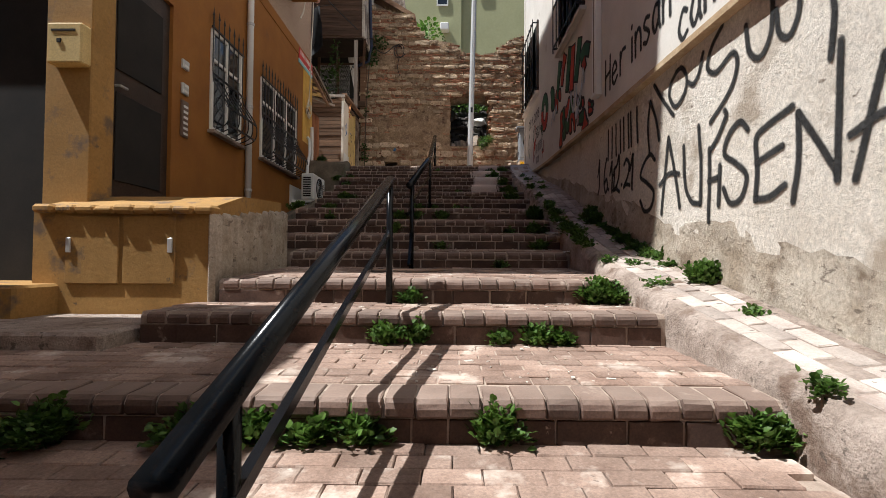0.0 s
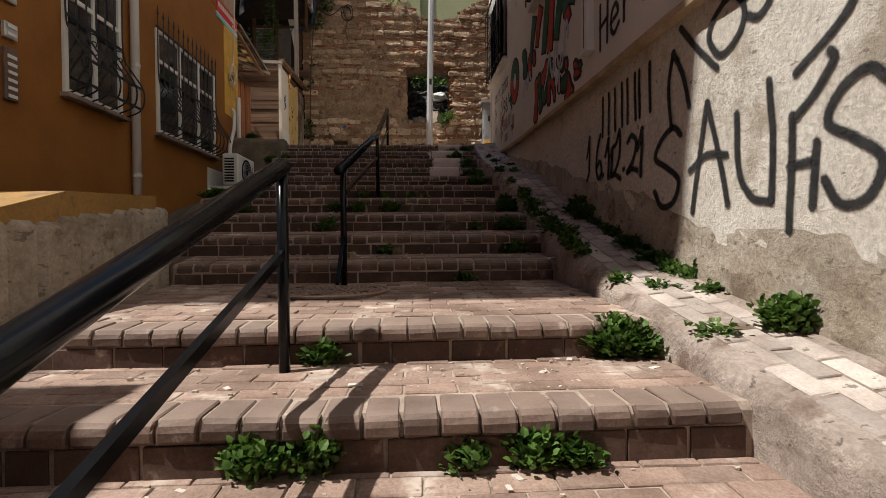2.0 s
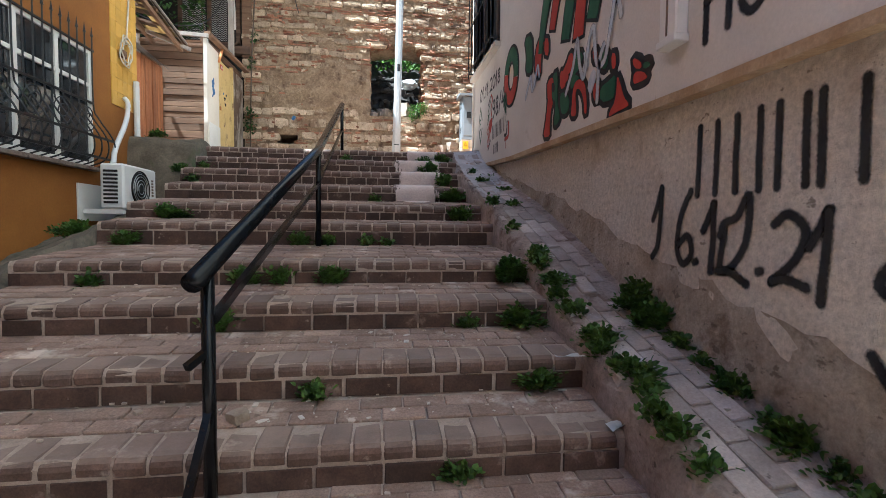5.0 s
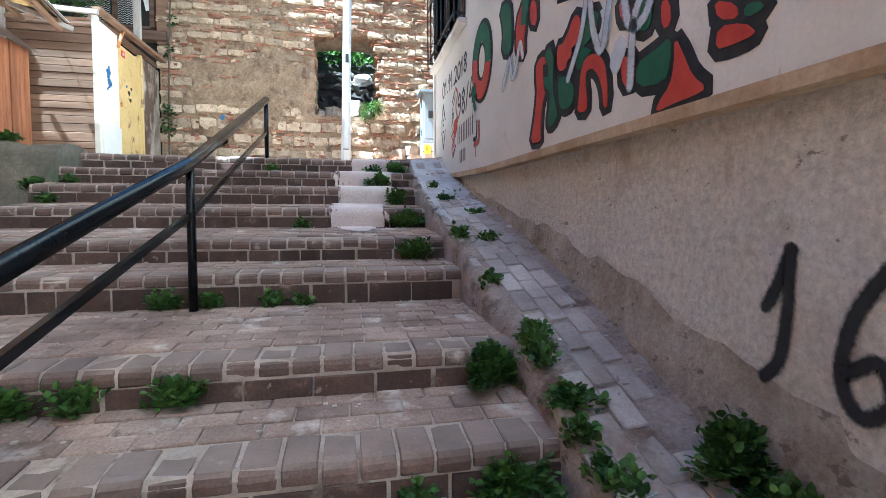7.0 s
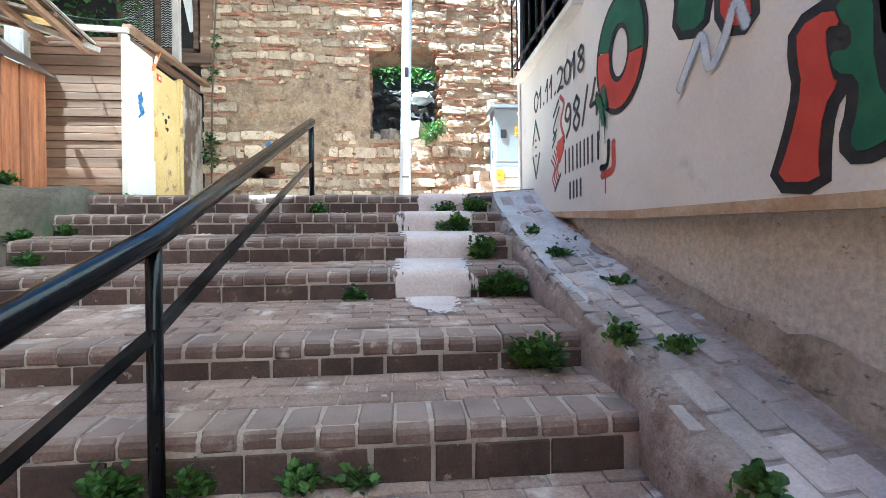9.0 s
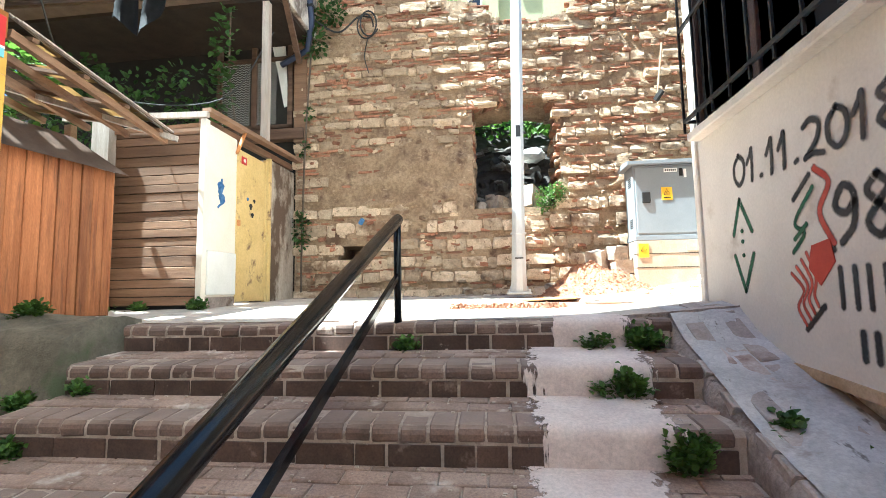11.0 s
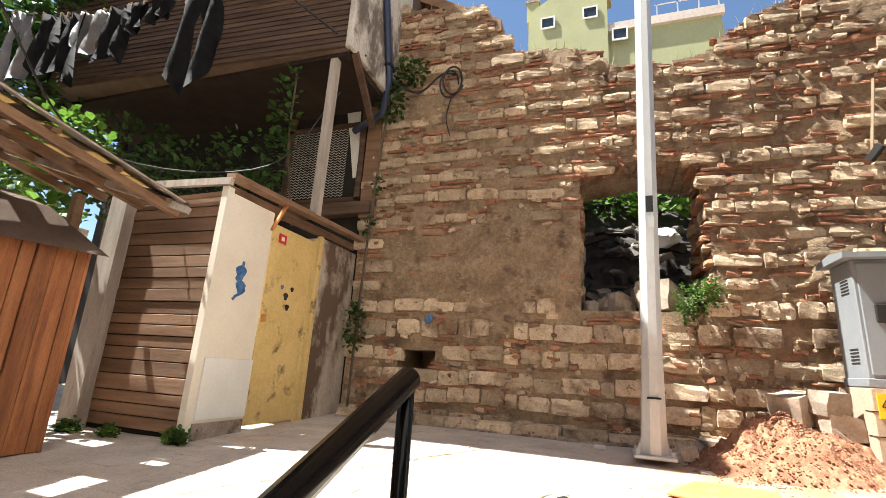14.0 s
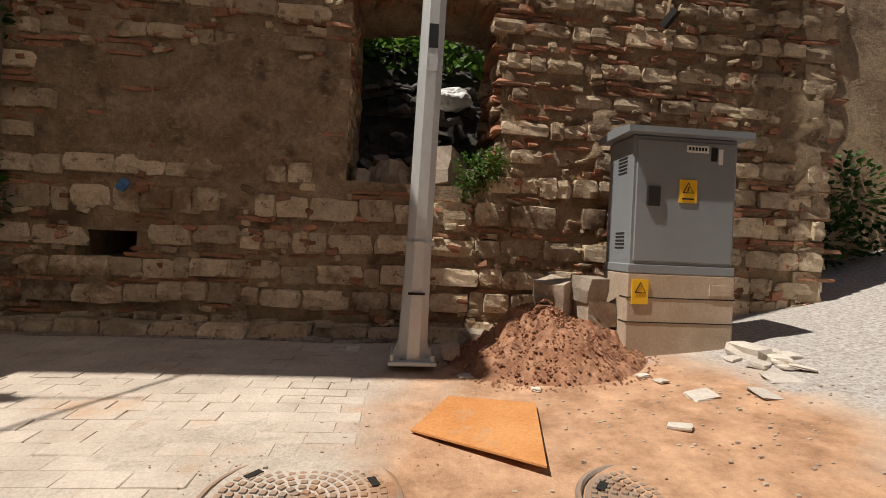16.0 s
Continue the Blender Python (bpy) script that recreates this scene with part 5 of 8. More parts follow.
gw = part("window", box(-3.55, -2.35, 14.07, 14.1, 5.7, 7.1), DARK, th, "old window with lace curtains")
for x in (-3.55, -2.98, -2.4):
    part("frame", box(x - 0.04, x + 0.04, 14.02, 14.09, 5.66, 7.14, 0.004), WOOD_GREY, gw)
for z in (5.68, 6.75, 7.12):
    part("transom", box(-3.59, -2.36, 14.02, 14.088, z - 0.03, z + 0.03, 0.004), WOOD_GREY, gw)
bm = bmesh.new()
for i in range(14):
    for k in range(26):
        x, z = -3.5 + (i % 7) * 0.068 + (0.56 if i > 6 else 0), 5.74 + k * 0.038
        if x > -2.62:
            continue
        for s in (-1, 1):
            bar((x, 14.055, z), (x + 0.034 * s, 14.055, z + 0.024), 0.004, 0.009, bm)
tagged(part("lace_curtain", bm, LACE, gw), kind="stuff")
part("curtain", prism([(-2.72, 7.05), (-2.5, 7.05), (-2.43, 6.0), (-2.5, 5.98), (-2.6, 6.5)], "y", 14.045, 14.06), CLOTH_WHITE, gw)
part("jamb", box(-2.32, -2.12, 13.98, 14.1, 5.4, 7.0, 0.01), WOOD_BROWN, th)
part("sill_board", box(-3.7, -2.15, 13.95, 14.1, 5.45, 5.62, 0.01), WOOD_GREY, th)
part("prop_post", bar((-2.24, 13.0, 5.1), (-2.24, 13.0, 7.0), 0.085), OLDPOST, th, "grey timber prop")
part("brace", bar((-2.2, 13.9, 6.6), (-2.0, 13.0, 7.0), 0.07), WOOD_GREY, th)
rp = thing("rain_pipe", "dark blue rainwater pipe at the timber house corner", "pipe")
part("pipe_run", tube([(-1.93, 12.95, 9.7), (-1.93, 13.3, 8.6), (-1.95, 13.75, 7.15), (-2.05, 13.85, 6.75), (-2.5, 13.95, 6.6)], 0.045, 9), BLUEPIPE, rp, smooth=True)
part("bracket", box(-1.99, -1.9, 13.65, 13.75, 7.3, 7.34), IRON, rp)

# house behind the old wall
bh = thing("neighbour_house", "dark plastered house with a deep eave behind the old wall", "house")
part("wall", box(-5, -1.15, 15.2, 20, 2, 9.4), DIRTYWALL, bh)
part("roof", prism([(-5, 11.2), (-0.75, 8.6), (-0.75, 8.45), (-5, 10.95)], "y", 14.7, 20), WOOD_BROWN, bh, "dark eave boards")

# olive building far behind
gb = thing("olive_apartment_building", "olive green rendered apartment building on the hill behind", "building")
part("wall", prism([(-3.2, 3), (-3.2, 24.0), (-1.4, 25.2), (1.1, 24.6), (1.1, 3)], "y", 32, 42), OLIVE, gb)
part("wall", box(1.1, 6.6, 32.3, 42, 3, 22.0), OLIVE, gb)
part("parapet", box(1.1, 6.7, 32.1, 32.4, 22.0, 22.5), PINKWALL, gb)
part("roof", prism([(32.5, 22.4), (32.5, 22.6), (36, 23.6), (36, 22.4)], "x", 1.5, 6.0), ROOFRED, gb)
part("railing", box(3.5, 6.6, 32.2, 32.24, 23.2, 23.26), GALV, gb)
for x in (3.6, 4.6, 5.6, 6.5):
    part("railing_post", box(x - 0.03, x + 0.03, 32.2, 32.26, 22.5, 23.26), GALV, gb)
for x, z in ((-1.4, 24.9), (1.0, 24.4), (-3.0, 23.6)):
    ch = part("chimney", box(x - 0.35, x + 0.35, 32.2, 33.2, z, z + 1.3), OLIVE, gb)
    part("cap", box(x - 0.42, x + 0.42, 32.1, 33.3, z + 1.3, z + 1.45), KERB, ch)
for x, z in ((-2.1, 23.1), (0.2, 23.3), (-0.2, 18.9), (1.7, 21.6)):
    wd = part("window", box(x - 0.32, x + 0.32, 31.94, 32.02, z - 0.3, z + 0.3), GLASS, gb)
    part("frame", box(x - 0.4, x + 0.4, 31.9, 31.96, z - 0.4, z - 0.3), WHITE, wd)
    part("frame", box(x - 0.4, x + 0.4, 31.9, 31.96, z + 0.3, z + 0.38), WHITE, wd)
    part("frame", box(x - 0.4, x - 0.32, 31.9, 31.96, z - 0.3, z + 0.3), WHITE, wd)
    part("frame", box(x + 0.32, x + 0.4, 31.9, 31.96, z - 0.3, z + 0.3), WHITE, wd)
hv = thing("air_box", "small white wall unit on the olive building", "wall unit")
part("unit", box(-0.35, 0.25, 31.4, 31.95, 16.6, 17.1, 0.05), WHITE, hv)

# far side of the road at the right
rngs = random.Random(41)
# Corner plants enlarged, with dark leaves, to paint the shade behind the wall.
cb_ = thing("corner_shrub", "dark shrub in the shade beyond the old wall's corner", "shrub")
part("stem", tube(curve_pts([(5.0, 15.25, 3.2), (5.05, 15.2, 3.7), (5.1, 15.15, 4.3)], 4), 0.02, 5), BARK, cb_)
tagged(hang("leaves", crown("leaves", [((4.85, 15.05, 3.7), (0.4, 0.25, 0.4)), ((5.4, 15.1, 4.1), (0.5, 0.25, 0.45)), ((5.9, 15.2, 4.6), (0.5, 0.3, 0.5)), ((6.2, 15.2, 3.8), (0.5, 0.3, 0.5))], 420, 0.07, LEAF_DARK, rngs), None, cb_), kind="stuff")
fw = thing("wall_far", "pale far house wall across the road", "wall", kind="structure")
part("front", box(5.7, 9.5, 15.4, 19, 2.5, 11), OLDMORTAR, fw)
part("front", box(11.5, 12.5, 4, 20, 2, 9), PLASTER, fw)
part("front", box(5.2, 12.5, 2.0, 8.0, 2, 11), PLASTER, fw)
rw = thing("wall_ruin_side", "dark ruined stone wall return behind the corner", "wall", kind="structure")
vs2, fs2 = [], []
rng = random.Random(31)
z = 3.1
while z < 7:
    x = 4.5
    h = rng.uniform(0.15, 0.25)
    while x < 5.6:
        w = rng.uniform(0.2, 0.5)
        add_lump(rng.choice(LUMPS), Matrix.Translation((x + w / 2, 15.5 + rng.uniform(-0.05, 0.05), z + h / 2)) @ Matrix.Diagonal((w, 0.3, h, 1)), vs2, fs2)
        x += w + 0.01
    z += h + 0.012
hang("stones", mesh_of("stones", vs2, fs2, STONE_J), STONE_J, rw)
part("core", box(4.4, 5.7, 15.55, 17.2, 2.5, 6.9), OLDMORTAR, rw)

# ---- behind the opening ----
rng = random.Random(12)
heap = thing("rubble_heap", "dark heap of stones, beams and debris behind the opening", "rubble")


def heap_z(x, y):
    return 4.2 + 1.05 * max(0, y - 14.6) + 0.12 * noise.noise((x * 2, y * 2, 0))


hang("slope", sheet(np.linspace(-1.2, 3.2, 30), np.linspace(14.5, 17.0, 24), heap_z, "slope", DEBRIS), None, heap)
for i in range(46):
    x, y = rng.uniform(0.3, 1.65), 14.55 + abs(rng.gauss(0, 0.6))
    s = rng.uniform(0.06, 0.17)
    me = rng.choice(LUMPS)
    ob = hang("stone", me.copy(), None, heap)
    ob.data.materials.clear()
    # Stones deeper in take the shade-darkened colour.
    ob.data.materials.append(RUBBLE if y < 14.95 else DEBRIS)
    ob.matrix_basis = Matrix.Translation((x, y, heap_z(x, y) + s * 0.25)) @ Euler((rng.uniform(0, 3), rng.uniform(0, 3), rng.uniform(0, 3))).to_matrix().to_4x4() @ Matrix.Diagonal((s * 1.3, s, s * 0.8, 1))
for i in range(16):
    x, y = rng.uniform(0.3, 1.6), rng.uniform(14.8, 16.2)
    a = rng.uniform(-0.6, 0.6)
    z = heap_z(x, y) + 0.08
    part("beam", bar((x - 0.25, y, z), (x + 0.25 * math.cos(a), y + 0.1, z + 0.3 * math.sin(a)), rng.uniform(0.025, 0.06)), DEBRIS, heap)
bm = bmesh.new()
bmesh.ops.create_icosphere(bm, subdivisions=4, radius=1.0)
for v in bm.verts:
    k = 1 + 0.35 * noise.noise(v.co * 1.3) + 0.16 * abs(noise.noise(v.co * 3.4)) + 0.05 * noise.noise(v.co * 9)
    v.co = Vector((1.32 + 0.2 * k * v.co.x, 15.55 + 0.16 * k * v.co.y, 5.47 + 0.12 * k * v.co.z + 0.03 * v.co.x))
part("white_sack", bm, PLASTICW, heap, "crumpled white sack")
for i in range(22):
    x, y = rng.uniform(0.35, 1.6), rng.uniform(14.75, 16.1)
    ob = hang("broken_slab", HEWN[i % 16].copy(), None, heap)
    ob.data.materials.clear()
    ob.data.materials.append(GREYDEBRIS)
    ob.matrix_basis = Matrix.Translation((x, y, heap_z(x, y) + 0.05)) @ Euler((rng.uniform(-0.2, 0.9), rng.uniform(-0.5, 0.5), rng.uniform(0, 3))).to_matrix().to_4x4() @ Matrix.Diagonal((rng.uniform(0.12, 0.36), rng.uniform(0.1, 0.22), rng.uniform(0.03, 0.08), 1))
for x, s in ((0.45, 0.14), (0.6, 0.16), (0.76, 0.15), (0.7, 0.22), (1.1, 0.34), (1.32, 0.18)):
    ob = hang("sill_stone", rng.choice(HEWN).copy(), None, heap)
    ob.data.materials.clear()
    ob.data.materials.append(RUBBLE)
    ob.matrix_basis = Matrix.Translation((x, 14.3, OZ0 + s * 0.42)) @ Euler((0, 0.2, x)).to_matrix().to_4x4() @ Matrix.Diagonal((s * 1.3, s, s, 1))
yardwall = thing("wall_yard_back", "dark earth bank behind the old wall", "wall", kind="structure")
part("bank_face", box(-1.15, 4.4, 17.0, 18.5, 2, 6.2), EARTHGROUND, yardwall)


def tree(at, top, blobs, n, size, material, label):
    t = thing("tree", label, "tree")
    at, top = Vector(at), Vector(top)
    part("trunk", tube(curve_pts([at, at.lerp(top, 0.5) + Vector((0.15, 0, 0)), top], 6), 0.12, 8, None, 0.04), BARK, t)
    for c, r in blobs:
        part("limb", tube(curve_pts([at.lerp(top, 0.55), at.lerp(Vector(c), 0.8), c], 5), 0.05, 6, None, 0.012), BARK, t)
    tagged(hang("crown", crown("crown", blobs, n, size, material, random.Random(len(label))), None, t), kind="stuff")
    return t


tree((0.9, 17.4, 5.0), (1.0, 16.6, 6.9), [((0.6, 16.3, 6.25), (0.6, 0.45, 0.3)), ((1.45, 16.2, 6.3), (0.6, 0.45, 0.28)), ((1.0, 16.6, 6.75), (1.0, 0.6, 0.3)), ((-0.1, 16.8, 6.4), (0.7, 0.5, 0.4))], 330, 0.12, LEAF_LIGHT, "leafy bright green tree behind the old wall opening")
tree((-1.0, 18, 4.0), (-0.7, 17.5, 9.0), [((-0.5, 17.4, 9.2), (0.6, 0.6, 0.6)), ((-0.9, 17.4, 8.8), (0.7, 0.6, 0.6))], 200, 0.13, LEAF_LIGHT, "green tree top above the broken wall")
tree((-6.6, 14.0, 2.8), (-6.6, 13.6, 8.6), [((-6.7, 12.6, 8.2), (1.0, 0.8, 1.2)), ((-7.6, 12.6, 7.4), (1.1, 0.9, 1.3)), ((-6.9, 12.4, 6.6), (1.0, 0.7, 0.9)), ((-7.2, 13.0, 9.6), (1.1, 0.9, 1.2)), ((-8.8, 13, 8.6), (1.2, 1, 1.6))], 150, 0.15, LEAF_DARK, "dark green tree beside the timber house")
vine = thing("climbing_vine", "climbing vine with bright leaves over the yard canopy", "vine")
part("stem", tube(curve_pts([(-3.5, 12.6, 3.2), (-3.7, 12.7, 4.6), (-4.2, 12.4, 5.5), (-5.2, 12.3, 5.8)], 6), 0.03, 6), BARK, vine)
part("stem", tube(curve_pts([(-2.75, 13.3, 5.1), (-2.8, 13.1, 6.0), (-2.75, 13.0, 6.9)], 6), 0.012, 5), BARK, vine)
rngv = random.Random(3)
# One vine in two greens: sunlit leaves light, shaded leaves dark in colour.
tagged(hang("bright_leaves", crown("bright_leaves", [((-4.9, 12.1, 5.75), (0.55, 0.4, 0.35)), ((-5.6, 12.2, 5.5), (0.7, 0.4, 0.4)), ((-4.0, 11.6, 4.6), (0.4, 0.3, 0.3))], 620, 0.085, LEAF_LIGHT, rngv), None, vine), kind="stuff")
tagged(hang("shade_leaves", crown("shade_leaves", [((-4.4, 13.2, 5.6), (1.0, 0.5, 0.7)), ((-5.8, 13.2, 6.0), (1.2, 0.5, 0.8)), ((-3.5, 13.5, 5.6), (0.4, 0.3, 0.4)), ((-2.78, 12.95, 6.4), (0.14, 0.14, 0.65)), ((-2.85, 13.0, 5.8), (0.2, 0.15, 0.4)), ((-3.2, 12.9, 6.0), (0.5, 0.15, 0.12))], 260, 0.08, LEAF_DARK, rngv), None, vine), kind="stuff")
ivy = thing("wall_ivy", "dark ivy clumps at the corner of the old wall", "ivy")
part("stem", tube(curve_pts([(-2.16, 13.93, 3.1), (-2.14, 13.92, 4.2), (-2.1, 13.93, 5.6), (-2.0, 13.93, 7.2)], 5), 0.015, 5), BARK, ivy)
tagged(hang("leaves", crown("leaves", [((-2.13, 13.86, 4.05), (0.13, 0.1, 0.28)), ((-2.12, 13.92, 5.25), (0.07, 0.05, 0.12)), ((-2.05, 13.92, 5.8), (0.07, 0.05, 0.1)), ((-1.75, 13.88, 7.3), (0.3, 0.08, 0.2)), ((-1.95, 13.88, 6.9), (0.2, 0.08, 0.3))], 900, 0.06, LEAF_DARK, rngv), None, ivy), kind="stuff")
bush = thing("opening_shrub", "small green shrub growing on the opening's sill", "shrub")
part("stem", tube(curve_pts([(1.42, 14.25, 4.28), (1.4, 14.1, 4.4), (1.35, 14.0, 4.45)], 4), 0.012, 5), BARK, bush)
tagged(hang("leaves", crown("leaves", [((1.38, 13.95, 4.42), (0.2, 0.16, 0.16)), ((1.5, 13.95, 4.5), (0.12, 0.12, 0.12)), ((1.28, 13.92, 4.3), (0.1, 0.08, 0.1))], 3200, 0.032, LEAF, rngv), None, bush), kind="stuff")

# dry grass along the broken top
vs, fs = [], []
for _ in range(1500):
    x = rng.uniform(-2.0, 4.2)
    if rng.random() > (0.9 if -0.8 < x < 0.4 or x < -0.9 or x > 1.7 else 0.25):
        continue
    y, z = rng.uniform(14.05, 14.6), wall_top(x) - 0.02
    h, a = rng.uniform(0.06, 0.22), rng.uniform(0, 6.28)
    k = len(vs)
    w = 0.005
    lx, ly = rng.uniform(-0.08, 0.08), rng.uniform(-0.08, 0.08)
    vs += [(x - w * math.cos(a), y - w * math.sin(a), z), (x + w * math.cos(a), y + w * math.sin(a), z), (x + lx, y + ly, z + h)]
    fs.append((k, k + 1, k + 2))
tagged(hang("dry_grass", mesh_of("dry_grass", vs, fs, DRYGRASS), None), "dry yellow grass on the broken wall top", "grass", kind="stuff")

# ---- things on the old wall ----
br = thing("iron_bracket", "rusty pale iron bracket fixed to the old wall", "bracket")
part("strip", bar((2.86, 13.93, 5.75), (2.94, 13.88, 6.45), 0.035, 0.02), WOOD_RAW, br)
part("foot", bar((2.84, 13.95, 5.68), (2.9, 13.86, 5.78), 0.05, 0.06), DARK, br)
coil = thing("cable_coil", "coil of black cable hanging on the old wall", "cable")
part("loop", tube([(-1.2 + 0.13 * math.cos(a) + 0.01 * a, 13.9 - 0.01 * a, 7.05 + 0.2 * math.sin(a)) for a in np.linspace(0, 12.0, 50)], 0.012, 5), CABLE, coil)
part("run", tube(curve_pts([(-1.98, 13.8, 7.2), (-1.6, 13.88, 7.0), (-1.3, 13.9, 7.22), (-1.1, 13.9, 7.2)], 6), 0.014, 5), CABLE, coil)
part("tail", tube(curve_pts([(-1.15, 13.9, 6.9), (-1.2, 13.9, 6.6), (-1.14, 13.9, 6.35)], 6), 0.008, 5), CABLE, coil)
mark = thing("blue_spray_mark", "faint blue spray mark on the old wall", "graffiti")
part("blot", prism([(-1.27 + 0.04 * math.cos(a) * (1 + 0.4 * math.sin(2 * a)), 4.17 + 0.05 * math.sin(a)) for a in np.linspace(0, math.tau, 14, endpoint=False)], "y", 13.945, 13.96), SPRAY_BLUE, mark)

# ---- laundry and cables ----
LA, LB = Vector((-6.5, 12.0, 7.72)), Vector((-2.75, 12.0, 7.38))


def line_p(t):
    p = LA.lerp(LB, t)
    return p + Vector((0, 0, -0.25 * 4 * t * (1 - t)))


cl = thing("clothes_line", "thin clothes line across the yard", "clothes line")
part("cord", tube([line_p(t) for t in np.linspace(-0.05, 1.05, 24)], 0.007, 5), CABLE, cl)
part("green_cord", tube([(-6.8, 12.3, 8.9), (-3.3, 12.4, 8.75)], 0.008, 5), LEAF_LIGHT, cl)


def garment(t, w, h, material, label, legs=False):
    rngl = random.Random(int(t * 1000))
    g = thing("garment", label, "laundry", "laundry on the line")
    bm = bmesh.new()
    spans = [(0, 0.45), (0.55, 1.0)] if legs else [(0, 1)]
    rows = 9
    for a, b in spans:
        grid = []
        for r in range(rows):
            v = r / (rows - 1)
            row = []
            for c in range(7):
                u = a + (b - a) * c / 6
                if legs:
                    u = 0.5 + (u - 0.5) * (1 if v < 0.35 else 1 + 0.25 * v) if v > 0.3 else (c / 6 * 0.5 + (0 if a == 0 else 0.5))
                p = line_p(t + (u * w) / 3.75)
                row.append(bm.verts.new(p + Vector((0, 0.05 * math.sin(u * 11 + v * 3 + t * 40), -v * h * (1 + 0.12 * math.sin(u * 5 + t * 30))))))
            grid.append(row)
        for r in range(rows - 1):
            for c in range(6):
                bm.faces.new((grid[r][c], grid[r][c + 1], grid[r + 1][c + 1], grid[r + 1][c]))
    bmesh.ops.solidify(bm, geom=bm.faces[:], thickness=0.008)
    part("cloth", bm, material, g, "", True)
    part("clothes_peg", box(-0.008, 0.008, -0.015, 0.015, -0.03, 0.04, 0, None, Matrix.Translation(line_p(t + w * 0.15 / 3.75))), WOOD_RAW, g)
    part("clothes_peg", box(-0.008, 0.008, -0.015, 0.015, -0.03, 0.04, 0, None, Matrix.Translation(line_p(t + w * 0.85 / 3.75))), WOOD_RAW, g)


garment(0.0, 0.62, 1.0, CLOTH_GREY, "grey trousers hung out to dry", True)
garment(0.17, 0.5, 0.78, CLOTH_BLACK, "black shirt hung out to dry")
garment(0.3, 0.44, 0.85, CLOTH_BLACK, "black shirt hung out to dry")
garment(0.38, 0.46, 0.5, CLOTH_GREY, "grey and black top hung out to dry")
garment(0.5, 0.4, 0.66, CLOTH_BLACK, "small black garment hung out to dry")
garment(0.59, 0.28, 0.34, CLOTH_BLACK, "small black garment hung out to dry")
garment(0.69, 0.26, 0.28, CLOTH_BLACK, "small black garment hung out to dry")
garment(0.8, 0.55, 1.15, CLOTH_BLACK, "long black trousers hung out to dry", True)
rc = thing("red_cushion_cover", "red cloth hung from the upper window", "cloth")
bm = prism([(-3.1, 8.6), (-2.95, 8.57), (-2.52, 8.66), (-2.49, 8.3), (-2.52, 8.1), (-2.62, 8.02), (-2.8, 8.1), (-2.95, 8.03), (-3.04, 8.07)], "y", 12.55, 12.62)
part("cloth", bm, CLOTH_RED, rc, "", True)
lamp = thing("pink_lamp_globe", "small pink globe hanging below the window", "lamp")
bm = bmesh.new()
bmesh.ops.create_uvsphere(bm, u_segments=16, v_segments=10, radius=0.09, matrix=Matrix.Translation((-3.25, 12.7, 7.92)))
part("globe", bm, mat("pink_glass", (0.6, 0.3, 0.22), (0.66, 0.36, 0.28), 3, 0.3, 0), lamp, "", True)
part("hanger", tube([(-3.25, 12.7, 8.0), (-3.25, 12.8, 8.1)], 0.008, 5), IRON, lamp)
for pts, r, m_, lab in (
        ([(-1.98, 13.2, 7.1), (-2.9, 11.8, 7.6), (-4.2, 10.4, 8.8), (-5, 9.5, 10)], 0.013, CABLE, "black overhead cable from the timber house"),
        ([(-2.55, 10.2, 5.6), (-3.2, 11.4, 5.15), (-2.6, 12.6, 5.5), (-2.2, 13.1, 6.6)], 0.008, CABLE, "thin black wire to the timber house")):
    c = thing("overhead_cable", lab, "cable")
    part("strand", tube(curve_pts(pts, 8), r, 5), m_, c)

# ---- street sign and cables on the house corner ----
sg = thing("street_sign", "red and light blue enamel street sign with white lettering bars", "street sign")
part("plate", box(HX + 0.002, HX + 0.02, 9.3, 10.16, 4.83, 5.04, 0.002), SIGNRED, sg)
part("strip", box(HX + 0.002, HX + 0.02, 9.3, 10.16, 4.755, 4.828, 0.002), SIGNBLUE, sg, "light blue lower strip")
part("white_line", box(HX + 0.002, HX + 0.021, 9.3, 10.16, 4.815, 4.832, 0.001), WHITE, sg)
for i in range(8):
    part("text_bar", box(HX + 0.02, HX + 0.024, 9.36 + i * 0.082, 9.405 + i * 0.082, 4.93, 5.01), WHITE, sg)
for i in range(3):
    part("text_bar", box(HX + 0.02, HX + 0.024, 9.93 + i * 0.07, 9.97 + i * 0.07, 4.855, 4.895), WHITE, sg)
part("text_bar", box(HX + 0.02, HX + 0.024, 9.95, 10.1, 4.775, 4.8), WHITE, sg)
cb = thing("pale_cables", "tangle of pale cables on the house corner", "cable")
for ph, r in ((0, 0.13), (1.3, 0.11), (2.2, 0.09)):
    part("loop", tube([(HX + 0.05 + 0.015 * math.sin(a * 3), 9.86 + r * math.cos(a + ph), 4.0 + r * 1.5 * math.sin(a + ph)) for a in np.linspace(0, 6.0, 30)], 0.008, 5), PALECABLE, cb)
part("run", tube(curve_pts([(HX + 0.03, 9.9, 4.1), (HX + 0.03, 9.98, 4.7), (HX + 0.035, 10.0, 5.3), (HX + 0.03, 10.1, 5.9), (HX + 0.03, 10.12, 6.6)], 6), 0.011, 5), PALECABLE, cb)
part("run", tube(curve_pts([(HX + 0.03, 9.3, 5.6), (HX + 0.03, 9.55, 6.0), (HX + 0.03, 9.5, 6.8)], 6), 0.014, 5), PALECABLE, cb)
part("junction", box(HX, HX + 0.06, 9.76, 9.86, 3.9, 4.0, 0.01), WOOD_BROWN, cb)
lp = thing("lower_pipe", "pale corner conduit low on the ochre house", "pipe")
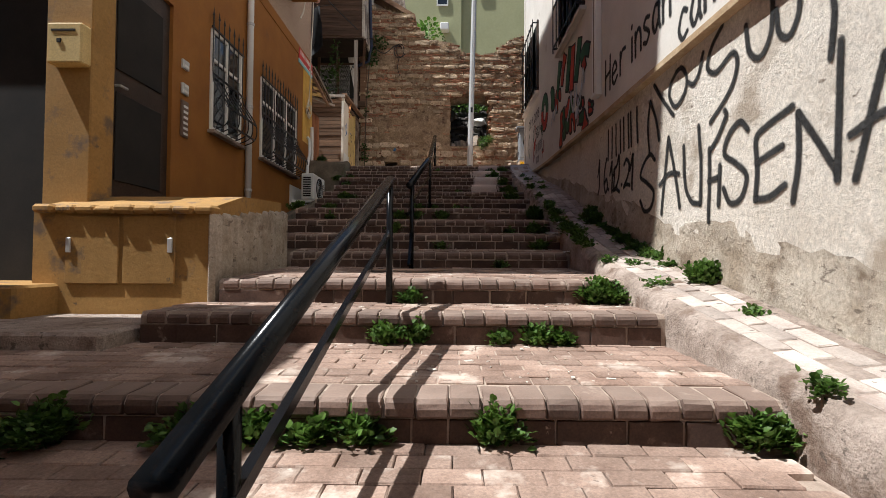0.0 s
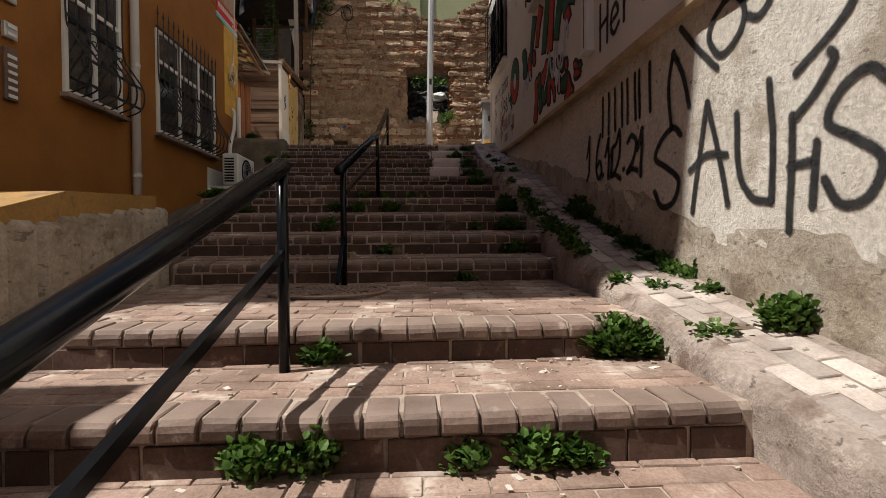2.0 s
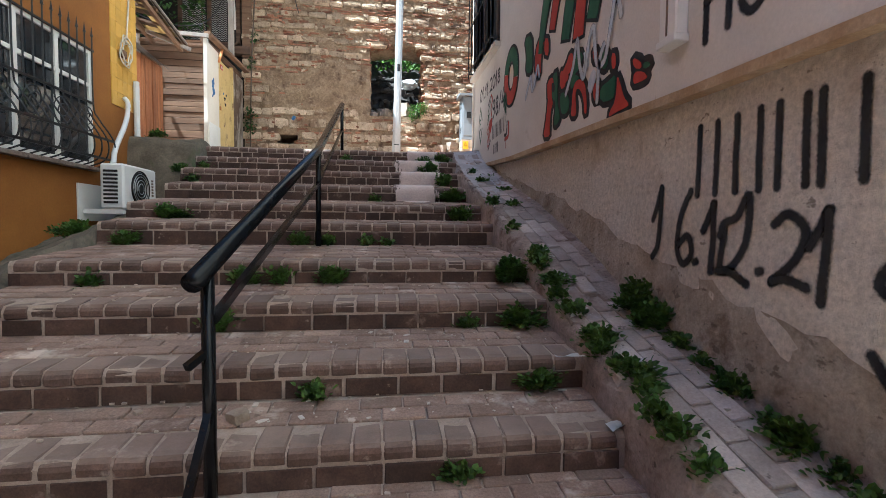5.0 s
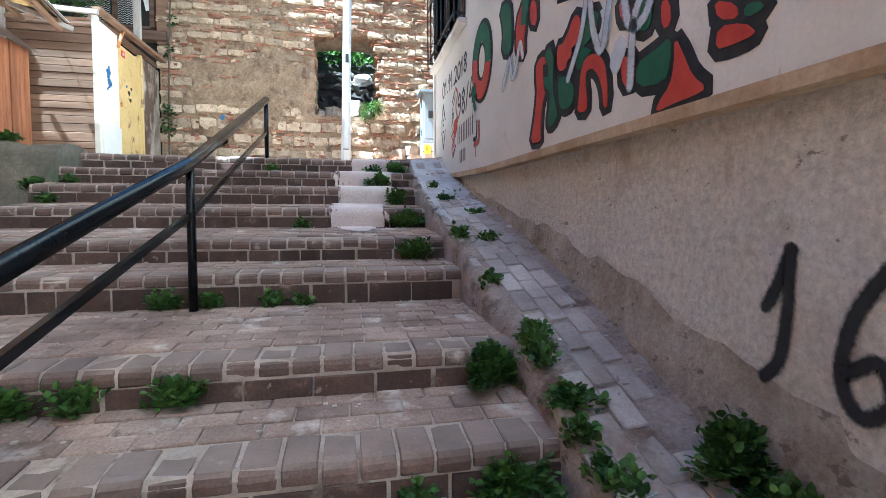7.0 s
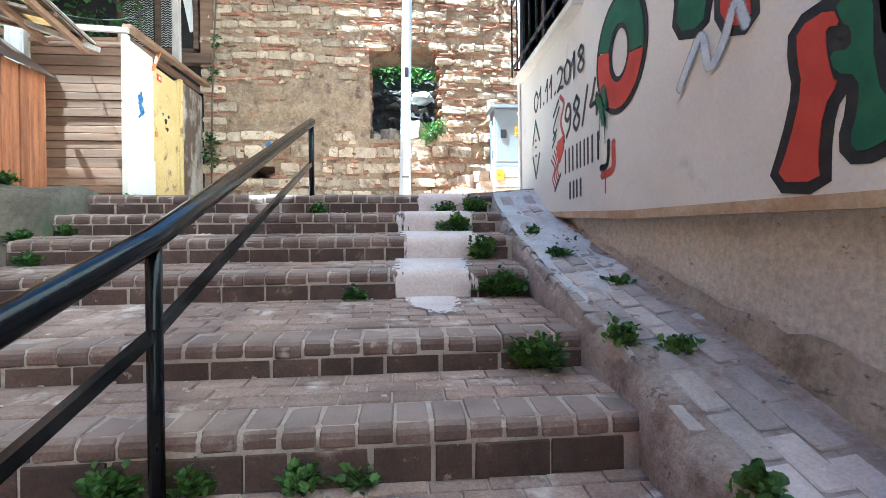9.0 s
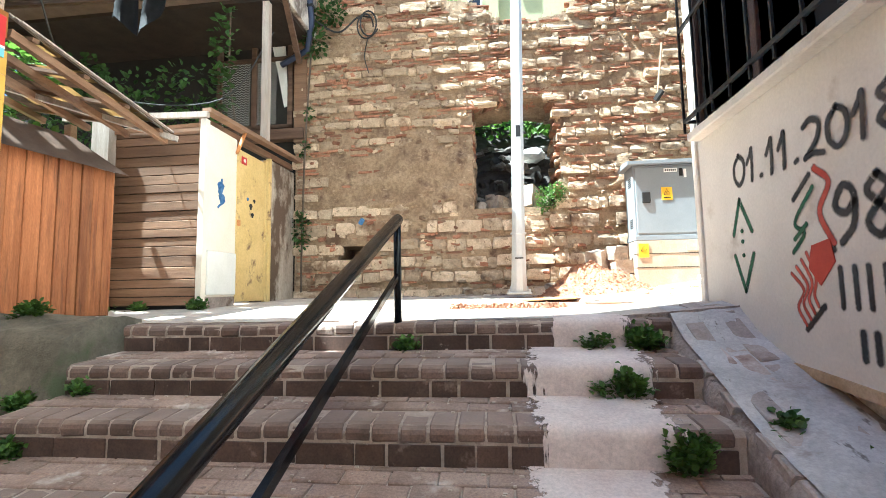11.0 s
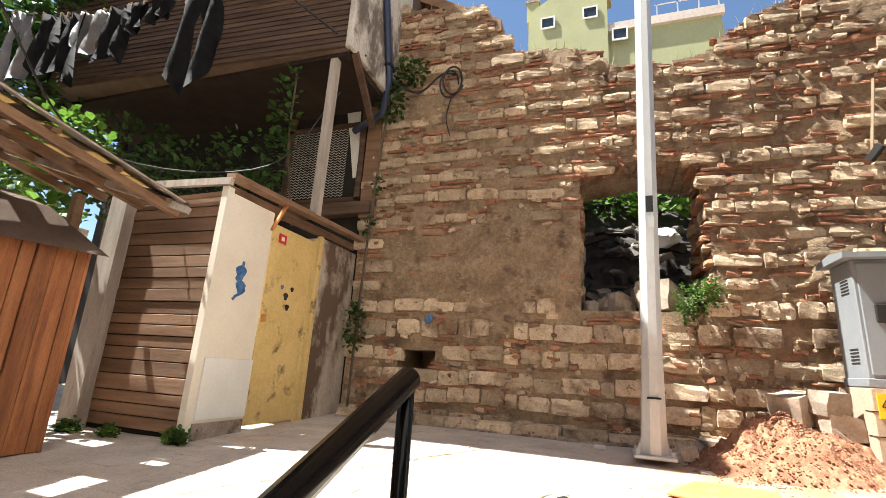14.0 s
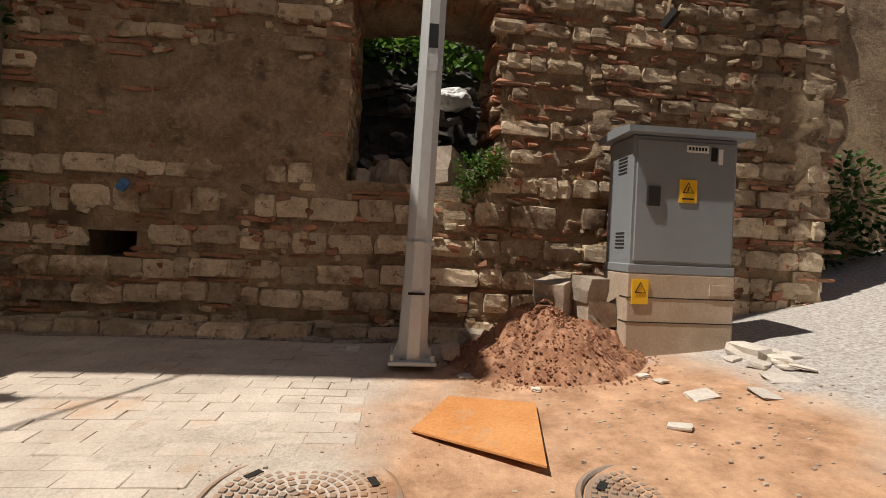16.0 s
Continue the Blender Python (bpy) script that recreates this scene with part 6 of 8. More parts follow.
part("tube_run", tube([(HX + 0.05, 10.08, 3.0), (HX + 0.05, 10.08, 3.7)], 0.035, 8), PLASTICW, lp)

# ---- red earth heap, stones, slabs, board, manhole covers ----
eh = thing("earth_heap", "loose heap of red earth and clods before the old wall", "earth heap")
vs, fs = [], []
nn, mm = 46, 34
for j in range(mm):
    for i in range(nn):
        x, y = 1.05 + 1.35 * i / (nn - 1), 12.72 + 1.2 * j / (mm - 1)
        r = math.hypot((x - 1.78) / 0.66, (y - 13.35) / 0.58)
        h = max(0, 1 - r) ** 0.85 * 0.34
        h += (0.11 * noise.noise((x * 4, y * 4, 0)) + 0.05 * noise.noise((x * 11, y * 11, 4)) + 0.035 * noise.noise((x * 23, y * 23, 2))) * min(1, h * 7)
        vs.append((x, y, plaza_z(x, y) - 0.012 + h))
for j in range(mm - 1):
    for i in range(nn - 1):
        a = j * nn + i
        fs.append((a, a + 1, a + nn + 1, a + nn))
hang("mound", mesh_of("mound", vs, fs, DIRT), None, eh)
rng = random.Random(77)
cv, cf = [], []
for _ in range(1500):
    a, r = rng.uniform(0, 6.28), rng.random() ** 0.6
    x, y = 1.78 + 0.72 * r * math.cos(a), 13.3 + 0.62 * r * math.sin(a)
    s = rng.uniform(0.004, 0.015)
    add_lump(rng.choice(LUMPS), Matrix.Translation((x, y, plaza_z(x, y) + max(0, 1 - math.hypot((x - 1.78) / 0.66, (y - 13.35) / 0.58)) ** 0.85 * 0.34 + 0.11 * noise.noise((x * 4, y * 4, 0)) * min(1, max(0, 1 - math.hypot((x - 1.78) / 0.66, (y - 13.35) / 0.58)) * 2) + s * 0.1)) @ Euler((a, r, a)).to_matrix().to_4x4() @ Matrix.Diagonal((s * 1.4, s, s, 1)), cv, cf)
for _ in range(260):
    a, r = rng.uniform(0, 6.28), 0.32 + abs(rng.gauss(0, 0.11))
    x, y = 0.55 + r * 1.15 * math.cos(a), 11.8 + r * math.sin(a)
    if rng.random() < 0.45:
        x, y = rng.uniform(0.2, 1.9), 11.5 + rng.gauss(0, 0.06)
    s = rng.uniform(0.002, 0.006)
    add_lump(rng.choice(LUMPS), Matrix.Translation((x, y, plaza_z(x, y) + s * 0.25)) @ Euler((a, r, a)).to_matrix().to_4x4() @ Matrix.Diagonal((s * 1.5, s, s * 0.8, 1)), cv, cf)
for _ in range(420):
    x, y = 0.25 + 0.95 * rng.random() ** 1.3, 11.44 + rng.gauss(0, 0.05)
    s = rng.uniform(0.006, 0.022)
    add_lump(rng.choice(LUMPS), Matrix.Translation((x, y, plaza_z(x, y) + max(0.0, 0.035 - abs(y - 11.44) * 0.4) * rng.random() + s * 0.2)) @ Euler((x * 9, y * 7, x * 5)).to_matrix().to_4x4() @ Matrix.Diagonal((s * 1.5, s, s * 0.9, 1)), cv, cf)
tagged(hang("loose_earth", mesh_of("loose_earth", cv, cf, DIRT), None, eh), kind="stuff")


def rock(x, y, z, sx, sy, sz, m_=RUBBLE, label="loose pale building stone on the ground", rz=0.0):
    me = rng.choice(LUMPS).copy()
    me.materials.clear()
    me.materials.append(m_)
    ob = new("loose_stone", me)
    ob.matrix_world = Matrix.Translation((x, y, z + sz * 0.42)) @ Euler((rng.uniform(-0.15, 0.15), rng.uniform(-0.15, 0.15), rz or rng.uniform(0, 3))).to_matrix().to_4x4() @ Matrix.Diagonal((sx, sy, sz, 1))
    tagged(ob, label, "stone", "loose stones")


rock(2.1, 13.42, 3.14, 0.2, 0.24, 0.2, rz=0.1)
rock(2.12, 13.4, 3.33, 0.24, 0.22, 0.18, rz=0.2)
rock(2.08, 13.38, 3.5, 0.2, 0.2, 0.17, rz=0.4)
rock(1.9, 13.5, 3.42, 0.26, 0.24, 0.22, rz=0.7)
rock(1.35, 13.55, 3.12, 0.2, 0.16, 0.12)
rock(1.15, 13.35, 3.1, 0.14, 0.12, 0.09)
for x, y, s, h in ((2.98, 13.02, 0.15, 0.5), (3.05, 12.88, 0.11, 0.35), (3.12, 13.05, 0.1, 0.3), (2.9, 12.84, 0.1, 0.3), (3.17, 12.93, 0.08, 0.3), (2.84, 12.98, 0.07, 0.3), (3.0, 12.76, 0.08, 0.25), (2.62, 12.46, 0.1, 0.12), (2.85, 12.62, 0.12, 0.1), (3.08, 12.74, 0.12, 0.1), (2.32, 12.5, 0.1, 0.2), (2.02, 12.2, 0.07, 0.25), (2.25, 12.75, 0.06, 0.2), (1.55, 12.75, 0.05, 0.3), (2.2, 12.85, 0.05, 0.3), (0.5, 13.5, 0.09, 0.3), (1.2, 13.0, 0.06, 0.3)):
    rock(x, y, plaza_z(x, y), s * 1.4, s, s * h, PALESLAB, "flat broken slab piece on the square")
pl = thing("rusty_board", "thin rusty orange board lying on the square", "board")
poly = ((0.87, 12.26, 0.006), (1.34, 11.9, 0.03), (1.48, 12.52, 0.012), (1.07, 12.66, 0.006))
bm = bmesh.new()
lo_, hi_ = ([bm.verts.new((x, y, plaza_z(x, y) + dz + up)) for x, y, dz in poly] for up in (0.004, 0.012))
bm.faces.new(hi_)
bm.faces.new(lo_[::-1])
for k in range(4):
    bm.faces.new((lo_[k], lo_[(k + 1) % 4], hi_[(k + 1) % 4], hi_[k]))
part("sheet", bm, RUST, pl)


def manhole(cx, cy, z, r, label):
    m = thing("manhole_cover", label, "manhole cover", "manhole covers")
    ringp = [(cx + (r + 0.02) * math.cos(a), cy + (r + 0.02) * math.sin(a), z + 0.0) for a in np.linspace(0, math.tau, 33)]
    part("rim", tube(ringp, 0.012, 6), CASTIRON, m)
    part("lid", prism([(cx + r * math.cos(a), cy + r * math.sin(a)) for a in np.linspace(0, math.tau, 32, endpoint=False)], "z", z - 0.03, z + 0.002), CASTIRON, m)
    vs, fs = [], []
    for k in range(1, 9):
        rr = r * k / 9
        n = max(6, int(math.tau * rr / (r * 0.125)))
        for i in range(n):
            a = math.tau * i / n + 0.3 * k
            mm_ = Matrix.Translation((cx + rr * math.cos(a), cy + rr * math.sin(a), z + 0.003)) @ Matrix.Rotation(a, 4, "Z") @ Matrix.Diagonal((r * 0.07, r * 0.08, 0.012, 1))
            add_lump(LUMPS[0], mm_, vs, fs)
    tagged(hang("studs", mesh_of("studs", vs, fs, CASTIRON), None, m), kind="stuff")
    for i in range(6):
        a = i * math.tau / 6 + 0.4
        part("lifting_slot", box(-0.03, 0.03, -0.014, 0.014, 0, 0.003, 0, None, Matrix.Translation((cx + r * 0.82 * math.cos(a), cy + r * 0.82 * math.sin(a), z + 0.008)) @ Matrix.Rotation(a + 1.57, 4, "Z")), DARK, m)


manhole(0.52, 11.8, plaza_z(0.5, 11.8) - 0.004, 0.29, "round studded iron manhole cover in red earth")
manhole(1.68, 11.68, plaza_z(1.7, 11.7) - 0.009, 0.27, "earth-filled iron manhole cover on the square")
manhole(-0.1, 4.95, 0.815, 0.38, "round iron manhole cover on the stair landing")

# ---- weeds ----
def weed(x, y, z, r, h, n=None, size=0.03, material=LEAF, label="leafy green weed growing from a step joint"):
    rw_ = random.Random(int((x * 13 + y * 101) * 100))
    r, h = r * 0.9, h * 1.0
    n = n or int(60 + 2400 * r * h / 0.05)
    w = thing("weed", label, "weed", "weeds on the stairs", at=(x, y, z))
    bm = bmesh.new()
    spots = []
    for s in range(max(4, int(7 + r * 40))):
        a, k = rw_.uniform(0, 6.28), rw_.random() ** 0.6
        k *= rw_.choice((0.6, 1.0, 1.35))
        tip = Vector((x + r * k * math.cos(a), y - abs(r * k * math.sin(a)) * 0.7 + 0.02, z + h * rw_.uniform(0.5, 1.0) * (1 - 0.5 * k)))
        mid = Vector((x, y, z)).lerp(tip, 0.5) + Vector((0, 0, 0.1 * h))
        tube([(x + 0.3 * (tip.x - x), y, z), mid, tip], 0.0035, 4, bm)
        for _ in range(max(5, n // int(7 + r * 40))):
            t = rw_.uniform(0.25, 1.05)
            p = Vector((x + 0.3 * (tip.x - x), y, z)).lerp(tip, t) + Vector((rw_.gauss(0, 0.024), rw_.gauss(0, 0.024), rw_.gauss(0, 0.02) + 0.1 * h * math.sin(3 * t)))
            spots.append((p, (tip - Vector((x, y, z))).normalized() + Vector((0, -0.2, 0.1))))
    tagged(part("stem_tuft", bm, LEAF, w), kind="stuff")
    tagged(hang("leaves", leaves("leaves", spots, size, material, rw_), None, w), kind="stuff")


def foot(i):
    return STEPS[i][0] - 0.01, STEPS[i][1]


for i, x, r, h in (
        (0, -0.62, 0.16, 0.14), (0, -0.4, 0.13, 0.13), (0, -0.18, 0.1, 0.1), (0, -0.02, 0.09, 0.12), (0, 0.52, 0.1, 0.16), (0, 1.5, 0.14, 0.17), (0, -1.2, 0.2, 0.16), (0, -1.7, 0.22, 0.2), (0, -2.1, 0.2, 0.2),
        (1, -0.02, 0.1, 0.14), (1, 0.16, 0.06, 0.16), (1, 0.66, 0.07, 0.08), (1, 0.86, 0.07, 0.14), (1, 0.99, 0.09, 0.08),
        (2, 0.06, 0.06, 0.14), (2, 1.42, 0.17, 0.17), (2, 1.53, 0.12, 0.16),
        (3, 0.9, 0.06, 0.07), (4, 1.38, 0.09, 0.1), (4, 0.25, 0.07, 0.05),
        (5, 1.42, 0.16, 0.12), (5, -0.35, 0.09, 0.12), (5, 1.1, 0.06, 0.05),
        (6, 1.48, 0.2, 0.17), (6, 1.62, 0.14, 0.12), (6, 0.24, 0.08, 0.14), (6, -0.34, 0.1, 0.1), (6, -0.1, 0.07, 0.1), (6, -1.3, 0.07, 0.05),
        (7, -0.15, 0.1, 0.08), (7, 0.1, 0.09, 0.07), (7, 0.45, 0.07, 0.07), (7, -1.55, 0.1, 0.1), (7, 0.62, 0.05, 0.04),
        (8, 1.4, 0.17, 0.14), (8, -1.45, 0.2, 0.12), (9, 1.45, 0.17, 0.17), (9, 0.5, 0.06, 0.05), (10, 1.4, 0.16, 0.15), (10, -1.7, 0.07, 0.06),
        (11, 1.25, 0.15, 0.13), (11, -1.7, 0.06, 0.06), (12, 1.45, 0.13, 0.12), (12, 1.2, 0.1, 0.08), (12, 0.08, 0.07, 0.06)):
    yy, zz = foot(i)
    weed(x, yy, zz + 0.0, r, h)
for x, y, r, h in ((2.02, 3.55, 0.14, 0.2), (2.06, 4.1, 0.09, 0.06), (2.06, 6.05, 0.17, 0.22), (2.07, 5.85, 0.14, 0.18), (2.07, 5.3, 0.12, 0.1), (2.08, 5.0, 0.14, 0.1), (2.08, 4.7, 0.14, 0.08), (1.68, 6.7, 0.08, 0.1),
                   (1.93, 2.9, 0.05, 0.08), (1.7, 5.75, 0.1, 0.1), (1.72, 5.45, 0.09, 0.08), (1.7, 6.4, 0.12, 0.08), (1.66, 7.3, 0.06, 0.05), (1.85, 7.9, 0.05, 0.08), (1.66, 8.0, 0.05, 0.12), (1.95, 8.6, 0.07, 0.06), (1.8, 9.1, 0.09, 0.07), (1.78, 9.6, 0.06, 0.06), (1.95, 9.35, 0.06, 0.04),
                   (1.75, 3.6, 0.12, 0.03), (1.85, 4.2, 0.12, 0.03), (1.7, 4.4, 0.1, 0.03), (1.66, 2.1, 0.08, 0.03)):
    weed(x, y, ramp_z(y) - 0.04, r * (1 if x > 2 else 0.75), h * (1 if x > 2 else 0.65), label="green weed growing in the joints of the side ramp")
rv = random.Random(14)
for k in range(15):
    y = 4.35 + k * 0.125 + rv.uniform(-0.04, 0.04)
    weed(2.07 + rv.uniform(-0.02, 0.01), y, ramp_z(y) - 0.03, rv.uniform(0.04, 0.08), rv.uniform(0.04, 0.09) * (1.5 if y > 5.8 else 1), label="green weed along the foot of the cream wall")
for k in range(13):
    y = 4.95 + k * 0.15 + rv.uniform(-0.05, 0.05)
    weed(1.68 + rv.uniform(-0.04, 0.05), y, ramp_z(y) - 0.05, rv.uniform(0.03, 0.07), rv.uniform(0.03, 0.07), label="green weed growing behind the ramp kerb")
for x, y, r, h in ((-1.95, 9.85, 0.09, 0.07), (-2.4, 10.3, 0.1, 0.07), (-2.2, 8.2, 0.18, 0.14)):
    weed(x, y, bank_z(x, y) - 0.01, r, h, label="green weed on the plastered bank")
for x, y, r, h in ((-2.32, 11.85, 0.1, 0.1), (-2.9, 11.8, 0.08, 0.06), (-3.3, 11.8, 0.1, 0.07)):
    weed(x, y, plaza_z(x, y), r, h, label="small weed at the foot of the yard fence")

# ---- litter ----
def litter(x, y, z, s, m_, label):
    bm = bmesh.new()
    rl = random.Random(int(x * 100 + y * 7))
    g = [[bm.verts.new((x + s * (i - 1.5) * 0.5 + rl.uniform(-0.2, 0.2) * s, y + s * (j - 1.5) * 0.35 + rl.uniform(-0.15, 0.15) * s, z + 0.006 + rl.uniform(0, 0.45) * s)) for i in range(4)] for j in range(4)]
    for j in range(3):
        for i in range(3):
            bm.faces.new((g[j][i], g[j][i + 1], g[j + 1][i + 1], g[j + 1][i]))
    bmesh.ops.solidify(bm, geom=bm.faces[:], thickness=0.002)
    solo("litter", bm, m_, label, "litter", "litter on the stairs")


litter(1.71, 6.06, ramp_z(6.06) - 0.05, 0.09, PLASTICW, "crumpled white paper on the ramp kerb")
litter(1.5, 5.72, 1.2, 0.08, PLASTICW, "crushed white carton on a step")
litter(1.6, 5.4, 0.99, 0.06, PLASTICW, "torn pale plastic scrap on a step")
litter(1.8, 6.75, ramp_z(6.75) - 0.04, 0.04, PLASTICW, "small white scrap on the ramp")
rock(-0.05, 5.6, 1.02, 0.08, 0.07, 0.05, RUBBLE, "small pale stone lying on a step")
rock(-0.5, 5.7, 1.03, 0.03, 0.03, 0.02, RUBBLE, "small pale stone lying on a step")
rs = random.Random(55)
vs, fs = [], []
for _ in range(500):
    i = rs.randrange(len(STEPS) - 1)
    y0, y1 = STEPS[i][0] + 0.05, STEPS[i + 1][0]
    t = rs.random() ** 0.5
    y = y0 + (y1 - y0) * t
    z = STEPS[i][2] + (STEPS[i + 1][1] - STEPS[i][2]) * t
    s = rs.uniform(0.004, 0.014)
    add_lump(rs.choice(LUMPS), Matrix.Translation((rs.uniform(-1.3, 1.58), y, z + s * 0.3)) @ Matrix.Diagonal((s * 1.5, s, s * 0.7, 1)), vs, fs)
for _ in range(320):
    x, y = rs.gauss(1.9, 0.75), rs.gauss(12.4, 0.5)
    s = rs.uniform(0.004, 0.012)
    if 0.3 < x < 4 and 11 < y < 13.6 and not (0.8 < x < 1.5 and 11.85 < y < 12.7):
        add_lump(rs.choice(LUMPS), Matrix.Translation((x, y, plaza_z(x, y) + s * 0.3)) @ Matrix.Diagonal((s * 1.5, s, s * 0.7, 1)), vs, fs)
for _ in range(260):
    y = rs.uniform(3.0, 10.3)
    s = rs.uniform(0.005, 0.018)
    add_lump(rs.choice(LUMPS), Matrix.Translation((2.1 - abs(rs.gauss(0, 0.06)), y, ramp_z(y) - 0.005)) @ Matrix.Diagonal((s * 1.5, s, s * 0.7, 1)), vs, fs)
tagged(hang("grit", mesh_of("grit", vs, fs, RUBBLE), None), "scattered grit and crumbs on the ground", "grit", kind="stuff")

vs, fs = [], []
for _ in range(120):
    i = rs.choice((0, 0, 1, 1, 2, 3, 4))
    t = rs.random()
    y0, y1 = STEPS[i][0] + 0.2, STEPS[i + 1][0] - 0.03
    y, z = y0 + (y1 - y0) * t, STEPS[i][2] + (STEPS[i + 1][1] - STEPS[i][2]) * (y0 + (y1 - y0) * t - STEPS[i][0]) / (STEPS[i + 1][0] - STEPS[i][0])
    s = 0.005 + 0.026 * rs.random() ** 4
    add_lump(rs.choice(LUMPS), Matrix.Translation((min(1.5, rs.gauss(0.7, 0.45)), y, z + 0.002)) @ Matrix.Rotation(rs.uniform(0, 3), 4, "Z") @ Matrix.Diagonal((s * 2, s, 0.006, 1)), vs, fs)
tagged(hang("cement_splashes", mesh_of("cement_splashes", vs, fs, PALESLAB), None), "pale dried cement splashes on the lower treads", "splash", kind="stuff")

# ---- spray lettering on the cream wall ----
def spray_film(name, c1, c2, relief, solid=0.5):
    """Sprayed paint: solid along the middle of a line, thinning to speckles at its edge."""
    m = mat(name, c1, c2, 18, 0.75, relief, 34, grain=0.25, dist=0.03)
    n, l = m.node_tree.nodes, m.node_tree.links
    uv, sub, ln, noi, geo, mr = (n.new(k) for k in ("ShaderNodeUVMap", "ShaderNodeVectorMath", "ShaderNodeVectorMath", "ShaderNodeTexNoise", "ShaderNodeNewGeometry", "ShaderNodeMapRange"))
    uv.uv_map = "across"
    sub.operation, ln.operation = "SUBTRACT", "LENGTH"
    sub.inputs[1].default_value = (1.0, 0.0, 0.0)
    l.new(uv.outputs[0], sub.inputs[0])
    l.new(sub.outputs[0], ln.inputs[0])
    noi.inputs["Scale"].default_value, noi.inputs["Detail"].default_value, noi.inputs["Roughness"].default_value = 70.0, 5.0, 0.8
    l.new(geo.outputs["Position"], noi.inputs["Vector"])
    add = n.new("ShaderNodeMath")
    add.operation = "MULTIPLY_ADD"
    add.inputs[1].default_value = 0.9
    l.new(noi.outputs[0], add.inputs[0])
    l.new(ln.outputs["Value"], add.inputs[2])
    mr.inputs["From Min"].default_value, mr.inputs["From Max"].default_value = 1.42, 0.45 + solid
    mr.inputs["To Min"].default_value, mr.inputs["To Max"].default_value = 0.0, 0.96
    l.new(add.outputs[0], mr.inputs["Value"])
    l.new(mr.outputs[0], n["Principled BSDF"].inputs["Alpha"])
    return m


FILM = spray_film("sprayed_black_line", (0.01, 0.01, 0.011), (0.026, 0.025, 0.024), 0.7)
FILM_GREY = spray_film("thin_sprayed_black_line", (0.03, 0.03, 0.031), (0.06, 0.058, 0.056), 0.2, 0.42)
FILM_PALE = spray_film("sprayed_pale_line", (0.5, 0.56, 0.62), (0.62, 0.66, 0.7), 0.2)
FILM_GREEN = spray_film("sprayed_green_line", (0.015, 0.09, 0.04), (0.03, 0.13, 0.06), 0.2)
FILM_RED = spray_film("sprayed_red_line", (0.42, 0.06, 0.04), (0.5, 0.09, 0.06), 0.2, 0.4)

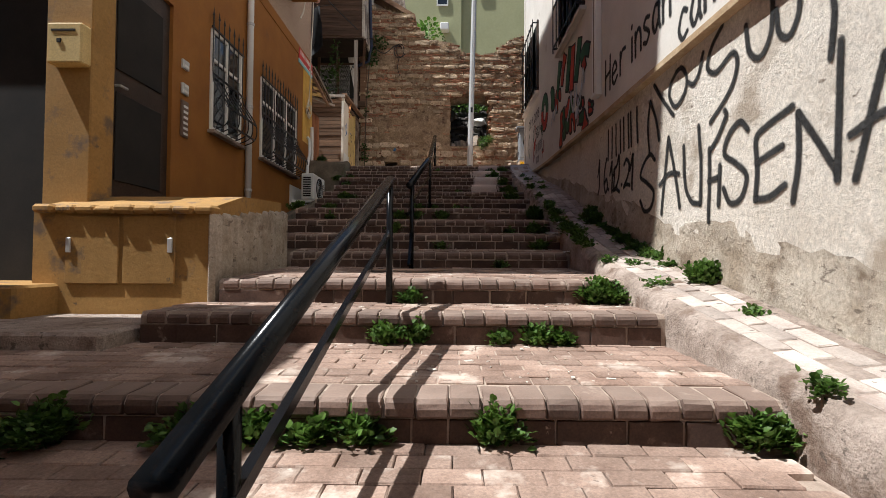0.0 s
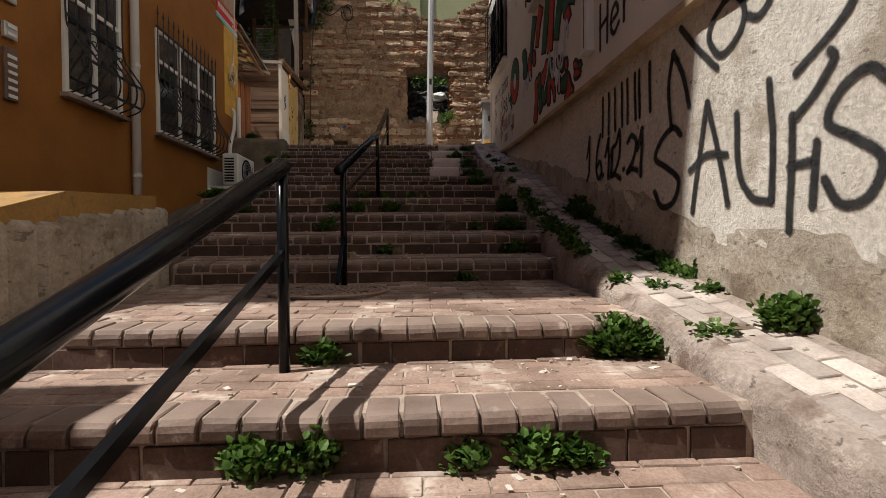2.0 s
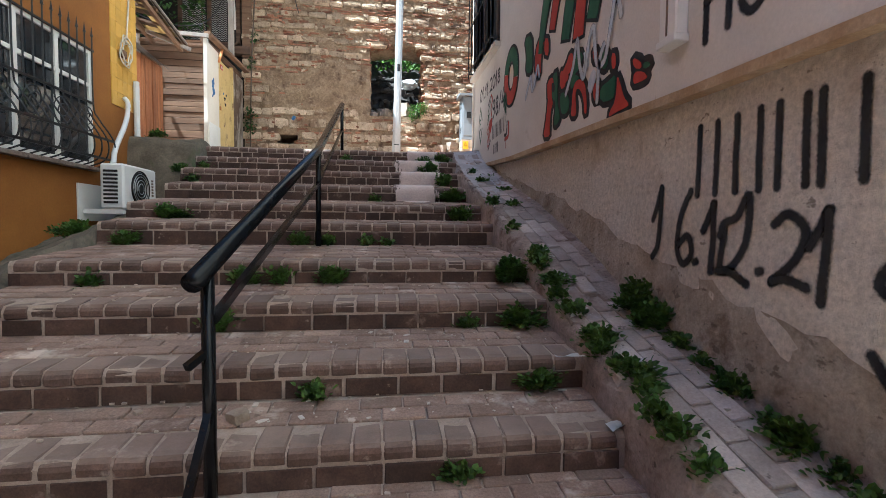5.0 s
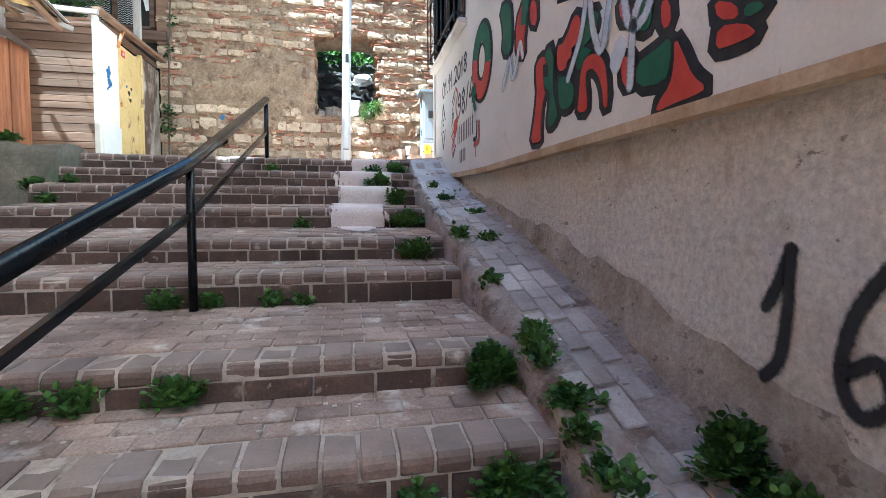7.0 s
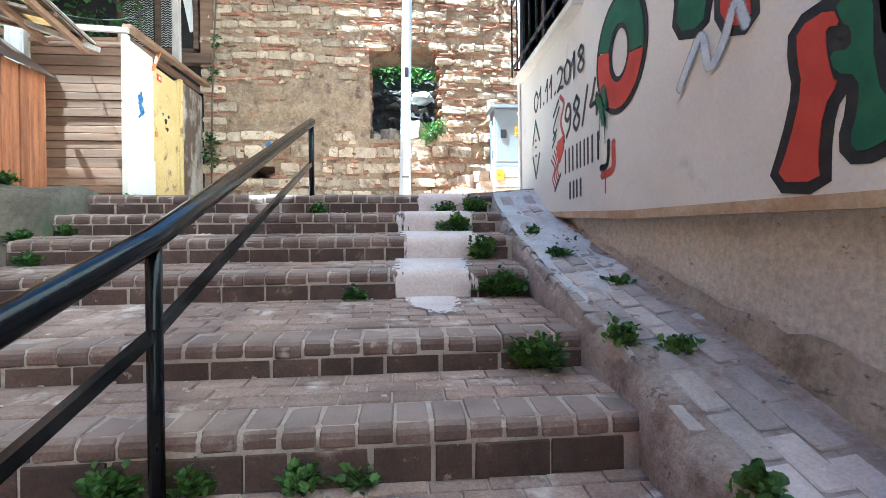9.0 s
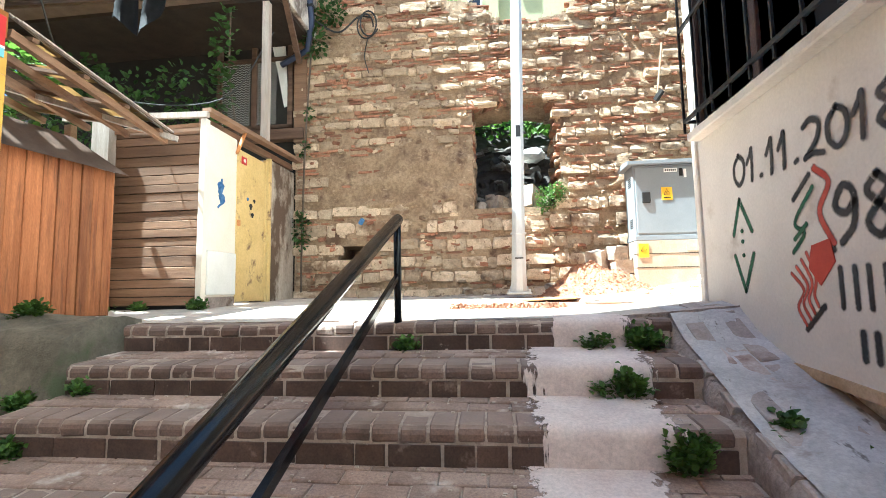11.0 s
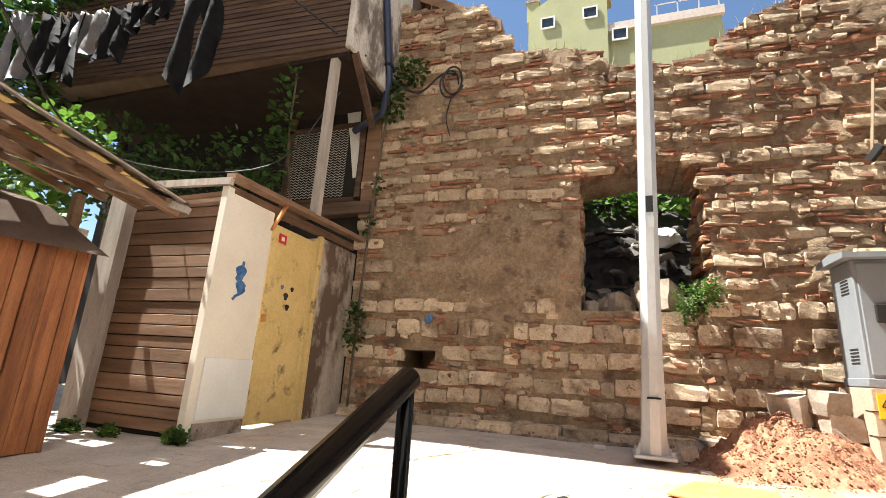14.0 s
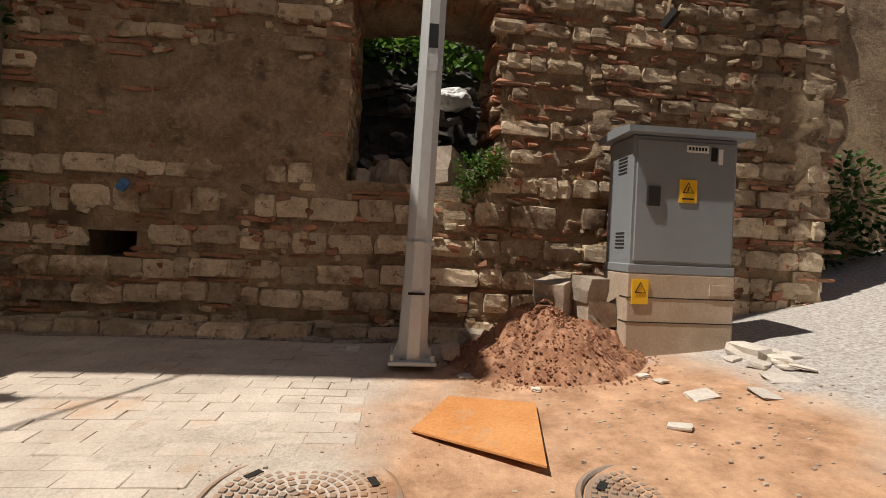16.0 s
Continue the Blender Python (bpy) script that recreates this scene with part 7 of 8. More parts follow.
# hand-drawn characters in a unit box: each a few lines of points
GLYPHS = {
    "S": [[(0.95, 0.86), (0.7, 1.0), (0.3, 0.92), (0.08, 0.7), (0.5, 0.5), (0.9, 0.3), (0.7, 0.06), (0.3, 0.0), (0.05, 0.22)]],
    "A": [[(0.08, 0.0), (0.3, 0.55), (0.5, 1.0)], [(0.5, 1.0), (0.75, 0.5), (1.0, 0.02)], [(0.0, 0.42), (0.45, 0.5), (0.95, 0.48)]],
    "U": [[(0.0, 0.85), (0.06, 0.35), (0.4, 0.08), (0.85, 0.0)], [(0.8, 1.0), (0.88, 0.5), (0.88, 0.02)]],
    "H": [[(0.2, 1.0), (0.12, 0.0)], [(0.1, 0.56), (0.9, 0.58)], [(0.95, 0.72), (0.85, 0.2)]],
    "E": [[(1.0, 1.0), (0.35, 0.9), (0.1, 0.78), (0.12, 0.4), (0.08, 0.04)], [(0.1, 0.48), (0.75, 0.58)], [(0.06, 0.05), (0.45, 0.02), (0.82, 0.12)]],
    "N": [[(0.12, 0.66), (0.12, 0.3), (0.0, 0.0)], [(0.12, 0.66), (0.5, 0.4), (0.86, 0.16)], [(1.0, 1.0), (0.9, 0.5), (0.88, 0.1)]],
    "M": [[(0.08, 0.0), (0.04, 0.45), (0.14, 0.78)], [(0.14, 0.78), (0.35, 0.45), (0.5, 0.12)], [(0.3, 1.0), (0.6, 0.7), (1.0, 0.36)]],
    "O": [[(0.5, 1.0), (0.12, 0.75), (0.04, 0.4), (0.4, 0.02), (0.85, 0.2), (0.98, 0.6), (0.75, 0.95), (0.45, 0.98)]],
    "v": [[(0.0, 0.25), (0.35, 0.02), (0.7, 0.3), (1.0, 1.0)]],
    "Z": [[(0.55, 1.0), (0.15, 0.9), (0.0, 0.74), (0.3, 0.66), (0.85, 0.72), (1.0, 0.62), (0.75, 0.42), (0.1, 0.24)], [(0.6, 0.3), (0.66, 0.24), (0.4, 0.12), (0.1, 0.0)]],
    "W": [[(0.0, 0.7), (0.1, 0.2), (0.5, 0.0), (0.9, 0.3), (1.0, 1.0)]],
    "R": [[(0.1, 1.0), (0.16, 0.5), (0.05, 0.0)], [(0.5, 0.95), (1.0, 0.5)]],
    "e": [[(0.1, 0.28), (0.8, 0.36), (0.6, 0.58), (0.2, 0.5), (0.08, 0.2), (0.4, 0.0), (0.9, 0.1)]],
    "h": [[(0.1, 1.0), (0.08, 0.0)], [(0.08, 0.5), (0.9, 0.55)], [(0.95, 1.0), (0.9, 0.0)]],
    "r": [[(0.2, 0.6), (0.16, 0.0)], [(0.18, 0.35), (0.5, 0.58), (0.95, 0.56)]],
    "i": [[(0.5, 0.6), (0.5, 0.0)], [(0.5, 0.85), (0.52, 0.9)]],
    "n": [[(0.1, 0.6), (0.1, 0.0)], [(0.1, 0.4), (0.5, 0.6), (0.85, 0.45), (0.9, 0.0)]],
    "s": [[(0.85, 0.55), (0.4, 0.62), (0.15, 0.45), (0.8, 0.2), (0.5, 0.0), (0.1, 0.05)]],
    "a": [[(0.85, 0.55), (0.4, 0.6), (0.08, 0.3), (0.35, 0.0), (0.8, 0.2)], [(0.86, 0.6), (0.84, 0.15), (1.0, 0.0)]],
    "c": [[(0.9, 0.5), (0.5, 0.62), (0.1, 0.3), (0.45, 0.0), (0.9, 0.08)]],
    "0": [[(0.5, 1.0), (0.1, 0.7), (0.1, 0.25), (0.5, 0.0), (0.9, 0.3), (0.9, 0.75), (0.5, 1.0)]],
    "1": [[(0.0, 0.6), (0.4, 0.85), (0.62, 1.0)], [(0.62, 1.0), (0.6, 0.5), (0.5, 0.0)]],
    "2": [[(0.08, 0.86), (0.45, 1.0), (0.9, 0.8), (0.7, 0.4), (0.1, 0.02)], [(0.1, 0.02), (0.5, 0.08), (1.0, 0.0)]],
    "4": [[(0.6, 1.0), (0.3, 0.6), (0.05, 0.36), (0.5, 0.34), (1.0, 0.4)], [(0.78, 0.55), (0.75, 0.0)]],
    "6": [[(0.8, 1.0), (0.3, 0.7), (0.06, 0.25), (0.4, 0.0), (0.9, 0.15), (0.7, 0.4), (0.15, 0.28)]],
    "8": [[(0.55, 1.0), (0.15, 0.8), (0.5, 0.55), (0.9, 0.25), (0.5, 0.0), (0.1, 0.25), (0.5, 0.52), (0.88, 0.78), (0.55, 1.0)]],
    "9": [[(0.9, 0.7), (0.5, 0.5), (0.1, 0.7), (0.5, 1.0), (0.9, 0.8), (0.8, 0.3), (0.3, 0.0)]],
    "/": [[(0.9, 1.0), (0.1, 0.0)]],
    ".": [[(0.4, 0.03), (0.6, 0.05)]],
    "J": [[(0.0, 0.55), (0.25, 0.75), (0.5, 1.0)], [(0.5, 1.0), (0.45, 0.5), (0.3, 0.15), (0.0, 0.0)]],
    "Q": [[(0.05, 0.55), (0.2, 0.7), (0.6, 0.75), (0.95, 1.0), (0.9, 0.5), (0.5, 0.2), (0.1, 0.12), (0.2, 0.6)], [(0.0, 0.1), (0.4, 0.12), (0.95, 0.0)]],
}
NARROW = {"1": 0.62, ".": 0.42, "i": 0.45, "/": 0.8, " ": 0.5}


def film_lines(lines, w, material, lower, x=2.0535, name="sprayed_lettering", parent=None):
    """Soft lines of paint on the wall along points (y, z); ends are round."""
    vs, fs, uvs = [], [], []
    for k, line in enumerate(lines):
        pts = [(p.y, p.z) for p in curve_pts([(0, *q) for q in line], 7)]
        a0, a1 = Vector(pts[0]), Vector(pts[-1])
        d0, d1 = (a0 - Vector(pts[1])).normalized(), (a1 - Vector(pts[-2])).normalized()
        pts = [a0 + d0 * w, a0 + d0 * w * 0.5] + [Vector(p) for p in pts] + [a1 + d1 * w * 0.5, a1 + d1 * w]
        n = len(pts)
        run = [0.0]
        for p, q in zip(pts, pts[1:]):
            run.append(run[-1] + (q - p).length)
        base = len(vs)
        for i, p in enumerate(pts):
            d = (pts[min(i + 1, n - 1)] - pts[max(i - 1, 0)]).normalized()
            side = Vector((-d.y, d.x)) * w
            end = min(1.0, min(run[i], run[-1] - run[i]) / w)
            for sgn in (-1, 0, 1):
                q = p + side * sgn
                vs.append(((rough_x(q.x, q.y) - 0.006 if lower else x) - 0.0004 * k, q.x, q.y))
                uvs.append((end, float(sgn)))
        for i in range(n - 1):
            for c in (0, 1):
                b_ = base + i * 3 + c
                fs.append((b_, b_ + 1, b_ + 4, b_ + 3))
    me = mesh_of(name, vs, fs, material)
    lay = me.uv_layers.new(name="across")
    for lp_ in me.loops:
        lay.data[lp_.index].uv = uvs[lp_.vertex_index]
    return hang(name, me, None, parent)


def lettering(text, y0, y1, z0, z1, label, lower=True, w=0.026, lean_=0.0, drop=0.0, material=None):
    """Hand-sprayed characters from y0 (where they begin) to y1, z0 to z1; drop lowers the far end."""
    rl = random.Random(text + label)
    cells = [NARROW.get(ch, 1.0) for ch in text]
    total = sum(cells) + 0.22 * (len(cells) - 1)
    lines, u = [], 0.0
    for ch, cw in zip(text, cells):
        for g in GLYPHS.get(ch, []):
            line = []
            for px_c, pz_c in g:
                uu = (u + cw * (px_c + lean_ * (pz_c - 0.5))) / total + rl.uniform(-0.012, 0.012) / len(text)
                line.append((y0 + (y1 - y0) * uu, z0 + (z1 - z0) * (pz_c + rl.uniform(-0.015, 0.015)) + drop * uu))
            lines.append(line)
        u += cw + 0.22
    ob = film_lines(lines, w, material or (FILM if lower else FILM_GREY), lower)
    return tagged(ob, label, "graffiti", "sprayed lettering")


def stroke(pts, w, material, x=2.051, lower=False, bm=None):
    """A flat brush stroke along points (y, z)."""
    c = [Vector((0, p[0], p[1])) for p in pts]
    bm = bm or bmesh.new()
    prev = None
    for i, p in enumerate(c):
        d = (c[min(i + 1, len(c) - 1)] - c[max(i - 1, 0)]).normalized()
        nn_ = Vector((0, -d.z, d.y)) * w / 2
        row = []
        for q, dx_ in ((p + nn_, 0), (p - nn_, 0), (p - nn_, -0.003), (p + nn_, -0.003)):
            xx = (rough_x(q.y, q.z) - 0.002 if lower else x) + dx_
            row.append(bm.verts.new((xx, q.y, q.z)))
        if prev:
            for k in range(4):
                bm.faces.new((prev[k], prev[(k + 1) % 4], row[(k + 1) % 4], row[k]))
        else:
            bm.faces.new(row)
        prev = row
    bm.faces.new(prev[::-1])
    bmesh.ops.recalc_face_normals(bm, faces=bm.faces[:])
    return bm


BIG = "large black sprayed capital letter on rough stucco"
for ch, y0, y1, z0, z1 in (("S", 4.8, 4.45, 1.36, 1.85), ("A", 4.37, 4.04, 1.31, 1.91), ("U", 3.98, 3.71, 1.31, 1.87), ("H", 3.66, 3.5, 1.18, 1.68), ("S", 3.48, 3.21, 1.27, 1.76), ("E", 3.18, 2.86, 1.25, 1.72), ("N", 2.86, 2.55, 1.22, 1.9), ("A", 2.52, 2.16, 1.27, 1.76)):
    lettering(ch, y0, y1, z0, z1, BIG, w=0.027)
for ch, y0, y1, z0, z1 in (("M", 4.62, 4.12, 1.86, 2.44), ("O", 4.2, 3.92, 2.12, 2.4), ("v", 3.9, 3.69, 2.2, 2.37), ("Z", 3.64, 3.31, 1.66, 2.44), ("W", 3.22, 2.99, 2.08, 2.42), ("W", 2.97, 2.79, 2.09, 2.36), ("R", 2.62, 2.36, 1.86, 2.24)):
    lettering(ch, y0, y1, z0, z1, "black sprayed capital letter under the wall edge", w=0.026)
DATE = "black sprayed figure of a date on the stained wall"
for ch, y0, y1, z0, z1 in (("J", 6.0, 5.85, 1.71, 2.1), ("6", 5.79, 5.65, 1.69, 2.06), (".", 5.66, 5.6, 1.7, 1.9), ("1", 5.58, 5.47, 1.67, 1.99), ("Q", 5.48, 5.3, 1.64, 2.02), (".", 5.27, 5.21, 1.69, 1.9), ("2", 5.19, 5.02, 1.66, 1.93), ("1", 5.02, 4.91, 1.61, 1.94)):
    lettering(ch, y0, y1, z0, z1, DATE, w=0.027)
lettering("01.11.2018", 10.45, 9.27, 3.73, 3.9, "grey-black sprayed date on the cream wall", lower=False, w=0.02, drop=-0.03)
lettering("98/4", 9.67, 9.06, 3.31, 3.54, "black sprayed number on the cream wall", lower=False, w=0.024, drop=0.03)
lettering("her", 5.55, 4.95, 2.74, 3.1, "black sprayed word on the upper wall", lower=False, w=0.028, drop=0.06, material=FILM)
lettering("insan", 4.83, 4.02, 2.8, 3.16, "black sprayed word on the upper wall", lower=False, w=0.028, drop=0.04, material=FILM)
lettering("can", 3.92, 3.42, 2.53, 2.88, "black sprayed word on the upper wall", lower=False, w=0.028, drop=0.08, material=FILM)
# names as plain bars
NAMES = ((((5.63, 5.51), (5.39, 5.26), (5.17, 5.05), (4.99, 4.84)), 2.04, 2.37, 0.024, True),
         (((9.66, 9.58), (9.51, 9.43), (9.37, 9.3), (9.24,), (9.17, 9.08)), 3.05, 3.21, 0.02, False),
         (((9.57, 9.5), (9.44, 9.37)), 2.85, 2.95, 0.024, False))
for letters, z0, z1, w, low_ in NAMES:
    for ys_ in letters:
        ob = film_lines([[(y, z0), (y, (z0 + z1) / 2), (y, z1)] for y in ys_], w, FILM if low_ else FILM_GREY, low_, name="sprayed_bar")
        tagged(ob, "plain black sprayed bars on the cream wall", "graffiti", "sprayed bars")
tagged(film_lines([[(2.2, 2.0), (2.1, 2.1)]], 0.02, FILM, True, name="paint_smear"), "short black sprayed smear on the stucco", "graffiti")


R, G = SPRAY_RED, SPRAY_GREEN
LAB = "red and green painted mural letter with black outline"
t = thing("mural_letter", LAB, "graffiti", "painted mural letters")
for a0, a1, col in ((0.3, 3.4, G), (3.4, 6.58, R)):
    part("fill", stroke([(8.78 + 0.2 * math.cos(a), 3.6 + 0.24 * math.sin(a)) for a in np.linspace(a0, a1, 16)], 0.15, col, 2.049), col, t)
part("outline", stroke([(8.78 + 0.29 * math.cos(a), 3.6 + 0.33 * math.sin(a)) for a in np.linspace(0, math.tau, 40)], 0.035, SPRAY, 2.053), SPRAY, t)
part("outline", stroke([(8.78 + 0.11 * math.cos(a), 3.6 + 0.15 * math.sin(a)) for a in np.linspace(0, math.tau, 24)], 0.03, SPRAY, 2.053), SPRAY, t)
def limb(name_pts, w0, w1, col, t):
    pts = [(p.y, p.z) for p in curve_pts([(0, *q) for q in name_pts], 5)]
    n = len(pts)
    for wx, x, m_, nm in ((0.05, 2.053, SPRAY, "outline"), (0.0, 2.049, col, "fill")):
        bm = bmesh.new()
        prev = None
        ext = pts
        for k, q in enumerate(ext):
            a, b = ext[max(k - 1, 0)], ext[min(k + 1, n - 1)]
            d = Vector((b[0] - a[0], b[1] - a[1])).normalized()
            hw = (w0 + (w1 - w0) * k / (n - 1)) / 2 + wx / 2
            end = (-1 if k == 0 else 1 if k == n - 1 else 0) * wx / 2
            c = Vector(q) + d * end
            row = [bm.verts.new((x + dx_, c.x - d.y * hw * sgn, c.y + d.x * hw * sgn)) for sgn, dx_ in ((1, 0), (-1, 0), (-1, -0.003), (1, -0.003))]
            if prev:
                for e in range(4):
                    bm.faces.new((prev[e], prev[(e + 1) % 4], row[(e + 1) % 4], row[e]))
            else:
                bm.faces.new(row)
            prev = row
        bm.faces.new(prev[::-1])
        bmesh.ops.recalc_face_normals(bm, faces=bm.faces[:])
        part(nm, bm, m_, t, "black sprayed outline" if nm == "outline" else "")


for limbs in (
        [([(7.8, 3.5), (7.72, 3.75), (7.6, 4.0)], 0.1, 0.2, G), ([(7.5, 3.6), (7.42, 3.8), (7.3, 3.98)], 0.12, 0.18, R)],
        [([(7.2, 3.4), (7.12, 3.65), (7.0, 3.95)], 0.16, 0.2, G), ([(6.95, 3.32), (6.9, 3.6), (6.84, 3.9)], 0.18, 0.16, R)],
        [([(6.72, 3.36), (6.62, 3.6), (6.52, 3.85)], 0.16, 0.18, G), ([(6.48, 3.55), (6.3, 3.6), (6.12, 3.52)], 0.16, 0.14, G), ([(6.4, 3.4), (6.28, 3.45)], 0.14, 0.14, R)]):
    t = thing("mural_letter", LAB, "graffiti", "painted mural letters")
    for pts, w0, w1, col in limbs:
        limb(pts, w0, w1, col, t)
# painted areas of each letter on the wall, y and z
MURAL = (
    (
        (R, ((7.59, 3.18), (7.47, 3.19), (7.44, 3.12), (7.49, 3.14), (7.49, 3.08), (7.47, 2.98), (7.45, 2.96), (7.5, 2.9), (7.52, 2.75), (7.51, 2.68), (7.68, 2.7), (7.62, 2.82), (7.57, 2.99), (7.59, 3.09))),
        (G, ((7.46, 3.2), (7.35, 3.2), (7.35, 2.94), (7.29, 2.82), (7.29, 2.77), (7.39, 2.74), (7.42, 2.78), (7.39, 2.87), (7.39, 2.96), (7.46, 2.99), (7.48, 3.06), (7.41, 3.04), (7.41, 3.1), (7.44, 3.13))),
    ),
    (
        (G, ((7.29, 2.99), (7.2, 2.98), (7.11, 2.92), (7.09, 2.86), (7.12, 2.8), (7.22, 2.8), (7.27, 2.85))),
        (R, ((7.3, 3.18), (7.2, 3.15), (7.13, 3.12), (7.12, 3.06), (7.18, 3.05), (7.19, 3.01), (7.29, 3.03))),
    ),
    (
        (G, ((7.07, 2.97), (7.04, 2.96), (6.94, 3), (6.91, 3.01), (7.06, 3.09), (7.08, 3.04))),
        (R, ((7.03, 2.94), (6.98, 3), (6.89, 2.99), (6.82, 2.94), (6.79, 2.87), (6.77, 2.71), (6.81, 2.71), (6.82, 2.8), (6.86, 2.88), (6.92, 2.93), (6.97, 2.93), (6.98, 2.88), (6.96, 2.8), (6.96, 2.73), (7.06, 2.75), (7.04, 2.82))),
    ),
    (
        (R, ((6.68, 2.89), (6.58, 2.87), (6.58, 2.75), (6.66, 2.76))),
        (G, ((6.57, 2.83), (6.44, 2.84), (6.36, 2.86), (6.36, 2.76), (6.39, 2.7), (6.56, 2.73))),
        (R, ((6.34, 2.85), (6.29, 2.76), (6.25, 2.68), (6.18, 2.62), (6.24, 2.61), (6.36, 2.61), (6.44, 2.6), (6.42, 2.64), (6.36, 2.68), (6.34, 2.75))),
    ),
    (
        (R, ((6.14, 2.8), (6.04, 2.77), (6, 2.73), (6.01, 2.72), (6.08, 2.72), (6.15, 2.73))),
        (G, ((6.04, 2.82), (5.99, 2.81), (5.97, 2.78), (6.04, 2.78))),
        (R, ((6.16, 2.89), (6.07, 2.84), (6.06, 2.79), (6.14, 2.82))),
    ),
    (
        (G, ((8.3, 3.83), (8.06, 3.78), (8.02, 3.53), (8.05, 3.4), (8.24, 3.47), (8.2, 3.64))),
        (R, ((7.94, 3.58), (7.81, 3.66), (7.69, 3.61), (7.79, 3.44), (7.78, 3.29), (7.94, 3.35))),
        (R, ((7.68, 3.6), (7.59, 3.56), (7.58, 3.4), (7.69, 3.46))),
    ),
    (
        (R, ((7.1, 3.26), (7.03, 3.22), (7.04, 3.11), (7.18, 3.09), (7.32, 3.13), (7.18, 3.18))),
        (G, ((7.01, 3.23), (6.85, 3.17), (6.9, 3.08), (7.03, 3.05), (7.14, 3.05), (7.02, 3.09))),
    ),
    (
        (R, ((6.7, 3.14), (6.62, 3.1), (6.62, 3.02), (6.68, 3.05))),
        (G, ((6.59, 3.09), (6.46, 3.03), (6.48, 2.94), (6.53, 2.94), (6.58, 2.99))),
        (R, ((6.42, 3.01), (6.37, 2.99), (6.36, 2.9), (6.41, 2.9))),
    ),
    (
        (SPRAY_PALE, ((6.85, 3.18), (6.75, 3.12), (6.77, 3.02), (6.86, 3.03), (6.82, 3.1))),
        (SPRAY_PALE, ((6.69, 3), (6.63, 2.95), (6.66, 2.87), (6.72, 2.82), (6.77, 2.9))),
    ),
)


def grown(poly, d):
    """The polygon with its edge moved outwards by d."""
    n = len(poly)
    turn = 1 if sum(poly[k][0] * poly[(k + 1) % n][1] - poly[(k + 1) % n][0] * poly[k][1] for k in range(n)) > 0 else -1
    out = []
    for k in range(n):
        a, b, c = Vector(poly[k - 1]), Vector(poly[k]), Vector(poly[(k + 1) % n])
        e, f = (b - a).normalized(), (c - b).normalized()
        v = Vector((e.y + f.y, -e.x - f.x)) * turn
        v = v.normalized() if v.length > 0.2 else v
        out.append(tuple(b + v * d * 1.15))
    return out


def softened(poly):
    out = []
    for k in range(len(poly)):
        a, b = Vector(poly[k]), Vector(poly[(k + 1) % len(poly)])
        out += [tuple(a.lerp(b, 0.25)), tuple(a.lerp(b, 0.75))]
    return out


for areas in MURAL:
    pale_ = areas[0][0] is SPRAY_PALE
    t = thing("paint_splash" if pale_ else "mural_letter", "pale blue paint splash across the mural" if pale_ else LAB, "graffiti", "" if pale_ else "painted mural letters")
    for k, (col, poly) in enumerate(areas):
        p_ = softened(poly)
        if not pale_:
            part("outline", prism(grown(p_, 0.035), "x", 2.0515 - 0.0004 * k, 2.0545), SPRAY, t, "black sprayed outline")
        part("fill", prism(p_, "x", 2.046 if pale_ else 2.0485 - 0.0003 * k, 2.0535), col, t)
dp = thing("green_paint_runs", "green paint smear with runs below the mural ring", "graffiti")
for line, w in ((((9.06, 3.42), (9.02, 3.36), (8.98, 3.26)), 0.045), (((8.98, 3.45), (8.94, 3.34)), 0.04), (((9.04, 3.3), (9.04, 3.16)), 0.007), (((8.97, 3.3), (8.96, 3.12)), 0.007), (((8.93, 3.32), (8.93, 3.2)), 0.006)):
    film_lines([line], w, FILM_GREEN, False, 2.044, "run", dp)
sc = thing("pale_scribble", "pale blue sprayed scribble across the mural", "graffiti")
for pts in ([(7.15, 2.95), (7.02, 3.12), (6.95, 3.3), (6.9, 3.1), (6.82, 2.98), (6.75, 3.2), (6.68, 3.28), (6.62, 3.02), (6.5, 3.0), (6.42, 3.22), (6.36, 3.38), (6.3, 3.2)], [(8.2, 3.2), (8.12, 3.3), (8.05, 3.36), (8.0, 3.22), (7.92, 3.28), (7.85, 3.4), (7.8, 3.3)], [(6.6, 2.75), (6.58, 3.0), (6.52, 3.1)]):
    film_lines([pts], 0.032, FILM_PALE, False, 2.043, "scribble_line", sc)
dm = thing("green_diamond", "green sprayed diamond outline on the cream wall", "graffiti")
for pts in ([(10.5, 3.45), (10.41, 3.64), (10.3, 3.45)], [(10.5, 3.32), (10.41, 3.12), (10.3, 3.32)]):
    for two in (pts[:2], pts[1:]):
        film_lines([two], 0.022, FILM_GREEN, False, 2.0535, "brush_line", dm)
for z in (3.32, 3.4, 3.46):
    part("dot", prism([(10.4 + 0.012 * math.cos(a), z + 0.012 * math.sin(a)) for a in np.linspace(0, math.tau, 8, endpoint=False)], "x", 2.048, 2.054), SPRAY_GREEN, dm)
zz = thing("red_zigzag", "red and black sprayed zigzag on the cream wall", "graffiti")
film_lines([[(9.76, 3.66), (9.68, 3.58), (9.75, 3.46), (9.68, 3.32)]], 0.024, FILM_RED, False, 2.0535, "brush_line", zz)
part("brush_patch", prism([(9.82, 3.32), (9.7, 3.34), (9.68, 3.24), (9.78, 3.14), (9.85, 3.22)], "x", 2.05, 2.054), SPRAY_RED, zz)
for k in range(4):
    film_lines([[(9.98 - k * 0.04, 3.2 + 0.03 * k), (9.9 - k * 0.03, 3.12 + 0.02 * k), (9.95 - k * 0.04, 3.04 + 0.02 * k), (9.9 - k * 0.03, 2.96 + 0.03 * k)]], 0.014, FILM_RED, False, 2.0525, "brush_line", zz)
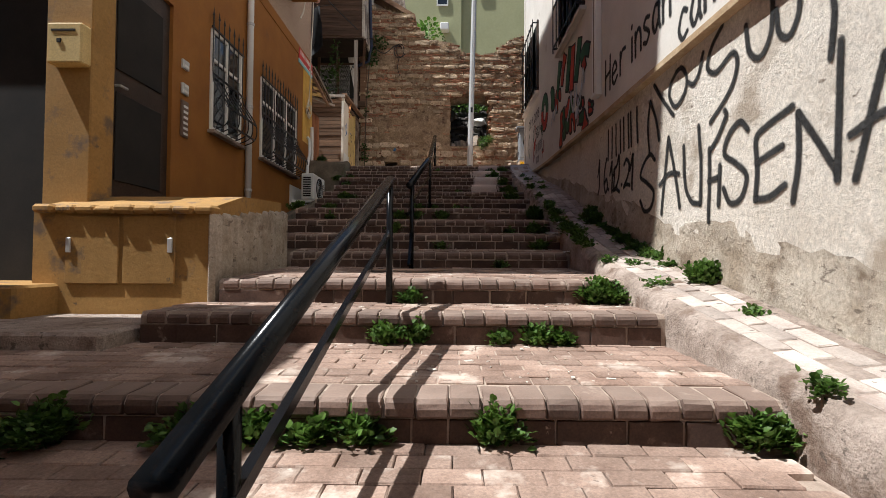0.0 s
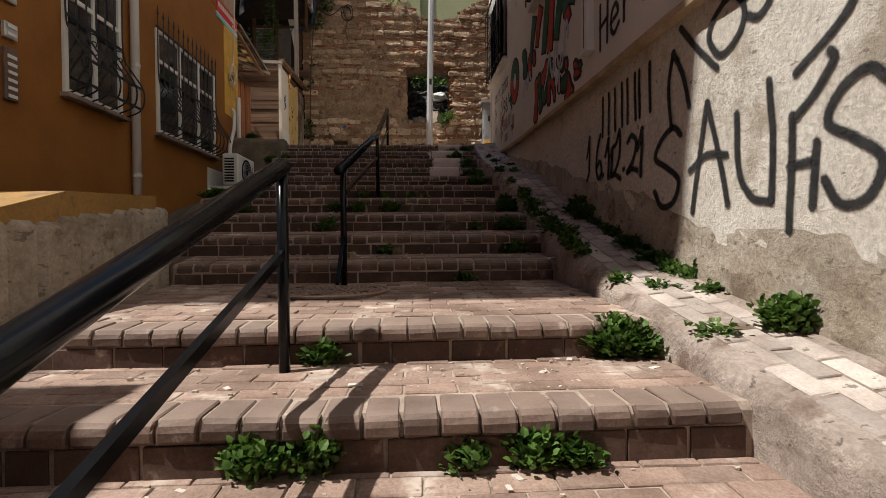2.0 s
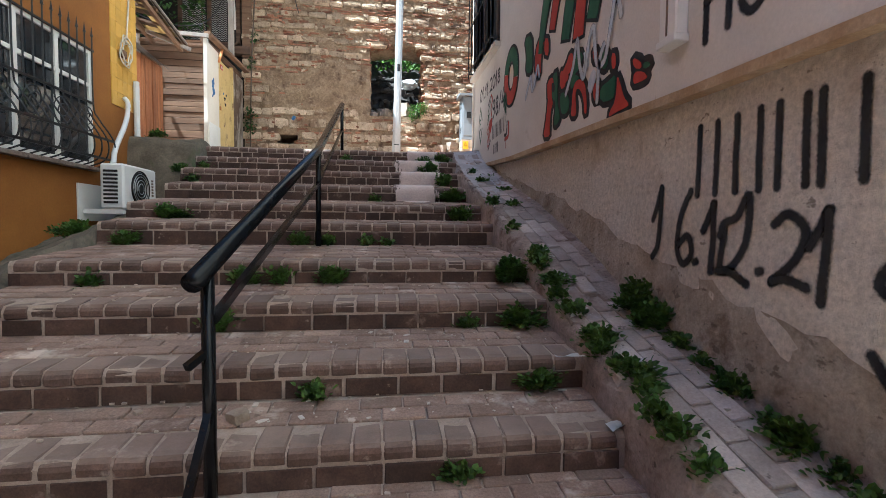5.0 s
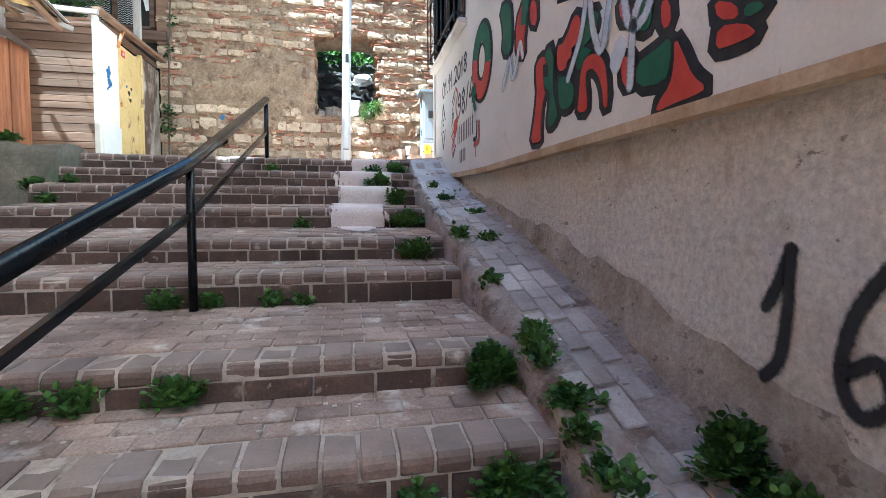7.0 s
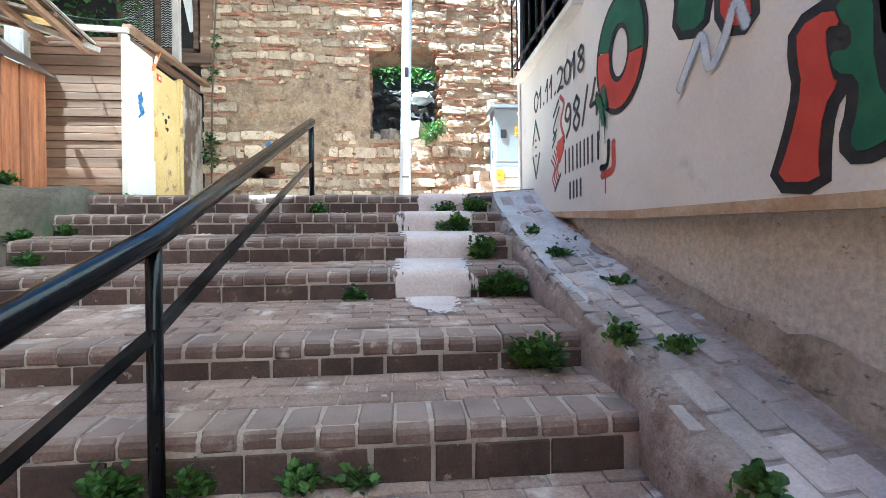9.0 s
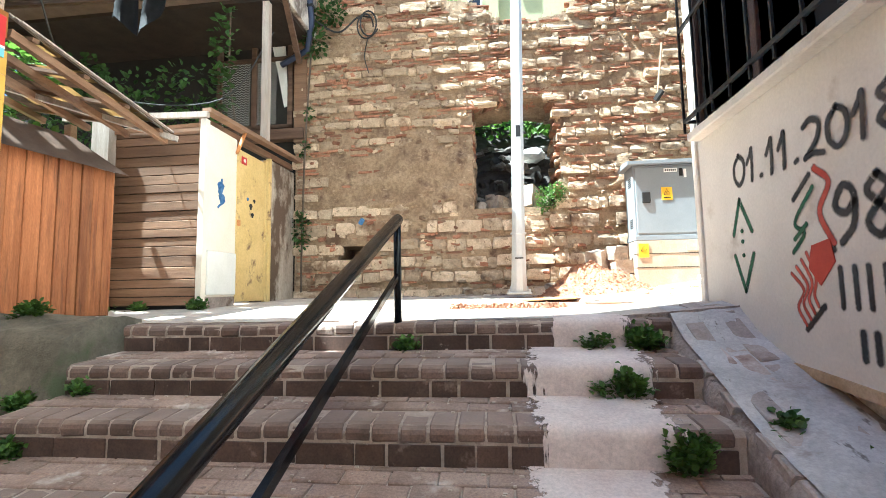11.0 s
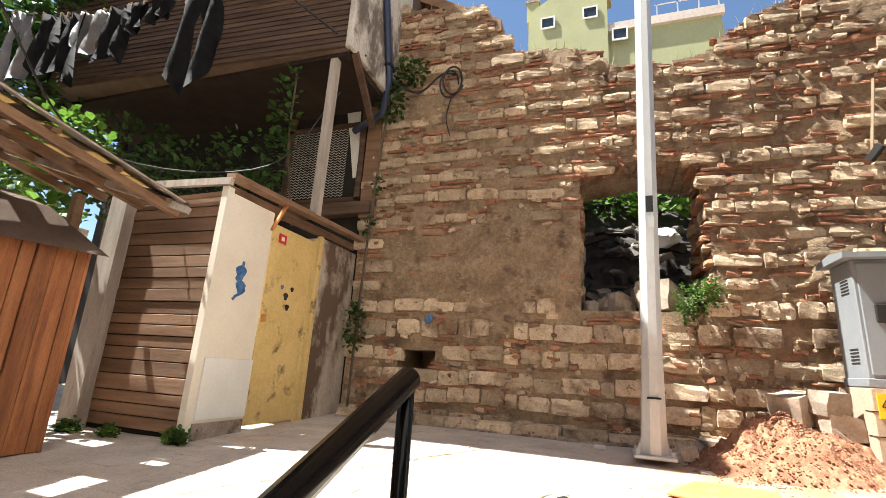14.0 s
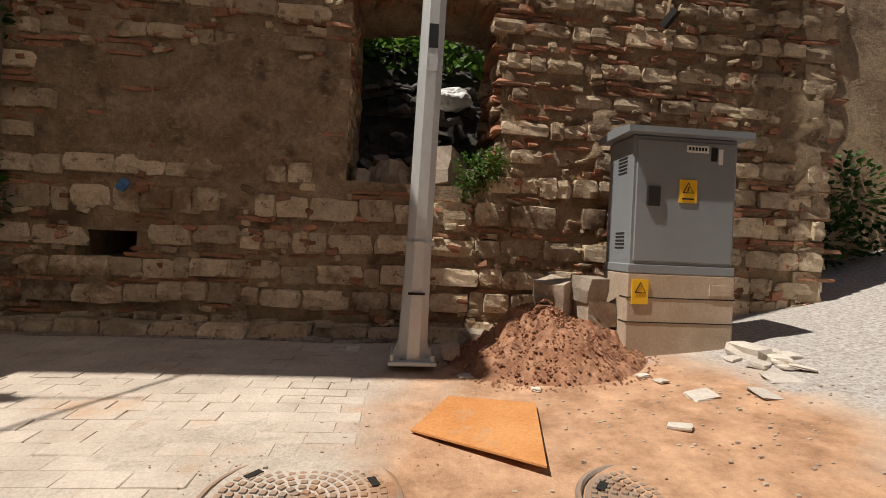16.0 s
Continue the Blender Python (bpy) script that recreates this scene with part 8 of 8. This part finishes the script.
for line, w, film, x in (
        (((9.92, 3.55), (9.8, 3.64)), 0.02, FILM_GREY, 2.0535), (((9.9, 2.94), (9.77, 3.05)), 0.02, FILM_GREY, 2.0535), (((9.78, 3.2), (9.75, 3.28), (9.68, 3.29)), 0.02, FILM_GREY, 2.053),
        (((9.95, 3.3), (9.86, 3.38), (9.92, 3.44), (9.78, 3.58)), 0.016, FILM_GREEN, 2.0515), (((9.93, 3.36), (9.84, 3.42)), 0.016, FILM_GREEN, 2.051),
        (((8.93, 3.12), (8.95, 2.99), (9.04, 2.98)), 0.026, FILM, 2.0525), (((8.87, 3.1), (8.88, 2.95), (9.02, 2.93)), 0.034, FILM_RED, 2.0535), (((8.98, 2.92), (8.98, 2.82)), 0.012, FILM_RED, 2.053)):
    film_lines([line], w, film, False, x, "brush_line", zz)

# ---- bricks and pavers of the steps, pavers of the ramp and square, stones of the old wall ----
def variants(fn, material, n=4):
    out = [fn(i) for i in range(n)]
    for me in out:
        me.materials.append(material)
    return out


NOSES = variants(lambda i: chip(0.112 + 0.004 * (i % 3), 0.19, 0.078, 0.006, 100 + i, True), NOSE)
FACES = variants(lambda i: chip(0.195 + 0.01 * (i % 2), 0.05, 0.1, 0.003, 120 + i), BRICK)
TREADS = variants(lambda i: chip(0.198, 0.098, 0.05, 0.005, 140 + i), PAVER)
rng = random.Random(21)
for i, (y0, zb, zt, xl) in enumerate(STEPS):
    y1, zn = (STEPS[i + 1][0], STEPS[i + 1][1]) if i + 1 < len(STEPS) else (10.6, 2.972)
    slope = math.atan2(zn - zt, y1 - y0)
    par = step_obs[i]
    x = xl + 0.03
    while x < XR - 0.05:
        w = rng.choice((0.117, 0.119, 0.122))
        bow = -0.025 * (1 - ((x - 0.2) / 1.6) ** 2) if i < 3 else 0
        m = Matrix.Translation((x + w / 2, y0 + bow + rng.uniform(-0.006, 0.006), zt - 0.078 + rng.uniform(-0.005, 0.004))) @ Euler((slope * 0.6 + rng.uniform(-0.02, 0.02), rng.uniform(-0.015, 0.015), rng.uniform(-0.02, 0.02))).to_matrix().to_4x4()
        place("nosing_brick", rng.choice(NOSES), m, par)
        x += w + 0.007
    x = xl + 0.02 + rng.uniform(-0.1, 0)
    hgt = zt - 0.08 - zb
    while x < XR - 0.08:
        w = rng.choice((0.2, 0.24, 0.26, 0.26)) if rng.random() < 0.88 else 0.13
        x_ = max(x, xl)
        m = Matrix.Translation((x_ + w / 2, y0 - 0.004 + rng.uniform(-0.004, 0.004), zb - 0.004)) @ Matrix.Diagonal((w / 0.2 * 0.985, 1, hgt / 0.1, 1))
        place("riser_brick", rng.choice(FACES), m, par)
        x += w + 0.011
    # paved tread behind the nosing
    y = y0 + 0.195
    row = 0
    length = y1 - y
    while y < y1 - 0.03:
        d = min(0.102, y1 - y)
        x = xl + (0.0 if row % 2 else -0.1)
        while x < XR - 0.04:
            x0, x1 = max(x, xl), min(x + 0.2, XR)
            if x1 - x0 > 0.03 and not (i == 2 and math.hypot((x0 + x1) / 2 + 0.1, y + d / 2 - 4.95) < 0.42):
                t = (y - y0) / (y1 - y0)
                m = Matrix.Translation(((x0 + x1) / 2, y, zt + (zn - zt) * t - 0.05 + rng.uniform(-0.004, 0.003))) @ Euler((slope + rng.uniform(-0.012, 0.012), rng.uniform(-0.012, 0.012), rng.uniform(-0.012, 0.012))).to_matrix().to_4x4() @ Matrix.Diagonal(((x1 - x0) / 0.2 * 0.985, d / 0.1 * 0.97, 1, 1))
                place("paver", rng.choice(TREADS), m, par)
            x += 0.203
        y += d + 0.002
        row += 1

RAMPS = variants(lambda i: chip(0.094, 0.198, 0.04, 0.005, 160 + i), RAMP_PAVER)
y = -0.6
row = 0
while y < 10.6:
    sl = math.atan2(ramp_z(y + 0.2) - ramp_z(y), 0.2)
    for k in range(3):
        x = 1.768 + k * 0.101
        yy = y + (0.1 if k % 2 else 0) + rng.uniform(-0.004, 0.004)
        if rng.random() < 0.05:
            continue
        m = Matrix.Translation((x + 0.006 * noise.noise((yy, 0, 0)), yy, ramp_z(yy) - 0.062 + 0.009 * k + rng.uniform(-0.003, 0.003))) @ Euler((sl + rng.uniform(-0.01, 0.01), -0.1 + rng.uniform(-0.015, 0.015), rng.uniform(-0.03, 0.03))).to_matrix().to_4x4()
        place("paver", rng.choice(RAMPS), m, ramp)
    y += 0.205
    row += 1
# bricks along the outer edge of the ramp
y = 5.2
while y < 10.4:
    sl = math.atan2(ramp_z(y + 0.15) - ramp_z(y), 0.15)
    wob = 0.018 * noise.noise((y * 3.1, 0, 0))
    if rng.random() < 0.62:
        m = Matrix.Translation((XR + 0.056 + wob + rng.uniform(-0.006, 0.006), y, ramp_z(y) - 0.098 + rng.uniform(-0.008, 0.004))) @ Euler((sl + rng.uniform(-0.03, 0.03), 0.1 + rng.uniform(-0.05, 0.05), rng.uniform(-0.05, 0.05))).to_matrix().to_4x4() @ Matrix.Diagonal((1.05, 0.62, 1.5, 1))
        place("edge_brick", rng.choice(RAMPS), m, ramp)
    y += 0.13

SQUARE = variants(lambda i: chip(0.2, 0.1, 0.03, 0.004, 180 + i), mat("square_paver", (0.46, 0.385, 0.32), (0.57, 0.49, 0.415), 3, 0.93, 0.45, 80, rnd=0.07, stain=(0.46, 0.29, 0.18), stain_at=0.6, stain_scale=1.1, dist=0.008))
count = 0
pv, pf = [], []
y = 10.62
row = 0
while y < 13.7:
    x = -2.2 + (0.1 if row % 2 else 0)
    lim = 0.55 + 0.35 * noise.noise((0, y * 2.1, 5))
    while x < lim:
        if math.hypot(x - 0.52, y + 0.05 - 11.8) > 0.38:
            m = Matrix.Translation((x, y, plaza_z(x, y) - 0.0265 + rng.uniform(-0.002, 0.002))) @ Euler((0.035 + rng.uniform(-0.01, 0.01), rng.uniform(-0.01, 0.01), rng.uniform(-0.01, 0.01))).to_matrix().to_4x4()
            me = rng.choice(SQUARE)
            if count < 296 and y > 11.55:
                place("paver", me, m, plaza)
                count += 1
            else:
                add_lump(me, m, pv, pf)
        x += 0.204
    y += 0.103
    row += 1
tagged(hang("far_pavers", mesh_of("far_pavers", pv, pf, SQUARE[0].materials[0]), None, plaza), kind="stuff")

LOW = variants(lambda i: chip(0.2, 0.1, 0.04, 0.005, 190 + i), PAVER)
y = 0.2
row = 0
while y < 2.2:
    x = -2.4 + (0.1 if row % 2 else 0)
    while x < XR - 0.05:
        m = Matrix.Translation((x, y, low_z(y) - 0.04 + rng.uniform(-0.004, 0.003))) @ Euler((0.05 + rng.uniform(-0.012, 0.012), rng.uniform(-0.012, 0.012), rng.uniform(-0.012, 0.012))).to_matrix().to_4x4()
        place("paver", rng.choice(LOW), m, lower)
        x += 0.204
    y += 0.103
    row += 1

for me, m in single_stones:
    place("stone", me, m, ruin)

# thin cement smeared over the head of the ramp
def skim_mat():
    m = mat("cement_skim", (0.4, 0.375, 0.35), (0.58, 0.55, 0.52), 4, 0.92, 0.7, 50, stain=(0.3, 0.25, 0.215), stain_at=0.6, stain_scale=3, dist=0.01, grain=0.25)
    return specked(m, (0.13, 0.105, 0.085), 6, 0.62, 0.8, (1.6, 0.7, 1))


SKIM = skim_mat()
sx_, sy_ = np.linspace(1.66, 2.09, 16), np.linspace(7.9, 10.72, 90)
skim = sheet(sx_, sy_, lambda x, y: ramp_z(y) - 0.022 + 0.09 * (x - 1.72) + 0.02 * noise.noise((x * 5, y * 2.4, 3)) + 0.006 * noise.noise((x * 14, y * 12, 6)) - 0.03 * max(0.0, (8.9 - y)), "skim", SKIM)
hang("cement_skim", skim, None, ramp, "pale cement smeared over the pavers", True)

# spilled paint down the upper steps
def spill_mat(name, c1, c2):
    """Thin dried paint, ragged at its sides and streaked where it ran down."""
    m = mat(name, c1, c2, 5, 0.75, 0.2, 60, stain=(0.42, 0.32, 0.275), stain_at=0.66, stain_scale=5)
    n, l = m.node_tree.nodes, m.node_tree.links
    uv, geo, mp, noi, add, mr = (n.new(k) for k in ("ShaderNodeUVMap", "ShaderNodeNewGeometry", "ShaderNodeMapping", "ShaderNodeTexNoise", "ShaderNodeMath", "ShaderNodeMapRange"))
    uv.uv_map = "across"
    sep = n.new("ShaderNodeSeparateXYZ")
    l.new(uv.outputs[0], sep.inputs[0])
    mp.inputs["Scale"].default_value = (1, 0.8, 0.14)
    l.new(geo.outputs["Position"], mp.inputs[0])
    l.new(mp.outputs[0], noi.inputs["Vector"])
    noi.inputs["Scale"].default_value, noi.inputs["Detail"].default_value, noi.inputs["Roughness"].default_value = 26.0, 4.0, 0.6
    add.operation = "MULTIPLY_ADD"
    add.inputs[1].default_value = 1.5
    l.new(noi.outputs[0], add.inputs[0])
    l.new(sep.outputs[0], add.inputs[2])
    mr.inputs["From Min"].default_value, mr.inputs["From Max"].default_value, mr.inputs["To Min"].default_value, mr.inputs["To Max"].default_value = 1.62, 1.5, 0.0, 0.93
    l.new(add.outputs[0], mr.inputs["Value"])
    l.new(mr.outputs[0], n["Principled BSDF"].inputs["Alpha"])
    return m


SPILL = spill_mat("spilled_pink_paint", (0.6, 0.48, 0.43), (0.72, 0.61, 0.55))
spill = thing("paint_spill", "dried pink paint spilled down the upper steps", "paint spill")
for i, xa, xb, deep in ((8, 0.86, 1.1, 0.0), (9, 0.78, 1.22, 1.0), (10, 0.82, 1.34, 1.0), (11, 0.82, 1.36, 1.0), (12, 0.99, 1.36, 1.0)):
    y0, zb, zt, xl = STEPS[i]
    y1, zn = (STEPS[i + 1][0], STEPS[i + 1][1]) if i < 12 else (10.6, 2.975)
    rows = [(y0 - 0.018, zb + 0.002), (y0 - 0.02, zb + 0.04), (y0 - 0.02, zt - 0.08), (y0 - 0.019, zt - 0.045), (y0 - 0.01, zt - 0.018), (y0 + 0.01, zt + 0.005), (y0 + 0.05, zt + 0.013)] if deep else []
    rows += [(y0 + (y1 - y0) * q, zt + (zn - zt) * q + 0.012) for q in ((0.3, 0.5, 0.75, 0.985) if deep else (0.45, 0.55, 0.7, 0.85, 0.985))]
    cols = 21
    vs, uvs = [], []
    for r_, (yy, zz_) in enumerate(rows):
        for k in range(cols):
            u = k / (cols - 1)
            vs.append((xa - 0.06 + (xb - xa + 0.12) * u + 0.04 * noise.noise((r_ * 0.6, i, 3)), yy, zz_))
            uvs.append((abs(2 * u - 1) ** 1.6 + (max(0.0, 0.8 - r_ * 0.3) if not deep else 0.0), 0.0))
    fs = [(r_ * cols + k, r_ * cols + k + 1, (r_ + 1) * cols + k + 1, (r_ + 1) * cols + k) for r_ in range(len(rows) - 1) for k in range(cols - 1)]
    me = mesh_of("spill_sheet", vs, fs, SPILL)
    lay = me.uv_layers.new(name="across")
    for lp_ in me.loops:
        lay.data[lp_.index].uv = uvs[lp_.vertex_index]
    hang("spill_sheet", me, None, spill, "", True)
